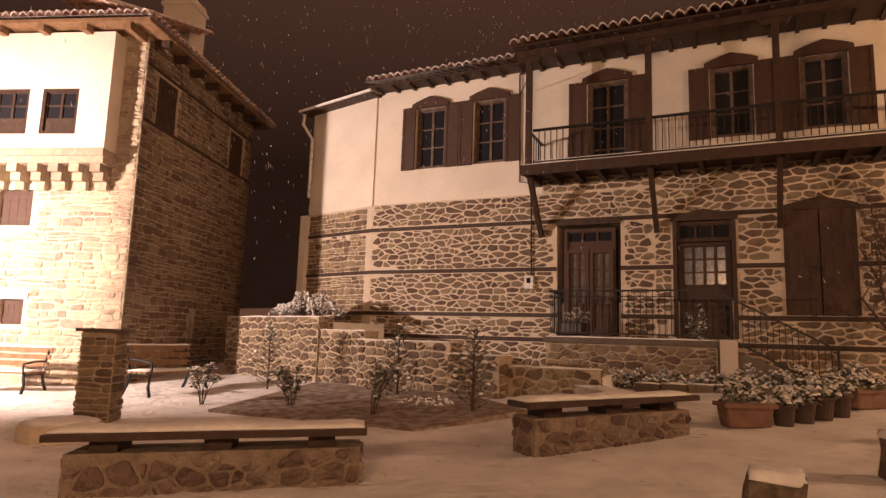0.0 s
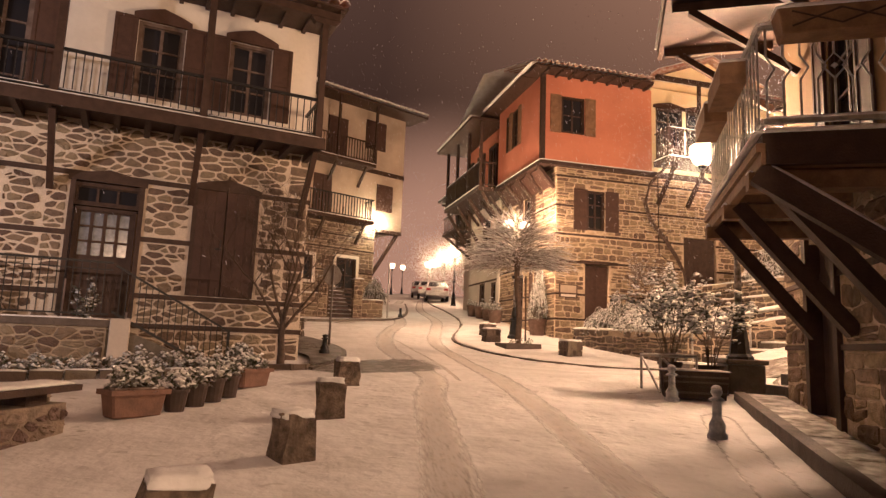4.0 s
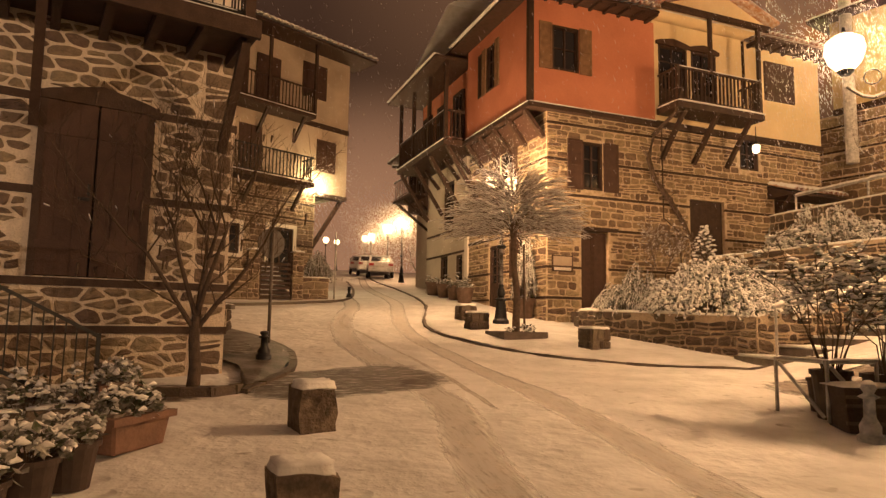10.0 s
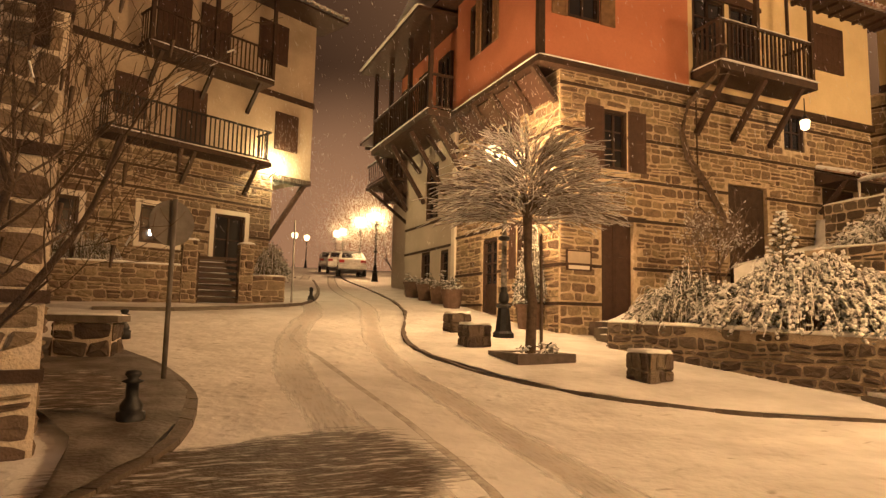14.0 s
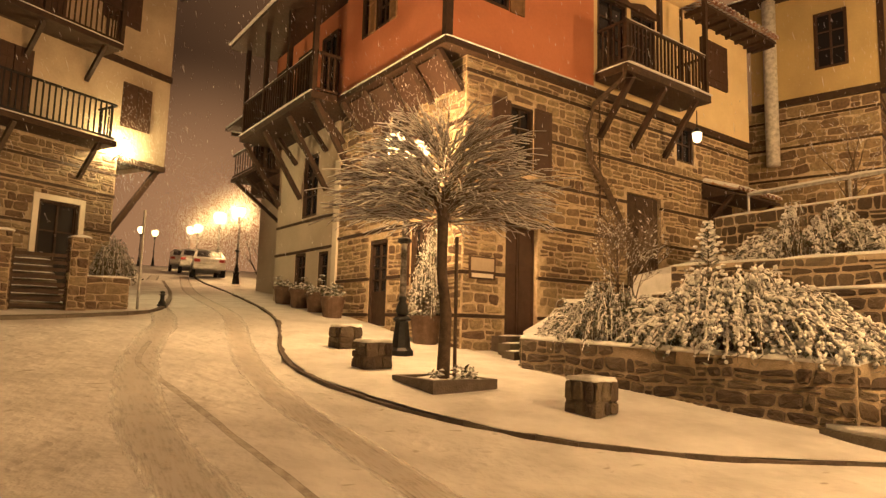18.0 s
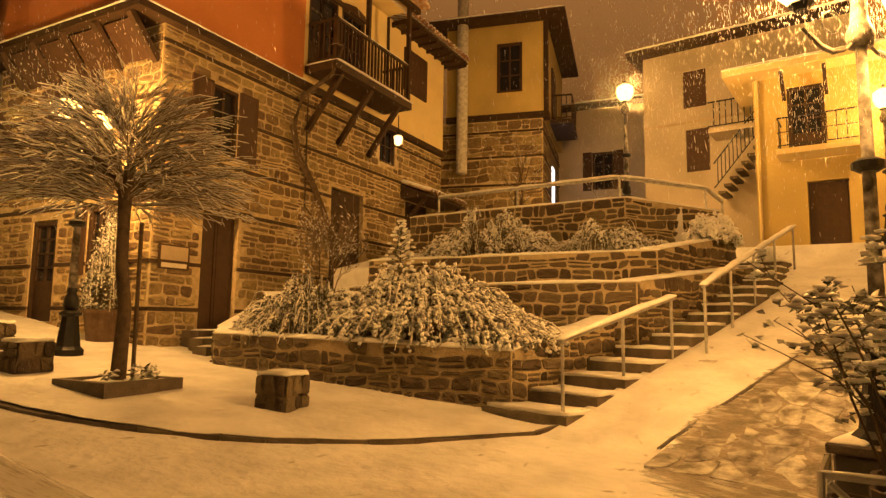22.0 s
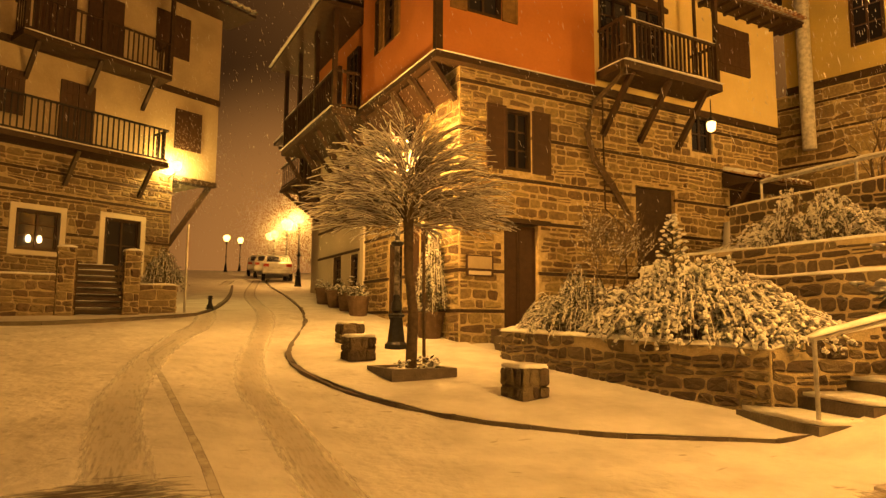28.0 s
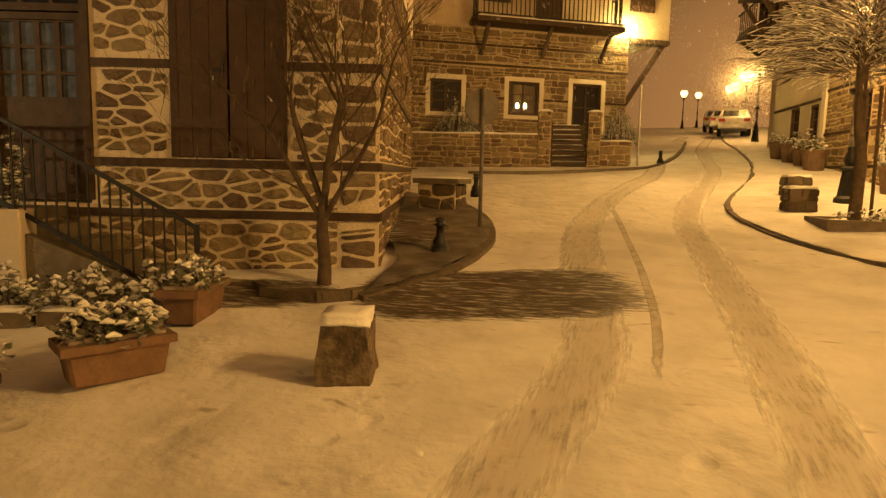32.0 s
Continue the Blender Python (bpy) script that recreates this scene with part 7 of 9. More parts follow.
GATE = empty("garden_gate", turned(-0.62, 26.5, 0, 10), "dark slatted timber gate", "gate")
for i in range(8):
    bm = bmesh.new()
    box(bm, 0.02, 0.0, 2.5 + i * 0.15, 1.0, 0.03, 2.57 + i * 0.15)
    part("slat", bm, WOOD, GATE)
for x in (0.0, 0.98):
    bm = bmesh.new()
    box(bm, x, -0.02, 2.45, x + 0.05, 0.05, 3.7)
    part("gate_stile", bm, WOOD, GATE)

# ---- seats and low walls of the square ----
def stone_seat(a, b, top_a, top_b, thick, label, seed):
    root = stone_wall("stone_bench", a, b, -0.2, top_a - 0.12, top_b - 0.12, thick, label, "bench", w=0.25, h=0.16, cap=False, seed=seed, stone=STONE_S, gap=0.03, mortar=MORTAR_S, wild=True)
    ln = math.hypot(b[0] - a[0], b[1] - a[1])
    for k in (0.12, 0.5, 0.86):
        bm = bmesh.new()
        za = top_a + (top_b - top_a) * k
        box(bm, ln * k - 0.12, 0.05, za - 0.12, ln * k + 0.12, thick - 0.05, za - 0.001)
        part("bearer", bm, WOOD, root)
    bm = bmesh.new()
    v = box(bm, -0.15, -0.12, 0, ln + 0.05, thick * 0.75, 0.06)
    for w in v:
        w.co.z += top_a + (top_b - top_a) * (w.co.x / ln)
    part("seat_plank", bm, WOOD, root)
    snow_strip(root, (-0.13, thick * 0.3, top_a + 0.06), (ln + 0.03, thick * 0.3, top_b + 0.06), thick * 0.85, 0.06, seed=seed)
    return root


stone_seat((-5.93, 2.38), (-4.3, 4.34), 0.7, 0.78, 0.5, "rubble-stone seat with snow-covered plank top", 31)
stone_seat((-3.59, 6.14), (-2.77, 8.25), 0.98, 1.03, 0.42, "rubble-stone seat with snow-covered plank top", 32)
def garden_wall(a, b, top, label, seed):
    return stone_wall("low_wall", a, b, 0.2, top, top, 0.42, label, seed=seed, mortar=MORTAR_D, stone=STONE_A, w=0.28, h=0.16, gap=0.032, snow=0.03, wild=True)


garden_wall((-14.75, 8.86), (-11.1, 8.95), 2.08, "tall rubble garden wall beside the tower, thin snow on top", 37)
garden_wall((-11.1, 9.0), (-9.75, 9.1), 1.8, "rubble garden wall one step lower, thin snow on top", 36)
garden_wall((-9.75, 8.95), (-7.5, 9.2), 1.62, "rubble garden wall in shade, thin snow on top", 35)
garden_wall((-7.5, 9.16), (-6.4, 9.24), 1.42, "rubble garden wall stepping down, thin snow on top", 34)
garden_wall((-6.4, 9.5), (-5.0, 10.2), 1.24, "low rubble garden wall, thin snow on top", 33)
garden_wall((-2.95, 8.32), (-4.9, 10.0), 1.0, "low rubble wall running back from the seat under snow", 39)
terrace_bed("raised_bed", [(-14.75, 9.25), (-11.2, 9.35), (-11.2, 11.0), (-16, 11.5)], -0.2, 1.98, "snow-covered raised garden bed", SNOWCAP)
terrace_bed("raised_bed_2", [(-11.2, 9.4), (-9.7, 9.5), (-6.5, 9.7), (-5.2, 10.6), (-5.6, 12.6), (-11.2, 11.0)], -0.2, 1.1, "snow-covered ground behind the garden wall", SNOWCAP)
terrace_bed("flower_bed", [(-9.4, 5.6), (-5.6, 6.4), (-5.1, 8.2), (-6.8, 8.9), (-10.6, 8.6)], 0.0, [0.45, 0.5, 0.7, 0.75, 0.72], "bare frozen flower bed dusted with snow", SOIL)
stone_wall("square_pillar", (-9.86, 3.79), (-9.54, 4.14), -0.2, 1.62, 1.62, 0.45, "square brown stone pillar with slab cap", "pillar", w=0.26, h=0.1, gap=0.018, seed=38, cap=False, stone=STONE_A)
PC = empty("pillar_cap", turned(-9.7, 3.97, 1.62, 48), "stone slab cap on the pillar", "slab")
bm = bmesh.new()
box(bm, -0.31, -0.07, 0, 0.31, 0.52, 0.05)
part("slab", bm, KERB, PC)
PB = empty("round_plinth", turned(-8.95, 3.35, 0, 0), "low round stone plinth beside the pillar", "plinth")
bm = bmesh.new()
lathe(bm, [(0.5, -0.1), (0.5, 0.42), (0.46, 0.47)], 18)
part("plinth_ring", bm, MORTAR, PB)
bm = bmesh.new()
lathe(bm, [(0.47, 0.471), (0.35, 0.51), (0.05, 0.52)], 18)
part("snow", bm, SNOWCAP, PB, smooth=True)

# dim house that closes the gap above the terraces
B_ = empty("rear_house", turned(25.5, 23.0, 0, -80), "dim beige rendered house standing behind the others", "house")
bm = bmesh.new()
wall_solid(bm, 0, 7, 4, 11.5, 0, 0.4, [(2.2, 8.0, 3.1, 9.6)])
part("front_wall", bm, GREY, B_)
opening(B_, I4, 2.2, 8.0, 3.1, 9.6, 2, 3, deep=0.1, shutters=0.4)
bm = bmesh.new()
box(bm, -0.5, -0.6, 11.5, 7.5, 5, 11.62)
part("eaves_board", bm, WOOD, B_)
snow_strip(B_, (-0.5, -0.58, 11.62), (7.5, -0.58, 11.62), 0.2, 0.06)
# ---- lamps ----
def lantern(bm_glass, bm_cap, at, r):
    """A tulip-shaped lantern glass with its cap."""
    x, y, z = at
    lathe(bm_glass, [(r * 0.4, -r * 1.0), (r * 0.8, -r * 0.55), (r, r * 0.1), (r * 0.92, r * 0.65), (r * 0.5, r * 0.95)], 14, at)
    lathe(bm_cap, [(r * 0.55, r * 0.96), (r * 0.3, r * 1.1), (r * 0.12, r * 1.2), (0.015, r * 1.45)], 12, at)


def lantern_seat(bm, at, r):
    lathe(bm, [(r * 0.25, -r * 1.25), (r * 0.45, -r * 1.02)], 10, at)


def street_lamp(x, y, z, h, heads, arm, r, watts, label, ring=None, colour=AMBER, name="street_lamp", bulb=None, group="", foot=0.0):
    """A cast-iron lamp: stepped base, tapering pole, scrolled arms and lit lanterns."""
    root = empty(name, Matrix.Translation((x, y, z)), label, "street lamp", group)
    bm = bmesh.new()
    lathe(bm, [(0.22, foot - (0.3 if foot == 0 else 0.01)), (0.22, foot + 0.03), (0.17, foot + 0.08), (0.155, foot + 0.2), (0.115, foot + 0.52), (0.16, foot + 0.54), (0.16, foot + 0.57), (0.085, foot + 0.61)], 8)
    part("base", bm, IRON, root, smooth=False)
    bm = bmesh.new()
    lathe(bm, [(0.075, foot + 0.6), (0.11, foot + 0.68), (0.1, foot + 0.78), (0.06, foot + 0.86), (0.075, foot + 0.9), (0.055, foot + 0.95)], 12)
    part("collar", bm, IRON, root, smooth=True)
    bm = bmesh.new()
    lathe(bm, [(0.06, foot + 0.94), (0.052, h * 0.55), (0.042, h - 0.3)], 10)
    part("pole", bm, IRON_F, root, smooth=True)
    bm = bmesh.new()
    rz = ring or h * 0.5
    lathe(bm, [(0.07, rz - 0.05), (0.12, rz - 0.02), (0.12, rz + 0.03), (0.07, rz + 0.06)], 12)
    part("ring", bm, IRON, root)
    bm = bmesh.new()
    lathe(bm, [(0.09, h - 0.3), (0.11, h - 0.2), (0.07, h - 0.1), (0.05, h + 0.25), (0.02, h + 0.4)], 10)
    part("finial", bm, IRON_F, root, smooth=True)
    a = radians(arm)
    n = len(heads)
    for k, off in enumerate(heads):
        d = Vector((math.cos(a) * off, math.sin(a) * off, 0))
        top = Vector((0, 0, h)) + d
        if abs(off) > 0.05:
            bm = bmesh.new()
            pts = [Vector((0, 0, h - 0.2)) + d * t + Vector((0, 0, -0.18 * math.sin(t * math.pi))) for t in (0.1, 0.3, 0.5, 0.7, 0.9, 1.0)]
            tube(bm, pts, 0.014, 6)
            c = Vector((0, 0, h - 0.12)) + d * 0.5
            tube(bm, [c + d.normalized() * 0.09 * math.cos(t) + Vector((0, 0, 0.09 * math.sin(t))) for t in [i * 0.7 for i in range(10)]], 0.009, 5)
            part("arm", bm, IRON_F, root)
            sn = bmesh.new()
            tube(sn, [q + Vector((0, 0, 0.022)) for q in pts[1:5]], 0.016, 5)
            part("snow", sn, SNOWCAP, root)
        g, c = bmesh.new(), bmesh.new()
        lantern(g, c, tuple(top + Vector((0, 0, r))), r)
        gl = part("lantern_glass", g, bulb or BULB, root, "lit amber lantern glass", smooth=True)
        gl.visible_shadow = False
        part("lantern_cap", c, IRON, root)
        bm = bmesh.new()
        lantern_seat(bm, tuple(top + Vector((0, 0, r))), r)
        part("lantern_seat", bm, IRON, root)
        if watts:
            point_lamp("lantern_light", (x + top.x, y + top.y, z + top.z + r), watts, colour, r * 0.8)
    return root


PLN = empty("lamp_plinth", turned(6.48, 11.2, 0.95, -12), "dark square stone plinth under the tall lamp", "plinth")
bm = bmesh.new()
box(bm, -0.3, -0.28, -0.2, 0.3, 0.28, 0.52)
bevelled(bm, 0.02)
part("plinth_block", bm, STEPSTONE, PLN)
bm = bmesh.new()
box(bm, -0.34, -0.32, 0.521, 0.34, 0.32, 0.6)
bevelled(bm, 0.015)
part("plinth_slab", bm, KERB, PLN)
snow_strip(PLN, (-0.33, 0.18, 0.6), (0.33, 0.18, 0.6), 0.24, 0.05)
street_lamp(6.48, 11.2, 1.0, 3.95, (-0.53, 0.53), -45, 0.22, LN, "tall black cast-iron street lamp with two lit lanterns", ring=2.67, foot=0.56)
street_lamp(5.35, 21.1, 1.9, 3.4, (-0.28, 0.28), 10, 0.17, LO, "black cast-iron street lamp with two lit lanterns by the corner", ring=1.9)
street_lamp(16.0, 16.2, 5.0, 3.0, (0.0,), 0, 0.22, LS, "single-lantern lamp post on the upper terrace", ring=1.6)
street_lamp(17.0, 10.85, 4.25, 2.9, (0.0,), 0, 0.22, LV, "single-lantern lamp post before the yellow house", ring=1.5)
FAR = ((7.0, 41.4, 7.1), (7.5, 48.6, 7.7), (9.0, 65.1, 9.2), (9.4, 71.6, 9.85), (6.06, 79.2, 10.4), (7.94, 85.3, 10.95))
for i, (x, y, z) in enumerate(FAR):
    g = land(x, y)
    street_lamp(x, y, g, max(2.5, z - g), (0.0,), 0, 0.22 if i == 0 else 0.34, LF if i < 3 else 0, "distant lit street lamp along the lane", bulb=BULB_FAR, group="lamps along the lane")
# wall lantern of the cream house
WL = empty("wall_lamp", C.matrix_world @ Matrix.Translation((0.05, 0, 0)), "bracket lantern on the corner of the cream house", "wall lamp")
bm = bmesh.new()
tube(bm, [(0, 0, 6.6), (0, -0.25, 6.7), (0, -0.45, 6.75)], 0.02, 6)
part("bracket", bm, IRON, WL)
g, c = bmesh.new(), bmesh.new()
lantern(g, c, (0, -0.45, 6.95), 0.16)
part("lantern_glass", g, BULB, WL, smooth=True).visible_shadow = False
part("lantern_cap", c, IRON, WL)
p = C.matrix_world @ Vector((0.05, -0.45, 6.95))
point_lamp("lantern_light", p, LC, (1.0, 0.66, 0.22), 0.12)
# hanging lantern under the balcony of the orange house
HL = empty("hanging_lantern", O.matrix_world @ Matrix.Translation((7.15, -0.5, 7.35)), "small lit lantern hanging at the stone wall", "lantern")
bm = bmesh.new()
lathe(bm, [(0.05, -0.14), (0.1, -0.1), (0.12, 0.1), (0.09, 0.12)], 6)
part("lantern_glass", bm, glow("small_lantern_lit", (1.0, 0.7, 0.3), 2.0), HL).visible_shadow = False
bm = bmesh.new()
lathe(bm, [(0.14, 0.121), (0.06, 0.22), (0.015, 0.26), (0.012, 0.7)], 6)
part("lantern_cap", bm, IRON, HL)
# floodlight on the square at the foot of the tower
FL = empty("floodlight", T.matrix_world @ Matrix.Translation((-5.0, -5.5, 0)), "lamp post lighting the tower front", "lamp")
bm = bmesh.new()
lathe(bm, [(0.1, -0.5), (0.08, 0.6), (0.05, 3.3)], 10)
part("pole", bm, IRON, FL)
g, c = bmesh.new(), bmesh.new()
lantern(g, c, (0, 0, 3.6), 0.2)
part("lantern_glass", g, BULB, FL, smooth=True).visible_shadow = False
part("lantern_cap", c, IRON, FL)
flood_lamp("flood_light", FL.matrix_world @ Vector((0.1, 0.1, 3.6)), T.matrix_world @ Vector((-2.5, 0, 3.0)), LT, (1.0, 0.69, 0.36), cone=125)
# unseen lamp added behind the square to brighten the near snow and house fronts
street_lamp(2.2, -5.5, land(2.2, -5.5), 4.4, (-0.5, 0.5), 30, 0.2, LB, "unseen two-lantern street lamp added behind the square as fill light", ring=2.6)

# ---- stone bollards and blocks ----
def stone_block(x, y, w, d, h, turn, label, group, seed, squared=False, lift=0.0):
    z = land(x, y) + lift
    root = empty("stone_bollard" if not squared else "stone_stool", turned(x, y, z, turn), label, "bollard" if not squared else "seat", group)
    bm = bmesh.new()
    box(bm, -w / 2, -d / 2, -0.15, w / 2, d / 2, h)
    bmesh.ops.subdivide_edges(bm, edges=bm.edges, cuts=4, use_grid_fill=True)
    for v in bm.verts:
        v.co.x *= 1 - 0.1 * max(0, v.co.z / h)
        v.co.y *= 1 - 0.1 * max(0, v.co.z / h)
    rough(bm, 0.05, 3.5, seed)
    rough(bm, 0.02, 11, seed)
    part("block", bm, STONE_B if not squared else STONE_D, root)
    if squared:
        for m in (Matrix.Translation((0, -d / 2 - 0.0, 0)), Matrix.Translation((w / 2, 0, 0)) @ Matrix.Rotation(radians(90), 4, "Z"), Matrix.Translation((-w / 2, 0, 0)) @ Matrix.Rotation(radians(-90), 4, "Z")):
            ln = w if m[0][0] > 0.5 else d
            lay_stones(root, m @ Matrix.Translation((-ln / 2, -0.01, 0)), coursed(0, ln, 0.0, h, 0.22, 0.19, 0.018, seed=seed + 3), STONE_D, 0.014, single=lambda a, b: True)
    bm = bmesh.new()
    k = 0.9 if not squared else 0.98
    box(bm, -w / 2 * k, -d / 2 * k, h - 0.01, w / 2 * k, d / 2 * k, h + (0.06 if not squared else 0.04))
    bmesh.ops.subdivide_edges(bm, edges=bm.edges, cuts=3, use_grid_fill=True)
    for v in bm.verts:
        if v.co.z > h + 0.02:
            v.co.x *= 0.94
            v.co.y *= 0.94
    rough(bm, 0.014, 5, seed + 1)
    rough(bm, 0.01, 14, seed + 1)
    part("snow_cap", bm, SNOWCAP, root, smooth=True)
    return root


gb = "rough stone bollards along the square"
stone_block(-1.04, 5.33, 0.4, 0.38, 0.38, 20, "rough weathered stone bollard capped with snow", gb, 1)
stone_block(-0.54, 7.4, 0.32, 0.32, 0.37, 35, "rough weathered stone bollard capped with snow", gb, 2)
stone_block(-0.22, 9.32, 0.34, 0.33, 0.4, 10, "rough weathered stone bollard capped with snow", gb, 3)
stone_block(0.01, 11.72, 0.34, 0.34, 0.38, 15, "squared stone bollard capped with snow near the house", gb, 4)
gs = "rubble stone stools on the pavement"
stone_block(5.6, 16.78, 0.43, 0.4, 0.38, 10, "rubble stone stool with snow on its slab", gs, 5, True, 0.05)
stone_block(4.35, 20.05, 0.44, 0.4, 0.38, 5, "rubble stone stool with snow on its slab beside the tree", gs, 6, True, 0.05)
stone_block(4.7, 22.0, 0.44, 0.4, 0.38, 5, "rubble stone stool with snow on its slab by the lamp", gs, 7, True, 0.05)
PIER = stone_wall("stone_pier", (-1.75, 18.3), (-1.1, 18.25), 1.2, 2.05, 2.05, 0.5, "small rubble pier with dark slab top beside the house", "pier", seed=61, cap=False, stone=STONE_D, mortar=MORTAR)
bm = bmesh.new()
box(bm, -0.08, -0.08, 2.05, 0.73, 0.58, 2.13)
part("slab", bm, KERB, PIER)
snow_strip(PIER, (-0.06, 0.25, 2.13), (0.71, 0.25, 2.13), 0.6, 0.04)


def turned_bollard(name, x, y, z, h, material, label, group, snow=True):
    root = empty(name, Matrix.Translation((x, y, z)), label, "bollard", group)
    bm = bmesh.new()
    lathe(bm, [(0.11, -0.1), (0.11, 0.05), (0.085, h * 0.14), (0.09, h * 0.27), (0.05, h * 0.42), (0.048, h * 0.72), (0.09, h * 0.76), (0.04, h * 0.82), (0.065, h * 0.9), (0.055, h * 0.97), (0.01, h)], 12)
    part("post", bm, material, root, smooth=True)
    if snow:
        bm = bmesh.new()
        lathe(bm, [(0.055, h * 0.97), (0.06, h * 0.99), (0.03, h * 1.04), (0.005, h * 1.05)], 10)
        part("snow_cap", bm, SNOWCAP, root, smooth=True)


for x, y, l in ((-0.42, 15.15, 0.1), (-1.3, 20.5, 0.08), (2.4, 28.2, 0.05)):
    turned_bollard("iron_bollard", x, y, land(x, y) + l, 0.38, IRON, "turned black iron bollard at the kerb", "iron bollards", False)
turned_bollard("grey_bollard", 4.78, 10.34, land(4.78, 10.34), 0.52, GREYPAINT, "grey-painted turned bollard dusted with snow beside the trough", "grey bollards")
turned_bollard("grey_bollard", 4.05, 8.03, land(4.05, 8.03), 0.56, GREYPAINT, "grey-painted turned bollard dusted with snow on the square", "grey bollards")

# ---- road sign seen from behind ----
SG = empty("road_sign", turned(-0.35, 16.85, land(-0.35, 16.85) + 0.08, 30), "round road sign on a thin steel pole, seen from behind", "road sign")
bm = bmesh.new()
tube(bm, [(0, 0, -0.2), (0.0, 0, 1.92)], 0.028, 8)
part("pole", bm, SIGNBACK, SG, smooth=True)
bm = bmesh.new()
lathe(bm, [(0.001, -0.012), (0.25, -0.012), (0.25, 0.004), (0.001, 0.004)], 24)
bm.transform(Matrix.Translation((0, 0.045, 1.66)) @ Matrix.Rotation(radians(90), 4, "X"))
part("disc", bm, SIGNBACK, SG)
SG2 = empty("sign_pole", turned(1.75, 26.9, land(1.75, 26.9), 0), "thin steel sign pole by the garden wall", "pole")
bm = bmesh.new()
tube(bm, [(0, 0, -0.2), (0, 0, 2.3)], 0.03, 8)
part("pole", bm, STEEL, SG2)

# ---- flower pots before the stone house ----
def trough(x, y, turn, ln, w, h, material, label, group, seed, leaves=90):
    root = empty("planter_trough", turned(x, y, land(x, y), turn), label, "planter", group)
    bm = bmesh.new()
    v = box(bm, -ln / 2, -w / 2, 0, ln / 2, w / 2, h)
    for c in v[:4]:
        c.co.x *= 0.86
        c.co.y *= 0.8
    bevelled(bm, 0.02)
    part("pot", bm, material, root)
    bm = bmesh.new()
    box(bm, -ln / 2 - 0.025, -w / 2 - 0.025, h - 0.05, ln / 2 + 0.025, w / 2 + 0.025, h + 0.005)
    part("rim", bm, material, root)
    bm = bmesh.new()
    box(bm, -ln / 2 + 0.03, -w / 2 + 0.03, h + 0.006, ln / 2 - 0.03, w / 2 - 0.03, h + 0.03)
    part("soil", bm, SOIL, root)
    snowy_plant(root, (0, 0, h), ln * 0.48, w * 0.6, 0.3 if seed == 1 else 0.22, leaves, seed)
    return root


def round_pot(x, y, r, h, material, label, group, seed, leaves=45):
    root = empty("flower_pot", turned(x, y, land(x, y), seed * 40), label, "flower pot", group)
    bm = bmesh.new()
    lathe(bm, [(r * 0.72, 0), (r * 0.95, h * 0.88), (r * 1.05, h * 0.88), (r * 1.05, h), (r * 0.9, h), (r * 0.85, h * 0.9)], 16)
    part("pot", bm, material, root, smooth=False)
    snowy_plant(root, (0, 0, h * 0.92), r * 1.1, r * 1.1, 0.24, leaves, seed)
    return root


class Soup:
    """Triangles gathered in lists, for foliage."""

    def __init__(self):
        self.v, self.f = [], []

    def blob(self, c, rx, ry, rz, rng, wob=0.25):
        o = len(self.v)
        for p in ICO_V:
            k = 1 + rng.uniform(-wob, wob)
            self.v.append((c[0] + p[0] * rx * k, c[1] + p[1] * ry * k, c[2] + p[2] * rz * k))
        self.f += [tuple(o + i for i in f) for f in ICO_F]

    def leafquad(self, c, n, u, a, b):
        s = n.cross(u).normalized()
        o = len(self.v)
        for p in (c - u * a, c + s * b - n * b * 0.3, c + u * a, c - s * b - n * b * 0.3):
            self.v.append(tuple(p))
        self.f.append((o, o + 1, o + 2, o + 3))

    def stick(self, pts, radii, n=4):
        rings = []
        pts = [Vector(p) for p in pts]
        for i, p in enumerate(pts):
            d = (pts[min(i + 1, len(pts) - 1)] - pts[max(i - 1, 0)]).normalized()
            s = d.cross(Vector((0.3, 0.2, 1)) if abs(d.z) < 0.9 else Vector((1, 0, 0))).normalized()
            u = s.cross(d)
            o = len(self.v)
            for k in range(n):
                q = p + (s * math.cos(k * 2 * math.pi / n) + u * math.sin(k * 2 * math.pi / n)) * radii[i]
                self.v.append(tuple(q))
            rings.append(o)
        for a, b in zip(rings, rings[1:]):
            for k in range(n):
                self.f.append((a + k, a + (k + 1) % n, b + (k + 1) % n, b + k))

    def make(self, name, material, parent, label="", stuff=False, smooth=True):
        me = bpy.data.meshes.new(name)
        me.from_pydata(self.v, [], self.f)
        me.materials.append(material)
        if smooth:
            me.polygons.foreach_set("use_smooth", [True] * len(me.polygons))
        ob = new(name, me)
        ob.parent = parent
        if label:
            ob["label"] = label
        if stuff:
            ob["kind"] = "stuff"
        return ob


_ib = bmesh.new()
bmesh.ops.create_icosphere(_ib, subdivisions=1, radius=1)
ICO_V = [tuple(v.co) for v in _ib.verts]
ICO_F = [tuple(v.index for v in f.verts) for f in _ib.faces]
_ib.free()


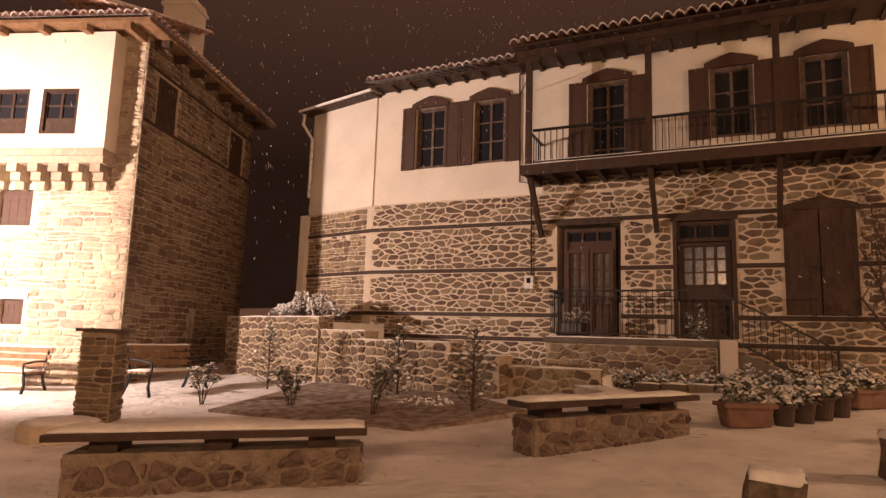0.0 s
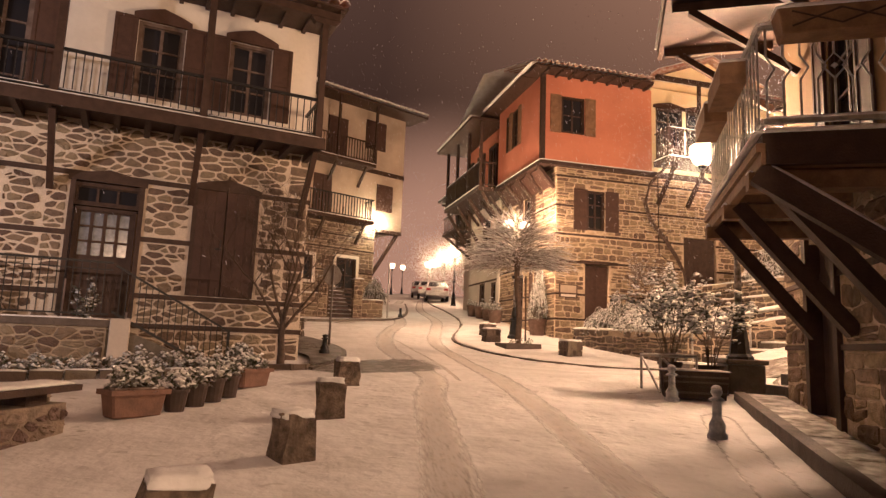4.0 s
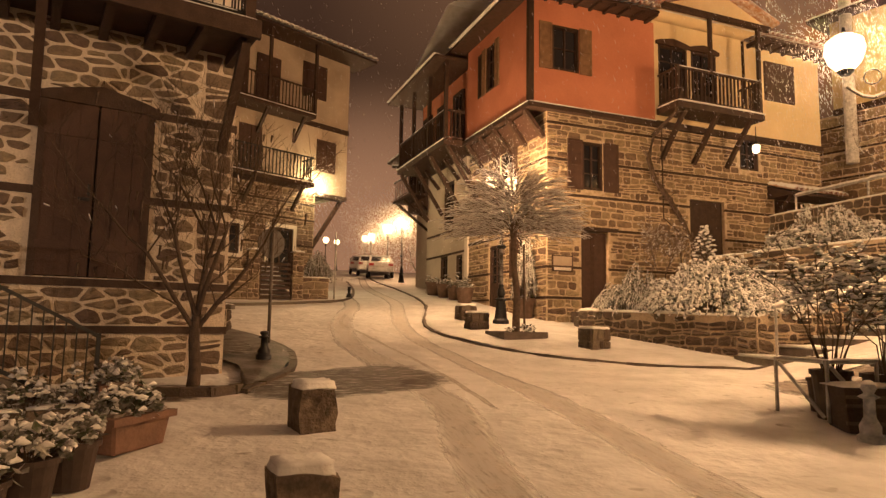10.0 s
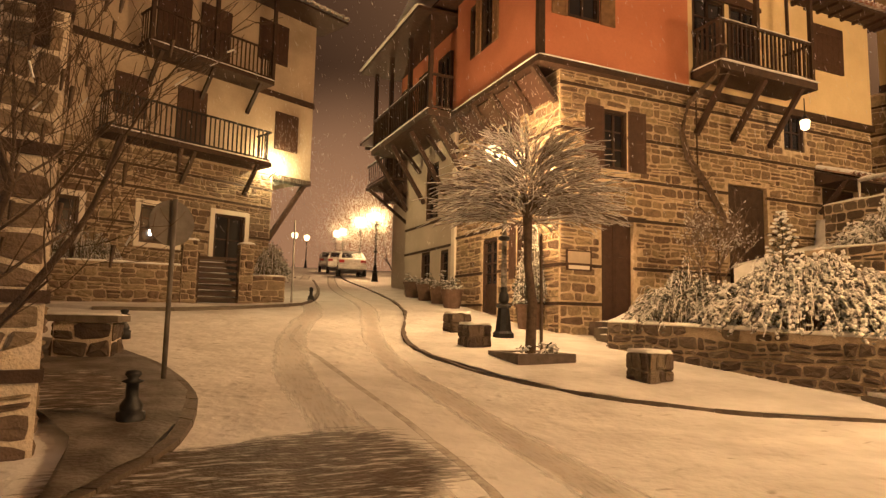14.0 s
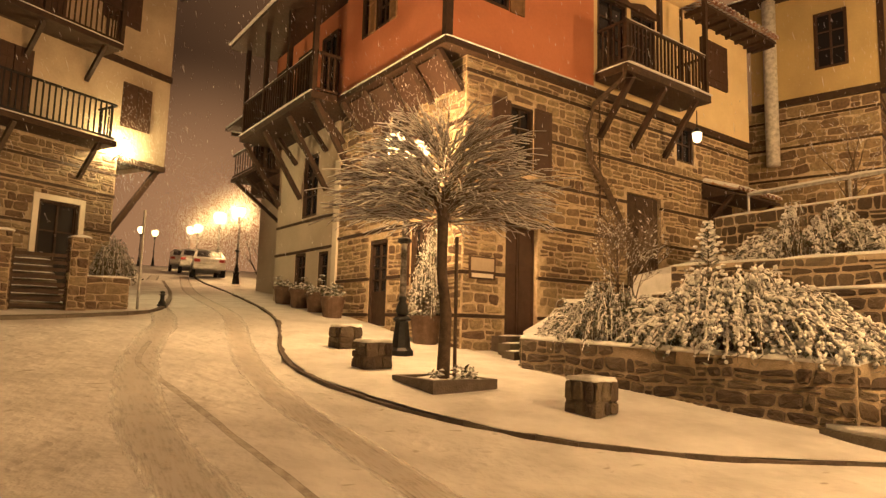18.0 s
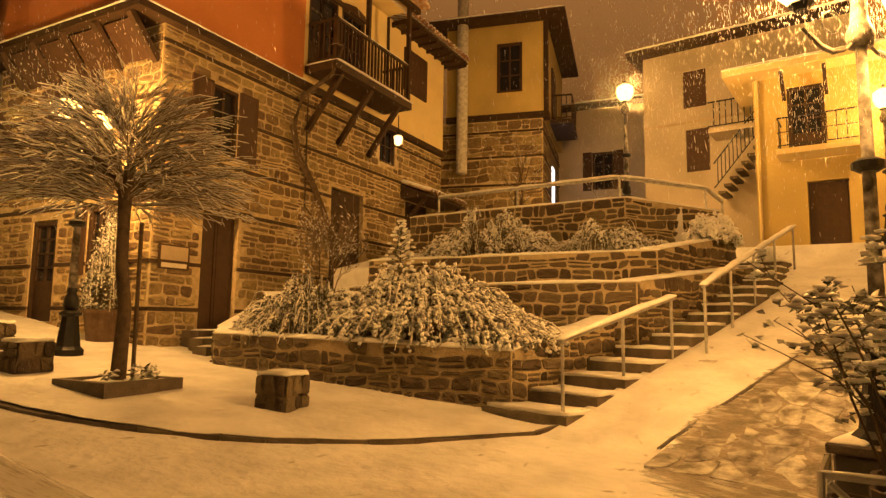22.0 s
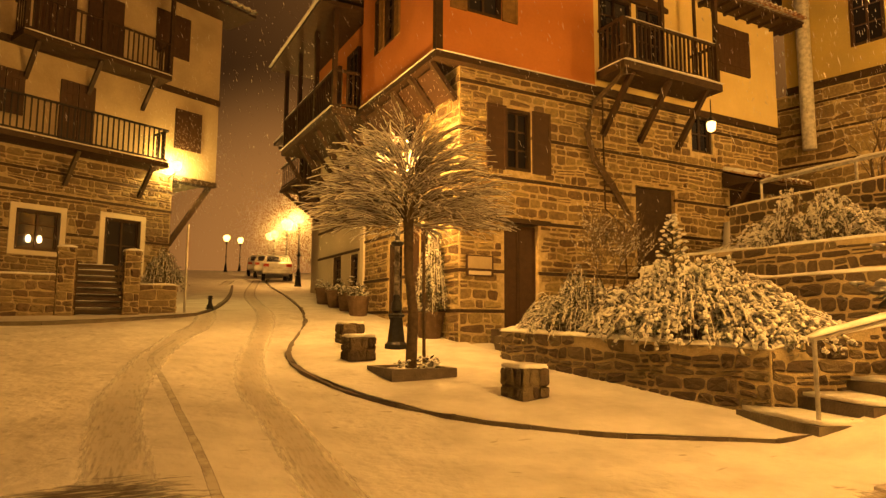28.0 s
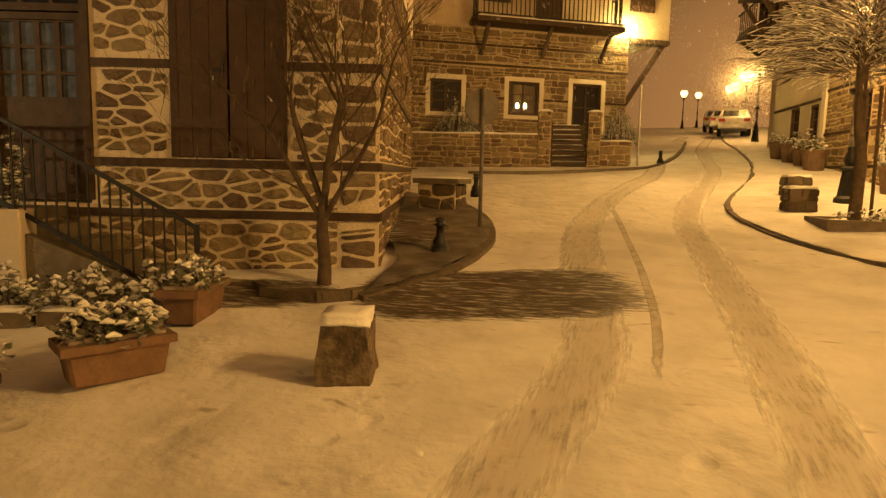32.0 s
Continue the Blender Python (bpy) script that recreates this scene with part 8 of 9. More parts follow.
def snowy_plant(parent, at, rx, ry, h, n, seed):
    """A leafy plant with snow lying on its upper leaves."""
    rng = random.Random(seed)
    lf, sn, st = Soup(), Soup(), Soup()
    for i in range(n):
        a, k = rng.uniform(0, 2 * math.pi), math.sqrt(rng.random())
        z = h * (0.15 + 0.85 * rng.random()) * (1.1 - 0.5 * k * k)
        p = Vector((at[0] + math.cos(a) * k * rx, at[1] + math.sin(a) * k * ry, at[2] + z))
        if i % 4 == 0:
            st.stick([(at[0] + math.cos(a) * k * rx * 0.4, at[1] + math.sin(a) * k * ry * 0.4, at[2]), tuple(p)], [0.006, 0.003], 3)
        for j in range(3):
            nrm = Vector((rng.uniform(-0.8, 0.8), rng.uniform(-0.8, 0.8), 0.7)).normalized()
            u = nrm.cross(Vector((rng.uniform(-1, 1), rng.uniform(-1, 1), 0.2))).normalized()
            lf.leafquad(p + Vector((rng.uniform(-0.05, 0.05), rng.uniform(-0.05, 0.05), rng.uniform(-0.05, 0.03))), nrm, u, rng.uniform(0.03, 0.055), rng.uniform(0.018, 0.03))
        for j in range(2 if rng.random() < 0.35 + 0.5 * z / h else 0):
            q = p + Vector((rng.uniform(-0.04, 0.04), rng.uniform(-0.04, 0.04), 0.018 - j * 0.02))
            a2, l2, w2 = rng.uniform(0, 6.28), rng.uniform(0.025, 0.05), rng.uniform(0.012, 0.024)
            sn.stick([q - Vector((math.cos(a2), math.sin(a2), 0.25)) * l2, q, q + Vector((math.cos(a2), math.sin(a2), -0.35)) * l2], [w2 * 0.4, w2, w2 * 0.3], 5)
    lf.make("foliage", LEAF, parent, stuff=True)
    sn.make("leaf_snow", SNOWCAP, parent, stuff=True)
    st.make("stem_clump", BARK, parent, stuff=True)


gp = "pots before the stone house"
trough(-2.38, 9.07, 42, 0.62, 0.32, 0.3, TERRACOTTA, "terracotta trough with snowy low plants", gp, 1, 150)
round_pot(-2.02, 9.42, 0.15, 0.26, PLASTIC_D, "small dark round pot with snowy plant", gp, 2)
round_pot(-1.87, 9.75, 0.16, 0.28, PLASTIC_D, "small dark round pot with snowy plant", gp, 3)
round_pot(-1.73, 10.1, 0.165, 0.3, PLASTIC_D, "small dark round pot with snowy plant", gp, 4)
round_pot(-1.6, 10.45, 0.17, 0.3, PLASTIC_D, "small dark round pot with snowy plant", gp, 5)
trough(-1.42, 11.3, 58, 0.62, 0.3, 0.27, TERRACOTTA, "terracotta trough with snow-bent plants", gp, 6, 120)
trough(-1.74, 12.5, 105, 0.66, 0.3, 0.28, TERRACOTTA, "weathered terracotta trough with snowy plants", gp, 7, 80)
EDGE = tagged(new("bed_edging"), "low stone edging of the plant bed under snow", "edging", kind="structure")
for i in range(7):
    x0_, y0_ = -4.9 + i * 0.42, 11.29 + i * 0.14
    bm = bmesh.new()
    box(bm, 0, -0.09, -0.15, 0.41, 0.09, 0.13)
    rough(bm, 0.02, 5, i)
    bm.transform(turned(x0_, y0_, land(x0_, y0_), 18.4))
    st = part("edging_stone", bm, STONE_D, EDGE)
    snow_strip(st, Vector((x0_, y0_, land(x0_, y0_) + 0.13)), Vector((x0_ + 0.4, y0_ + 0.133, land(x0_, y0_) + 0.13)), 0.17, 0.04)
# low plants at the foot of the terrace
for i in range(9):
    x, y = -6.9 + i * 0.45, 12.05 - (8 - i) * 0.09
    w = A.matrix_world @ Vector((-6.4 + i * 0.42, -1.6, 0))
    ob = empty("foundation_plant", turned(w.x, w.y, land(w.x, w.y) - 0.02, i * 30), "low leafy plant bowed down by snow", "plant", "plants along the terrace")
    snowy_plant(ob, (0, 0, 0), 0.3, 0.26, 0.34, 60, 20 + i)
for i in range(4):
    w = A.matrix_world @ Vector((-2.9 + i * 0.4, -1.75, 0))
    ob = empty("foundation_plant", turned(w.x, w.y, land(w.x, w.y) - 0.02, i * 30), "low leafy plant bowed down by snow beside the steps", "plant", "plants along the terrace")
    snowy_plant(ob, (0, 0, 0), 0.28, 0.26, 0.45, 60, 40 + i)
w = A.matrix_world @ Vector((-6.1, -0.8, 1.79))
ob = empty("balcony_pot", turned(w.x, w.y, w.z, 0), "dark pot with a small plant on the terrace", "flower pot")
bm = bmesh.new()
box(bm, -0.25, -0.15, 0, 0.25, 0.15, 0.3)
bevelled(bm, 0.02)
part("pot", bm, PLASTIC_D, ob)
snowy_plant(ob, (0, 0, 0.3), 0.28, 0.2, 0.35, 45, 71)

# ---- stone trough and pot rack by the big lamp ----
TR = empty("stone_trough", turned(5.28, 10.6, land(5.28, 10.6), -20), "dark ribbed stone trough with a snowy rim", "trough")
bm = bmesh.new()
v = box(bm, -0.48, -0.2, 0, 0.48, 0.2, 0.42)
for c in v[:4]:
    c.co.x *= 0.9
    c.co.y *= 0.9
part("basin", bm, STONE_D, TR)
for k in range(4):
    bm = bmesh.new()
    box(bm, -0.465, -0.212, 0.08 + k * 0.08, 0.465, -0.185, 0.11 + k * 0.08)
    part("rib", bm, STONE_D, TR)
snow_strip(TR, (-0.5, 0, 0.42), (0.5, 0, 0.42), 0.42, 0.04)
RK = empty("pot_rack", turned(5.2, 11.2, land(5.2, 11.2), 0), "galvanised low frame round the flower pots", "rack")
for a, b in (((-0.32, -0.33, 0), (-0.32, -0.33, 0.6)), ((0.3, -0.33, 0), (0.3, -0.33, 0.6)), ((-0.32, 0.32, 0), (-0.32, 0.32, 0.6)), ((0.3, 0.32, 0), (0.3, 0.32, 0.6)), ((-0.3, -0.33, 0.58), (0.28, -0.33, 0.58)), ((-0.32, -0.3, 0.58), (-0.32, 0.3, 0.58)), ((-0.3, 0.32, 0.58), (0.28, 0.32, 0.58)), ((-0.32, 0.28, 0.54), (-0.32, -0.28, 0.04)), ((-0.28, -0.33, 0.54), (0.26, -0.33, 0.04))):
    bm = bmesh.new()
    tube(bm, [a, b], 0.02, 6)
    part("bar", bm, STEEL, RK)
snow_strip(RK, (-0.32, -0.33, 0.6), (0.3, -0.33, 0.6), 0.05, 0.02)
snow_strip(RK, (-0.32, -0.33, 0.6), (-0.32, 0.32, 0.6), 0.05, 0.02)
for k, (dx, dy, r, h) in enumerate(((5.17, 11.1, 0.19, 0.5), (5.85, 11.05, 0.24, 0.45), (5.32, 11.4, 0.12, 0.36))):
    root = empty("flower_pot", turned(dx, dy, land(dx, dy), 0), "dark pot with frosted rim beside the lamp", "flower pot", "pots by the lamp")
    bm = bmesh.new()
    lathe(bm, [(r * 0.72, 0), (r * 0.95, h * 0.9), (r * 1.05, h * 0.9), (r * 1.05, h), (r * 0.9, h), (r * 0.85, h * 0.9)], 16)
    part("pot", bm, PLASTIC_D, root)
    bm = bmesh.new()
    lathe(bm, [(r * 0.88, h * 0.91), (r * 0.5, h * 0.97), (0.01, h * 0.98)], 14)
    part("snow", bm, SNOWCAP, root, smooth=True)


# ---- benches at the tower ----
def park_bench(x, y, turn, label):
    root = empty("park_bench", turned(x, y, land(x, y) - 0.02, turn), label, "bench", "benches at the tower")
    for k in range(4):
        bm = bmesh.new()
        box(bm, -0.8, -0.28 + k * 0.13, 0.42, 0.8, -0.18 + k * 0.13, 0.46)
        sl = part("seat_slat", bm, WOOD_O, root)
    snow_strip(root, (-0.8, -0.04, 0.46), (0.8, -0.04, 0.46), 0.5, 0.05)
    for k in range(3):
        bm = bmesh.new()
        box(bm, -0.8, 0.26 + k * 0.04, 0.55 + k * 0.14, 0.8, 0.29 + k * 0.04, 0.65 + k * 0.14)
        part("back_slat", bm, WOOD_O, root)
    snow_strip(root, (-0.8, 0.355, 0.93), (0.8, 0.355, 0.93), 0.05, 0.04)
    for sx in (-0.72, 0.72):
        bm = bmesh.new()
        tube(bm, [(sx, -0.32, 0), (sx, -0.26, 0.2), (sx, -0.3, 0.41), (sx, 0.22, 0.41), (sx, 0.38, 0.95)], 0.03, 6)
        tube(bm, [(sx, 0.4, 0), (sx, 0.28, 0.2), (sx, 0.22, 0.41)], 0.03, 6)
        tube(bm, [(sx, -0.32, 0.62), (sx, 0.0, 0.66), (sx, 0.28, 0.66)], 0.022, 6)
        tube(bm, [(sx, -0.3, 0.41), (sx, -0.33, 0.52), (sx, -0.32, 0.62)], 0.022, 6)
        part("cast_iron_end", bm, IRON, root)


park_bench(-12.2, 6.25, 108, "slatted park bench with cast-iron ends under snow by the tower side")
park_bench(-15.2, 4.2, 36, "slatted park bench with cast-iron ends before the tower front")


# ---- parked cars ----
def car(x, y, turn, label, group="parked cars"):
    root = empty("parked_car", turned(x, y, land(x, y), turn), label, "car", group)
    bm = bmesh.new()
    prof = [(-2.1, 0.35), (-2.15, 0.75), (-1.95, 0.95), (-1.5, 1.02), (-0.75, 1.45), (0.6, 1.48), (1.55, 1.1), (2.05, 0.95), (2.15, 0.6), (2.1, 0.35)]
    left = [bm.verts.new((-0.82 * (1 if z < 1.05 else 0.8), yy, z)) for yy, z in prof]
    right = [bm.verts.new((0.82 * (1 if z < 1.05 else 0.8), yy, z)) for yy, z in prof]
    n = len(prof)
    for i in range(n):
        j = (i + 1) % n
        bm.faces.new((left[i], left[j], right[j], right[i]))
    bm.faces.new(left[::-1])
    bm.faces.new(right)
    bevelled(bm, 0.05, 2)
    body = part("body", bm, CARPAINT, root, smooth=True)
    for yy0, z0_, yy1, z1_ in ((-1.42, 1.04, -0.84, 1.4),):
        bm = bmesh.new()
        a = [bm.verts.new(c) for c in ((-0.62, yy0 - 0.02, z0_ + 0.02), (0.62, yy0 - 0.02, z0_ + 0.02), (0.56, yy1 - 0.02, z1_ + 0.02), (-0.56, yy1 - 0.02, z1_ + 0.02))]
        b = [bm.verts.new(v.co + Vector((0, 0.03, -0.03))) for v in a]
        bm.faces.new(a)
        bm.faces.new(b[::-1])
        for k in range(4):
            bm.faces.new((a[k], a[k - 1], b[k - 1], b[k]))
        part("rear_window", bm, GLASS, root)
    for sx in (-1, 1):
        bm = bmesh.new()
        box(bm, sx * 0.76 - 0.04, -0.7, 1.08, sx * 0.76 + 0.04, 0.95, 1.34)
        part("side_window", bm, GLASS, root)
        bm = bmesh.new()
        box(bm, sx * 0.62 - 0.15, -2.17, 0.72, sx * 0.62 + 0.15, -2.1, 0.88)
        part("tail_light", bm, mat("red_lamp_lens", (0.35, 0.02, 0.02), 0.3, bump=0), root)
        for yy in (-1.3, 1.3):
            bm = bmesh.new()
            lathe(bm, [(0.2, -0.1), (0.31, -0.1), (0.31, 0.1), (0.2, 0.1)], 18)
            bm.transform(Matrix.Translation((sx * 0.75, yy, 0.31)) @ Matrix.Rotation(radians(90), 4, "Y"))
            wh = part("wheel", bm, RUBBER, root)
            bm = bmesh.new()
            lathe(bm, [(0.02, -0.09), (0.2, -0.09), (0.2, 0.09), (0.02, 0.09)], 14)
            bm.transform(Matrix.Translation((sx * 0.76, yy, 0.31)) @ Matrix.Rotation(radians(90), 4, "Y"))
            part("rim", bm, STEEL, wh)
    bm = bmesh.new()
    box(bm, -0.8, -2.22, 0.38, 0.8, -2.1, 0.6)
    bevelled(bm, 0.03)
    part("bumper", bm, CARPAINT, root)
    bm = bmesh.new()
    box(bm, -0.26, -2.225, 0.62, 0.26, -2.16, 0.73)
    part("number_plate", bm, WHITEPAINT, root)
    bm = bmesh.new()
    box(bm, -0.6, -0.7, 1.475, 0.6, 0.55, 1.53)
    bmesh.ops.subdivide_edges(bm, edges=bm.edges, cuts=2, use_grid_fill=True)
    rough(bm, 0.02, 4)
    part("snow", bm, SNOWCAP, root, smooth=True)


car(6.95, 48.4, -7, "white hatchback parked at the kerb, snow on its roof")
car(7.1, 54.2, -7, "white saloon parked beyond the first car")
car(7.2, 59.6, -7, "snow-covered car parked far up the lane")
# ---- bare trees ----
def grow(soup, twigs, snow, p, d, ln, r, depth, rng, spread, up=0.15, kids=3, frost=0.5, least=0.0):
    """A branching limb: bends, tapers and forks."""
    pts, radii = [p.copy()], [r]
    q, dd = p.copy(), d.normalized()
    n = 3
    for i in range(n):
        dd = (dd + Vector((rng.uniform(-1, 1), rng.uniform(-1, 1), rng.uniform(-0.6, 1))) * 0.16 + Vector((0, 0, up * 0.3))).normalized()
        q = q + dd * ln / n
        pts.append(q.copy())
        radii.append(r * (1 - 0.38 * (i + 1) / n))
    (soup if r > 0.011 else twigs).stick(pts, radii, 6 if r > 0.03 else 4 if r > 0.011 else 3)
    if snow is not None and r < 0.03 and abs(dd.z) < 0.8 and rng.random() < frost:
        c = (pts[1] + pts[2]) / 2 + Vector((0, 0, r))
        e = (pts[2] - pts[1])
        snow.stick([pts[1] + Vector((0, 0, r * 0.9)), pts[2] + Vector((0, 0, r * 0.9))], [r * 0.9 + 0.004] * 2, 3)
    if depth == 0:
        return
    for k in range(kids):
        a = rng.uniform(0.45, 1.0)
        base = pts[-1] if k == 0 else pts[rng.randrange(1, n + 1)]
        nd = (dd * (1.0 if k == 0 else 0.5) + Vector((rng.uniform(-1, 1), rng.uniform(-1, 1), rng.uniform(-0.5, 0.9))) * spread).normalized()
        grow(soup, twigs, snow, base, nd, ln * rng.uniform(0.6, 0.8), max(least, radii[-1] * (0.85 if k == 0 else 0.6)), depth - 1, rng, spread, up, kids, frost, least)


def bare_tree(name, x, y, z, stems, label, depth, ln, r, spread, seed, up=0.15, kids=3, frost=0.5, twig=None, least=0.0, stem=0.0):
    root = empty(name, Matrix.Translation((x, y, z)), label, "tree")
    rng = random.Random(seed)
    s, t, sn = Soup(), Soup(), Soup()
    if stem:
        s.stick([(0, 0, -0.1), (0.015, 0.01, stem * 0.35), (-0.012, 0, stem * 0.7), (0, 0, stem)], [0.085, 0.068, 0.062, 0.05], 8)
    for base, d in stems:
        grow(s, t, sn, Vector(base), Vector(d), ln, r, depth, rng, spread, up, kids, frost, least)
    s.make("trunk", BARK, root)
    t.make("crown", twig or TWIG, root, stuff=True)
    sn.make("branch_snow", SNOWCAP, root, stuff=True)
    return root


TA = bare_tree("young_tree", -1.2, 13.75, land(-1.2, 13.75) - 0.1, [((0, 0, 0.72), (-0.62, -0.1, 0.8)), ((0.01, 0, 0.75), (0.55, -0.25, 0.85)), ((0, 0, 0.85), (0.2, 0.3, 1)), ((0.01, 0, 0.9), (0.3, -0.3, 1)), ((0, 0, 0.88), (-0.25, -0.28, 1)), ((0, 0, 0.9), (-0.05, 0.1, 1))], "bare multi-stemmed young tree against the house corner", 5, 1.05, 0.033, 0.62, 11, 0.1, frost=0.02, twig=BARK, least=0.0026, stem=0.9)
# seed pods left hanging in the young tree
rg = random.Random(9)
pods = Soup()
for i in range(70):
    a, k = rg.uniform(0, 6.28), rg.uniform(0.2, 1.3)
    c = Vector((math.cos(a) * k, math.sin(a) * k * 0.7 - 0.1, rg.uniform(1.4, 3.3)))
    pods.stick([c, c - Vector((0.01, 0, rg.uniform(0.08, 0.16)))], [0.016, 0.008], 4)
pods.make("seed_pod_tuft", BARK, TA, stuff=True)
TBD = tagged(new("tree_bed"), "low stone edging round the young tree", "edging", kind="structure")
for i in range(5):
    a = -2.0 + i * 0.45
    bm = bmesh.new()
    box(bm, -0.18, -0.06, -0.15, 0.18, 0.06, 0.08)
    rough(bm, 0.03, 5, i)
    bm.transform(turned(-1.2 + 0.62 * math.cos(a - 0.3), 13.8 + 0.62 * math.sin(a - 0.3), land(-1.2, 13.4), math.degrees(a) + 75))
    part("edging_stone", bm, STONE_D, TBD)


def globe_tree(x, y, z, label, seed):
    """A grafted street tree: straight stem and a wide flattened globe of fine shoots that spread level."""
    root = empty("globe_tree", Matrix.Translation((x, y, z)), label, "tree")
    rng = random.Random(seed)
    s, t, sn = Soup(), Soup(), Soup()
    s.stick([(0, 0, -0.2), (0.03, 0, 0.8), (-0.04, 0.02, 1.4), (-0.06, 0, 2.0), (-0.06, 0, 2.25)], [0.095, 0.08, 0.07, 0.075, 0.09], 8)
    s.stick([(0.25, 0.1, -0.2), (0.22, 0.08, 1.9)], [0.025, 0.025], 6)
    head = Vector((-0.06, 0, 2.15))

    def snowy(pts, r):
        t.stick(pts, [r * (1 - 0.55 * i / (len(pts) - 1)) for i in range(len(pts))], 3)
        k = rng.randrange(0, 2)
        if rng.random() < 0.93:
            sn.stick([p + Vector((0, 0, r + 0.003)) for p in pts[k:]], [r * 0.95 + 0.002] * len(pts[k:]), 3)

    for i in range(9):
        a = i * 2 * math.pi / 9 + rng.uniform(-0.2, 0.2)
        q = head + Vector((math.cos(a) * 0.5, math.sin(a) * 0.5, rng.uniform(0.15, 0.7)))
        s.stick([head, (head + q) / 2 + Vector((0, 0, 0.1)), q], [0.05, 0.035, 0.02], 5)
    for i in range(400):
        a = i * 2.39996 + rng.uniform(-0.15, 0.15)
        el = math.asin(rng.uniform(-0.03, 1.0) ** 1.0) if i % 4 else rng.uniform(-0.04, 0.35)
        rad = rng.uniform(0.82, 1.06)
        e = head + Vector((math.cos(a) * math.cos(el) * 1.42 * rad, math.sin(a) * math.cos(el) * 1.42 * rad, math.sin(el) * 1.45 * rad - 0.06))
        f = rng.uniform(0.04, 0.4)
        b = head + Vector(((e.x - head.x) * f, (e.y - head.y) * f, (e.z - head.z) * (0.6 + 0.4 * f) + rng.uniform(-0.05, 0.08)))
        c = b + (e - b) * 0.5 + Vector((0, 0, 0.16 * math.cos(el) + rng.uniform(-0.05, 0.05)))
        pts = []
        for j in range(6):
            k = j / 5
            w = Vector((rng.uniform(-1, 1), rng.uniform(-1, 1), rng.uniform(-1, 1))) * 0.025
            pts.append(b * (1 - k) ** 2 + c * 2 * k * (1 - k) + e * k * k + (w if j else Vector()))
        snowy(pts, 0.0075)
        out = Vector((math.cos(a), math.sin(a), 0))
        for m in range(5):
            j = rng.randrange(1, 5)
            p = pts[j] + (pts[j + 1] - pts[j]) * rng.random()
            d = ((pts[j + 1] - pts[j]).normalized() * 0.7 + out * 0.5 + Vector((rng.uniform(-1, 1), rng.uniform(-1, 1), rng.uniform(-0.35, 0.35))) * 0.55).normalized()
            l2 = rng.uniform(0.2, 0.5)
            q = p + d * l2 * 0.55 + Vector((0, 0, 0.02))
            snowy([p, q, p + d * l2 + Vector((0, 0, rng.uniform(-0.05, 0.03)))], 0.005)
    s.make("trunk", BARK, root)
    t.make("crown", TWIG, root, stuff=True)
    sn.make("branch_snow", SNOWCAP, root, stuff=True)
    return root


globe_tree(4.8, 18.75, 1.7, "globe-headed street tree, bare twigs lined with snow", 5)
BED = empty("tree_planter", turned(4.78, 18.62, land(4.78, 18.62) + 0.05, 4), "low square stone edging round the street tree", "planter")
for k, (x0_, y0_, x1_, y1_) in enumerate(((-0.5, -0.45, 0.5, -0.36), (-0.5, 0.46, 0.5, 0.55), (-0.5, -0.359, -0.41, 0.459), (0.41, -0.359, 0.5, 0.459))):
    bm = bmesh.new()
    box(bm, x0_, y0_, -0.1, x1_, y1_, 0.11)
    part("edging", bm, KERB, BED)
bm = bmesh.new()
box(bm, -0.41, -0.36, -0.1, 0.41, 0.46, 0.09)
bmesh.ops.subdivide_edges(bm, edges=bm.edges, cuts=4, use_grid_fill=True)
rough(bm, 0.03, 4)
part("snow", bm, SNOWCAP, BED, smooth=True)
snowy_plant(BED, (0.05, -0.1, 0.08), 0.33, 0.22, 0.2, 22, 77)

bare_tree("bare_shrub", 9.0, 19.6, 2.5, [((0, 0, 0), (0.3, 0, 1)), ((0, 0, 0), (-0.3, 0.1, 1)), ((0, 0, 0), (0, -0.3, 1)), ((0.1, 0, 0), (0.6, -0.2, 1)), ((0, 0, 0.1), (-0.5, -0.2, 1))], "bare frosted shrub against the stone wall", 5, 0.7, 0.02, 0.5, 13, 0.3, frost=1.0, least=0.0045)
bare_tree("bare_shrub", 17.2, 19.8, 5.2, [((0, 0, 0), (0.3, 0, 1)), ((0, 0, 0), (-0.3, 0.1, 1)), ((0, 0, 0), (0, -0.4, 1))], "bare frosted tree above the retaining wall", 5, 1.1, 0.05, 0.55, 14, 0.25)
bare_tree("bare_shrub", 16.3, 16.8, 5.0, [((0, 0, 0), (0.5, 0, 1)), ((0, 0, 0), (-0.5, 0.1, 1)), ((0, 0, 0), (0, -0.5, 1))], "bare frosted shrub by the upper railing", 4, 0.5, 0.02, 0.6, 15, 0.2)


bare_tree("bare_shrub", 8.2, 41.9, land(8.2, 41.9), [((0, 0, 0), (0.2, 0, 1)), ((0, 0, 0.3), (-0.5, 0.1, 1)), ((0, 0, 0.3), (0.1, -0.5, 1)), ((0, 0, 0.2), (0.5, -0.2, 1))], "frosted tree beside the first lamp of the lane", 5, 1.0, 0.045, 0.55, 19, 0.2, frost=1.0)

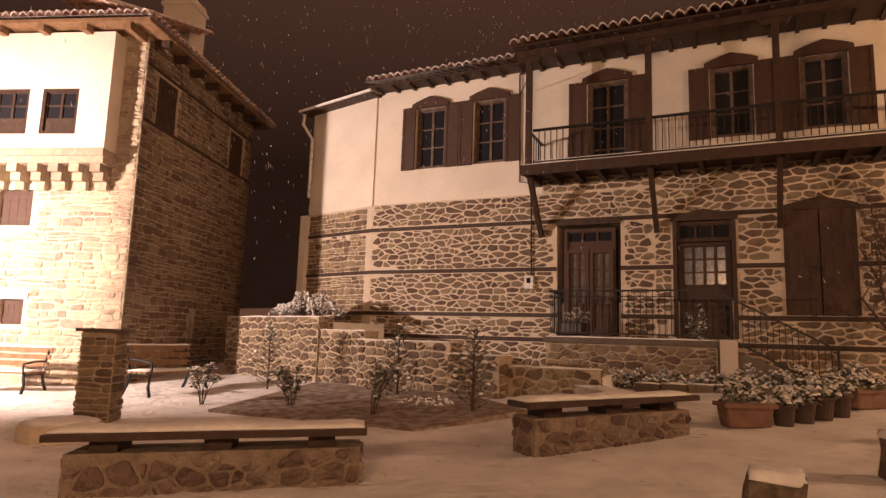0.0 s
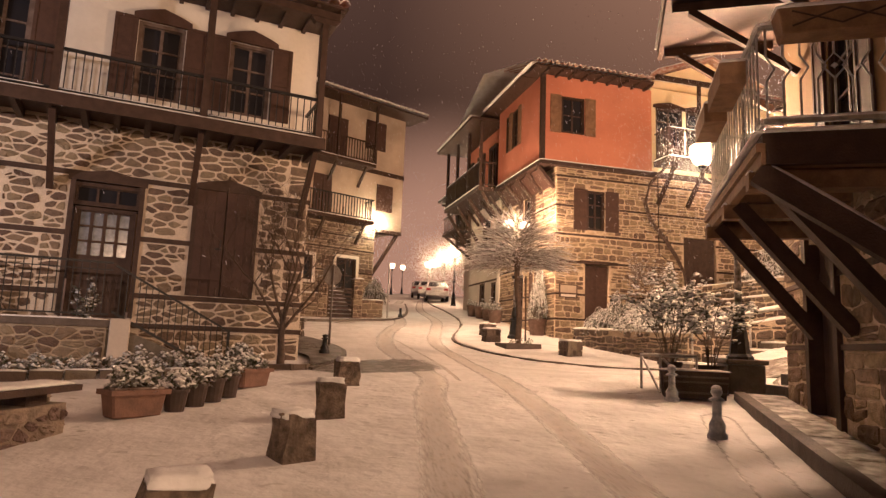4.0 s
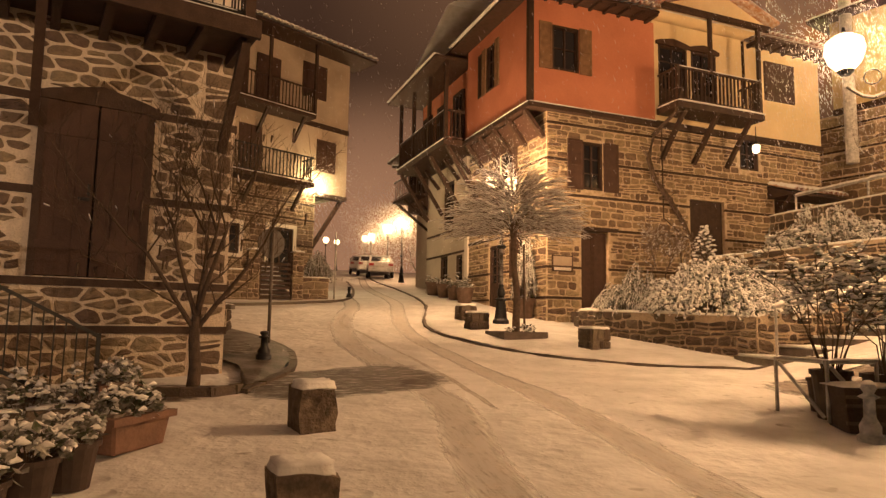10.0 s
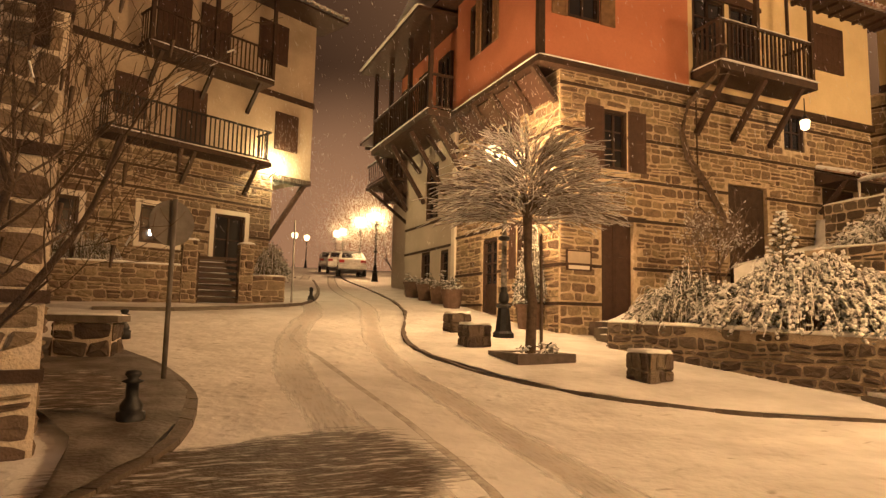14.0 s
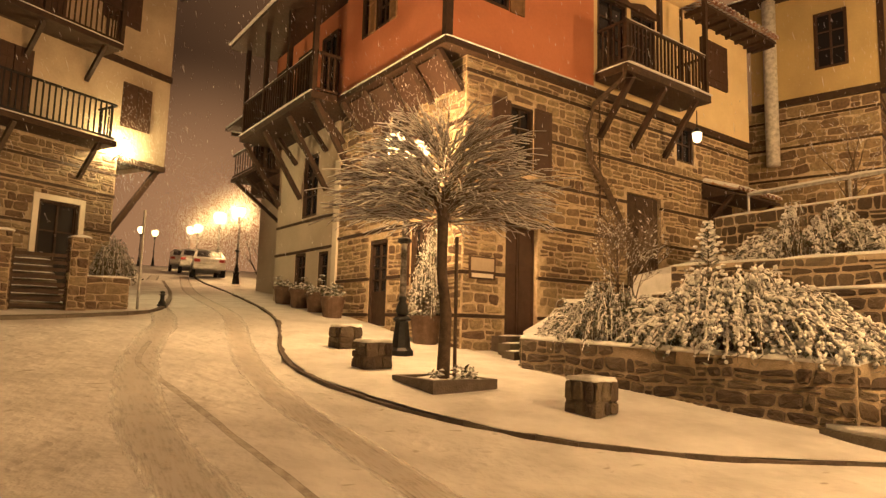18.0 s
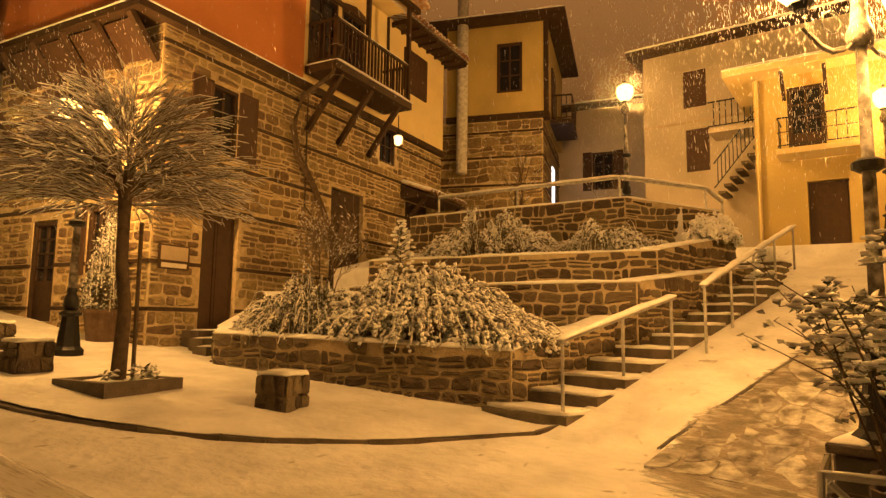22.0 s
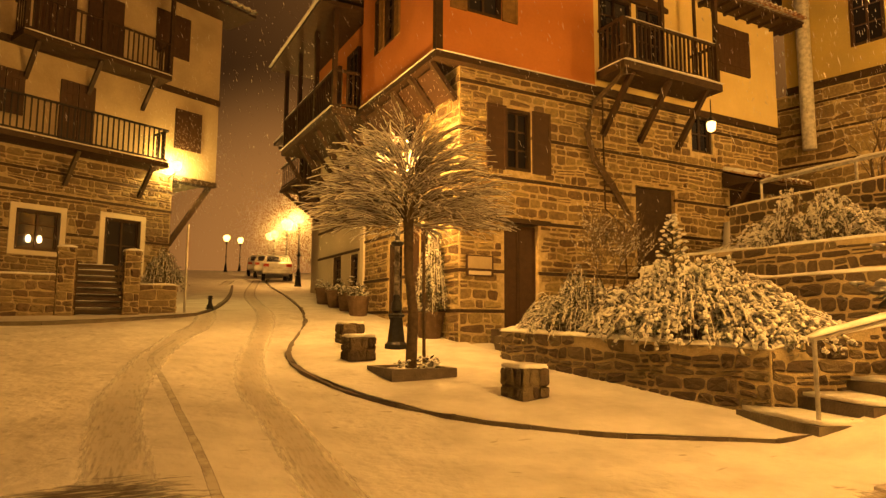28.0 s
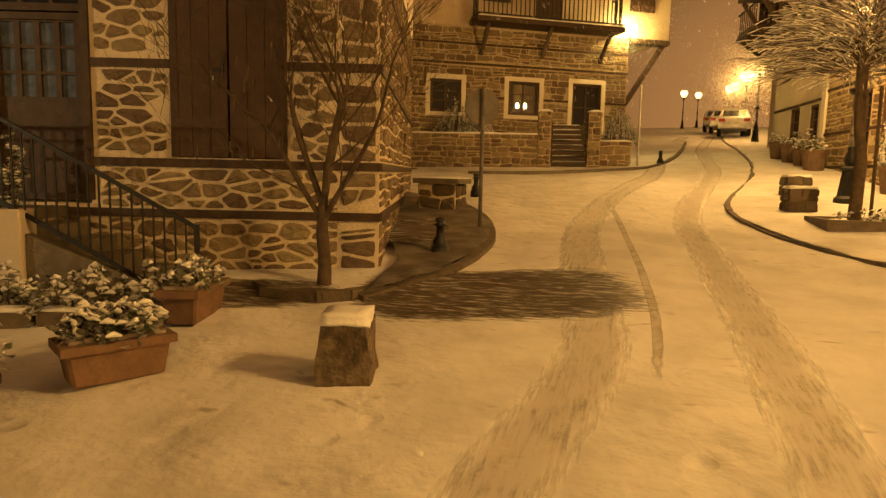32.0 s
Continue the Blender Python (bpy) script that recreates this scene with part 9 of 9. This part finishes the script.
# ---- snow-laden shrubs ----
def weeping_bush(x, y, z, rx, ry, h, n, label, seed, clump=0.03, turn=0, bare=0.25):
    """A broad mound of arching shoots, each strung with elongated clumps of snow."""
    root = empty("snowy_bush", turned(x, y, z, turn), label, "bush")
    rng = random.Random(seed)
    st, sn, lf = Soup(), Soup(), Soup()
    for i in range(n):
        a = rng.uniform(0, 2 * math.pi)
        k = rng.uniform(0.1, 1.0) ** 0.55
        tip = Vector((math.cos(a) * rx * k, math.sin(a) * ry * k, 0))
        lump = 0.85 + 0.3 * noise.noise(Vector((tip.x * 1.6 + seed, tip.y * 1.6, 0)))
        peak = h * (1.0 - 0.62 * k * k) * rng.uniform(0.8, 1.05) * lump
        b = Vector((tip.x * 0.45, tip.y * 0.45, 0))
        c = Vector((tip.x * 0.7, tip.y * 0.7, peak * 1.9))
        end = Vector((tip.x * 1.02, tip.y * 1.02, max(-0.12, peak * rng.uniform(0.05, 0.75))))
        pts = [b * (1 - j / 8) ** 2 + c * 2 * (j / 8) * (1 - j / 8) + end * (j / 8) ** 2 + Vector((rng.uniform(-1, 1), rng.uniform(-1, 1), rng.uniform(-1, 1))) * 0.02 for j in range(9)]
        st.stick(pts, [0.008 * (1 - 0.6 * j / 8) for j in range(9)], 3)
        empty_shoot = rng.random() < bare
        if empty_shoot:
            sn.stick([p + Vector((0, 0, 0.008)) for p in pts[3:]], [0.007] * 6, 3)
        for j in range(3, 9):
            p, d = pts[j], (pts[j] - pts[j - 1])
            d.normalize()
            for m in range(2):
                c2 = p - d * rng.uniform(0, 0.15) + Vector((rng.uniform(-0.06, 0.06), rng.uniform(-0.06, 0.06), rng.uniform(-0.07, 0.0)))
                nrm = Vector((rng.uniform(-0.8, 0.8), rng.uniform(-0.8, 0.8), 0.6)).normalized()
                lf.leafquad(c2, nrm, nrm.cross(Vector((rng.uniform(-1, 1), rng.uniform(-1, 1), 0.3))).normalized(), 0.05, 0.018)
            if empty_shoot or rng.random() < 0.14:
                continue
            for m in range(3):
                q = p - d * rng.uniform(0, 0.14) + Vector((rng.uniform(-1, 1), rng.uniform(-1, 1), rng.uniform(-0.6, 0.5))) * 0.04
                r = clump * rng.uniform(0.4, 1.05)
                e = (d + Vector((rng.uniform(-0.9, 0.9), rng.uniform(-0.9, 0.9), rng.uniform(-0.1, 0.5)))).normalized() * r * rng.uniform(0.9, 1.8)
                sn.stick([q - e * 0.9, q - e * 0.3, q + e * 0.4, q + e], [r * 0.25, r * 0.8, r * 0.95, r * 0.2], 5)
        if not empty_shoot and i % 3 == 0:
            k0 = rng.randrange(2, 4)
            run = [p + (q - p) * t for p, q in zip(pts[k0:], pts[k0 + 1:]) for t in (0, 0.5)]
            sn.stick([p + Vector((0, 0, 0.01)) for p in run], [clump * rng.uniform(0.15, 0.5) for p in run], 4)
    st.make("stem_clump", TWIG, root, stuff=True)
    lf.make("foliage", LEAF, root, stuff=True)
    sn.make("bush_snow", SNOWCAP, root, stuff=True)
    return root


weeping_bush(8.45, 17.0, 2.0, 1.4, 2.35, 1.3, 700, "broad mounded bush buried under clumps of snow", 3, 0.03, bare=0.15)
weeping_bush(8.05, 18.9, 2.05, 1.25, 1.35, 1.15, 380, "spreading bush of frosted arching shoots", 4, 0.018, bare=0.6)
weeping_bush(8.3, 15.55, 2.0, 0.75, 0.85, 0.7, 170, "low bush spilling snow over the planter wall", 5, 0.03)
weeping_bush(12.6, 18.2, 3.6, 1.0, 2.0, 1.3, 200, "dim shrub on the upper terrace under snow", 6, 0.03, bare=0.4)
weeping_bush(12.9, 15.6, 3.7, 0.9, 1.3, 0.8, 150, "low hedge on the upper terrace under snow", 7, 0.028, bare=0.5)
weeping_bush(14.2, 13.9, 4.0, 0.8, 0.6, 0.7, 80, "rounded snowy shrub beside the stair top", 8, 0.05, bare=0.1)
weeping_bush(1.2, 27.3, 3.0, 0.6, 0.5, 1.1, 110, "shrub over the garden wall dusted with snow", 9, 0.018, bare=0.6)
weeping_bush(-3.4, 27.2, 3.0, 1.2, 0.7, 1.3, 140, "dark shrub behind the garden wall dusted with snow", 10, 0.016, bare=0.7)
weeping_bush(-12.4, 9.6, 2.1, 1.3, 0.6, 0.6, 120, "low tangled shrub on the raised bed under snow", 12, 0.028, bare=0.3)
weeping_bush(6.5, 22.35, land(6.5, 22.35) + 0.5, 0.34, 0.5, 2.0, 150, "tall climbing shrub at the house corner dusted with snow", 16, 0.018, bare=0.5)
weeping_bush(-7.0, 8.1, 0.5, 1.8, 0.5, 0.2, 90, "low ground cover in the flower bed under snow", 17, 0.026, bare=0.2)


def young_fir(x, y, z, h, r, label, seed, snow=0.5):
    root = empty("young_conifer", Matrix.Translation((x, y, z)), label, "conifer")
    rng = random.Random(seed)
    st, lf, sn = Soup(), Soup(), Soup()
    st.stick([(0, 0, -0.1), (0, 0, h)], [0.03, 0.006], 6)
    n = int(h * 55)
    for i in range(n):
        k = i / n
        a = i * 2.4
        rr = r * (1 - k) ** 0.8 + 0.04
        d = Vector((math.cos(a), math.sin(a), 0.45)).normalized()
        p = Vector((0, 0, h * (0.05 + 0.95 * k)))
        e = p + d * rr * rng.uniform(0.7, 1.1)
        st.stick([p, e], [0.006, 0.003], 3)
        for j in range(7):
            c = p + (e - p) * rng.uniform(0.3, 1.05)
            nrm = Vector((rng.uniform(-1, 1), rng.uniform(-1, 1), 0.8)).normalized()
            u = (d + Vector((rng.uniform(-1, 1), rng.uniform(-1, 1), rng.uniform(-0.3, 0.8))) * 0.6).normalized()
            lf.leafquad(c, nrm, u, 0.05, 0.012)
        if rng.random() < snow:
            sn.blob(e + Vector((0, 0, 0.012)), 0.045, 0.045, 0.025, rng)
    st.make("trunk", BARK, root)
    lf.make("foliage", LEAF, root, stuff=True)
    sn.make("bush_snow", SNOWCAP, root, stuff=True)


young_fir(8.75, 17.6, 2.3, 1.75, 0.42, "small snowy conifer rising from the bush", 1, 0.9)
young_fir(-11.0, 7.7, 0.55, 1.35, 0.42, "small green conifer in the flower bed", 2, 0.15)
young_fir(-7.9, 8.3, 0.6, 1.3, 0.5, "dark small conifer in the flower bed", 3, 0.15)
young_fir(-5.75, 7.75, 0.6, 1.3, 0.42, "dark small conifer behind the stone seat", 4, 0.2)


def rose_bush(x, y, z, h, r, stems, label, seed, snow=0.5, blob=0.03, sprays=5):
    """Thin forking stems with sprays of leaves, and snow lying on the sprays."""
    root = empty("rose_bush", Matrix.Translation((x, y, z)), label, "bush")
    rng = random.Random(seed)
    st, lf, sn = Soup(), Soup(), Soup()
    for i in range(stems):
        a = rng.uniform(0, 2 * math.pi)
        k = rng.uniform(0.15, 1) ** 0.6
        tip = Vector((math.cos(a) * r * k, math.sin(a) * r * k, h * rng.uniform(0.6, 1.0) * (1.05 - 0.3 * k)))
        m1 = Vector((tip.x * 0.25 + rng.uniform(-1, 1) * r * 0.09, tip.y * 0.25 + rng.uniform(-1, 1) * r * 0.09, tip.z * 0.4))
        m2 = Vector((tip.x * 0.62 + rng.uniform(-1, 1) * r * 0.13, tip.y * 0.62 + rng.uniform(-1, 1) * r * 0.13, tip.z * 0.78))
        line = [Vector((tip.x * 0.06, tip.y * 0.06, -0.05)), m1, m2, tip]
        st.stick(line, [0.009, 0.0075, 0.006, 0.004], 4)
        for j in range(sprays):
            k = rng.uniform(1.35, 2.97)
            p = line[int(k)] + (line[int(k) + 1] - line[int(k)]) * (k - int(k))
            e = p + Vector((rng.uniform(-1, 1), rng.uniform(-1, 1), rng.uniform(-0.15, 0.6))) * r * 0.28
            st.stick([p, e], [0.005, 0.003], 3)
            for m in range(6):
                c = p + (e - p) * rng.uniform(0.45, 1.2) + Vector((rng.uniform(-1, 1), rng.uniform(-1, 1), rng.uniform(-0.8, 0.5))) * 0.05
                nrm = Vector((rng.uniform(-0.7, 0.7), rng.uniform(-0.7, 0.7), 0.7)).normalized()
                lf.leafquad(c, nrm, nrm.cross(Vector((rng.uniform(-1, 1), rng.uniform(-1, 1), 0.2))).normalized(), 0.042, 0.026)
                if rng.random() < snow:
                    sn.blob(c + Vector((0, 0, 0.012)), blob * rng.uniform(0.7, 1.5), blob * rng.uniform(0.7, 1.5), blob * rng.uniform(0.3, 0.5), rng, 0.35)
    st.make("stem_clump", BARK, root, stuff=True)
    lf.make("foliage", LEAF, root, stuff=True)
    sn.make("leaf_snow", SNOWCAP, root, stuff=True)


rose_bush(5.17, 11.1, land(5.17, 11.1) + 0.44, 1.78, 1.0, 15, "tall rose bush with snow on every leaf beside the lamp", 1, 0.5, 0.038, 7)
rose_bush(5.85, 11.05, land(5.85, 11.05) + 0.4, 1.75, 0.9, 13, "rose bush with snow on its leaves beside the lamp", 2, 0.5, 0.038, 7)
rose_bush(-8.6, 6.6, 0.45, 0.85, 0.35, 9, "small bare rose in the flower bed", 3, 0.1)
rose_bush(-6.9, 6.8, 0.45, 1.1, 0.4, 9, "bare rose with red hips in the flower bed", 4, 0.05)
rose_bush(-10.2, 5.9, 0.45, 0.95, 0.3, 8, "small snowy rose beside the bench", 5, 0.4)
rose_bush(-4.45, 13.1, land(-4.4, 13.1) + 0.1, 1.6, 0.22, 10, "climbing plant against the terrace rail", 6, 0.25)
for i, (x, y) in enumerate(((5.95, 27.2), (5.9, 28.4), (5.85, 29.8), (5.9, 25.9))):
    rose_bush(x, y, land(x, y) + 0.1, 0.9, 0.35, 10, "potted shrub against the lane wall", 30 + i, 0.3)
    round_pot(x, y, 0.3, 0.55, CLAY_D, "large clay jar by the lane wall", "clay jars along the lane", 60 + i, 30)

round_pot(6.5, 22.35, 0.32, 0.6, CLAY_D, "large dark jar at the house corner", "clay jars along the lane", 66, 20)

# ---- worn tracks in the snow ----
def track(name, line, w, material, label, lift=0.012, step=0.16):
    pts = resample(line, step)
    bm = bmesh.new()
    prev = None
    uv = []
    for i, p in enumerate(pts):
        d = (pts[min(i + 1, len(pts) - 1)] - pts[max(i - 1, 0)]).normalized()
        s = Vector((-d.y, d.x, 0))
        row = []
        for k in range(9):
            q = p + s * w * (k / 8 - 0.5)
            row.append(bm.verts.new((q.x, q.y, ground_z(q.x, q.y) + lift)))
        if prev:
            for k in range(8):
                bm.faces.new((prev[k], prev[k + 1], row[k + 1], row[k]))
        prev = row
    ob = part(name, bm, material, smooth=True)
    n = len(pts)
    wear = ob.data.attributes.new("wear", "FLOAT", "POINT")
    vals = []
    for i in range(n):
        e = min(1.0, min(i, n - 1 - i) * step / 0.8)
        vals += [e * k for k in (0.0, 0.5, 0.8, 0.95, 1.0, 0.95, 0.8, 0.5, 0.0)]
    wear.data.foreach_set("value", vals)
    ob.visible_shadow = False
    return tagged(ob, label, "tyre track", kind="structure")


track("tyre_track", [(0.5, 4.5), (0.75, 6.3), (1.0, 8.7), (1.2, 10.7), (1.42, 11.8), (1.48, 12.9), (1.2, 15.2), (1.05, 17.5), (1.25, 20.3), (1.65, 22.8), (2.2, 26.0), (2.7, 35.0), (4.5, 50.0)], 0.6, TRACK, "flattened grey tyre track in the snow", 0.017)
track("tyre_track", [(1.9, 4.5), (2.2, 6.3), (2.45, 8.5), (2.63, 11.0), (2.65, 13.5), (2.6, 16.2), (2.5, 18.0), (2.7, 20.5), (3.2, 23.5), (3.7, 27.0), (4.2, 36.0), (6.0, 50.0)], 0.55, TRACK, "flattened grey tyre track in the snow", 0.017)
track("wheel_rut", [(1.9, 12.0), (1.93, 13.2), (1.85, 14.6), (1.68, 16.4), (1.42, 18.8), (1.25, 20.4), (1.6, 22.4)], 0.09, RUT, "thin dark rut between the tyre tracks", 0.02, 0.1)
track("tyre_track", [(2.0, 1.0), (3.0, 5.0), (4.2, 8.0), (5.0, 9.6)], 0.5, TRACK_FAINT, "faint trodden track beside the kerb", 0.011)
track("thin_snow", [(5.5, 12.15), (7.2, 12.2), (8.2, 11.9), (9.4, 11.55), (11.4, 10.95)], 1.75, THIN, "wind-thinned snow over the flagstones", 0.016)
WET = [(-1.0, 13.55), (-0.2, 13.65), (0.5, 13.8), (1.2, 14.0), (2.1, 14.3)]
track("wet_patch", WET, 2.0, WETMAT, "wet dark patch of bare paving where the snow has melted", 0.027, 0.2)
track("bare_strip", [(-1.0, 15.0), (-0.95, 16.0), (-1.4, 17.3)], 0.9, WETMAT, "bare dark strip of paving beside the house", 0.125, 0.2)
track("bare_strip_2", [(-7.0, 11.6), (-4.0, 12.5), (-1.8, 13.2), (-0.7, 13.5)], 1.2, WETMAT, "bare wet strip at the foot of the house", 0.014, 0.2)

# ---- snow in the air ----
def falling_snow(n, seed):
    """Flakes drawn out by their fall over the street and the roofs, clear of the walking height, with extra ones packed
    round the lamps as their glow.
    """
    rng = random.Random(seed)
    fl = Soup()

    def flake(x, y, z, r, ln):
        o = len(fl.v)
        sx, sy = ln * rng.uniform(-0.5, -0.1), ln * rng.uniform(-0.2, 0.2)
        fl.v += [(x + r, y, z), (x - r * 0.5, y + r * 0.87, z), (x - r * 0.5, y - r * 0.87, z), (x + sx, y + sy, z + ln), (x - sx, y - sy, z - ln)]
        fl.f += [(o, o + 1, o + 3), (o + 1, o + 2, o + 3), (o + 2, o, o + 3), (o + 1, o, o + 4), (o + 2, o + 1, o + 4), (o, o + 2, o + 4)]

    made = 0
    while made < n:
        x, y, z = rng.uniform(-13, 21), rng.uniform(3, 36), rng.uniform(3.4, 13)
        k = min(max(y / 12, 0), 1)
        if math.hypot(x - 0.8 * k, y - 12 * k) < 5.0:
            continue
        flake(x, y, z, rng.uniform(0.002, 0.0045), rng.uniform(0.02, 0.06))
        made += 1
    # extra flakes crowded round each lamp imitate its halo in the haze
    halos = [(6.1, 11.57, 5.2, 3500, 1.9, 0.0022), (6.86, 10.83, 5.2, 3500, 1.9, 0.0022), (16.0, 16.2, 8.2, 4500, 2.2, 0.0026), (17.0, 10.85, 7.4, 3500, 2.0, 0.0028), (5.35, 21.1, 5.5, 2500, 1.6, 0.003), (1.37, 30.25, 6.95, 2000, 1.6, 0.004)]
    halos += [(x, y, z + 0.25, 6000, 2.6 + 0.5 * i, 0.006 + 0.001 * i) for i, (x, y, z) in enumerate(FAR[:3])]
    for cx, cy, cz, m, reach, r in halos:
        for i in range(m):
            d = Vector((rng.gauss(0, 1), rng.gauss(0, 1), rng.gauss(0, 1))).normalized() * (0.3 + reach * rng.random() ** 1.3)
            flake(cx + d.x, cy + d.y, max(cz + d.z, 3.9), r * rng.uniform(0.6, 1.3), r * rng.uniform(5, 11))
    ob = fl.make("falling_snow", SNOWCAP, None, stuff=True)
    return tagged(ob, "fine snowflakes in the night air, packed round the lamps as glow", "snowfall", kind="stuff")


falling_snow(16000, 3)
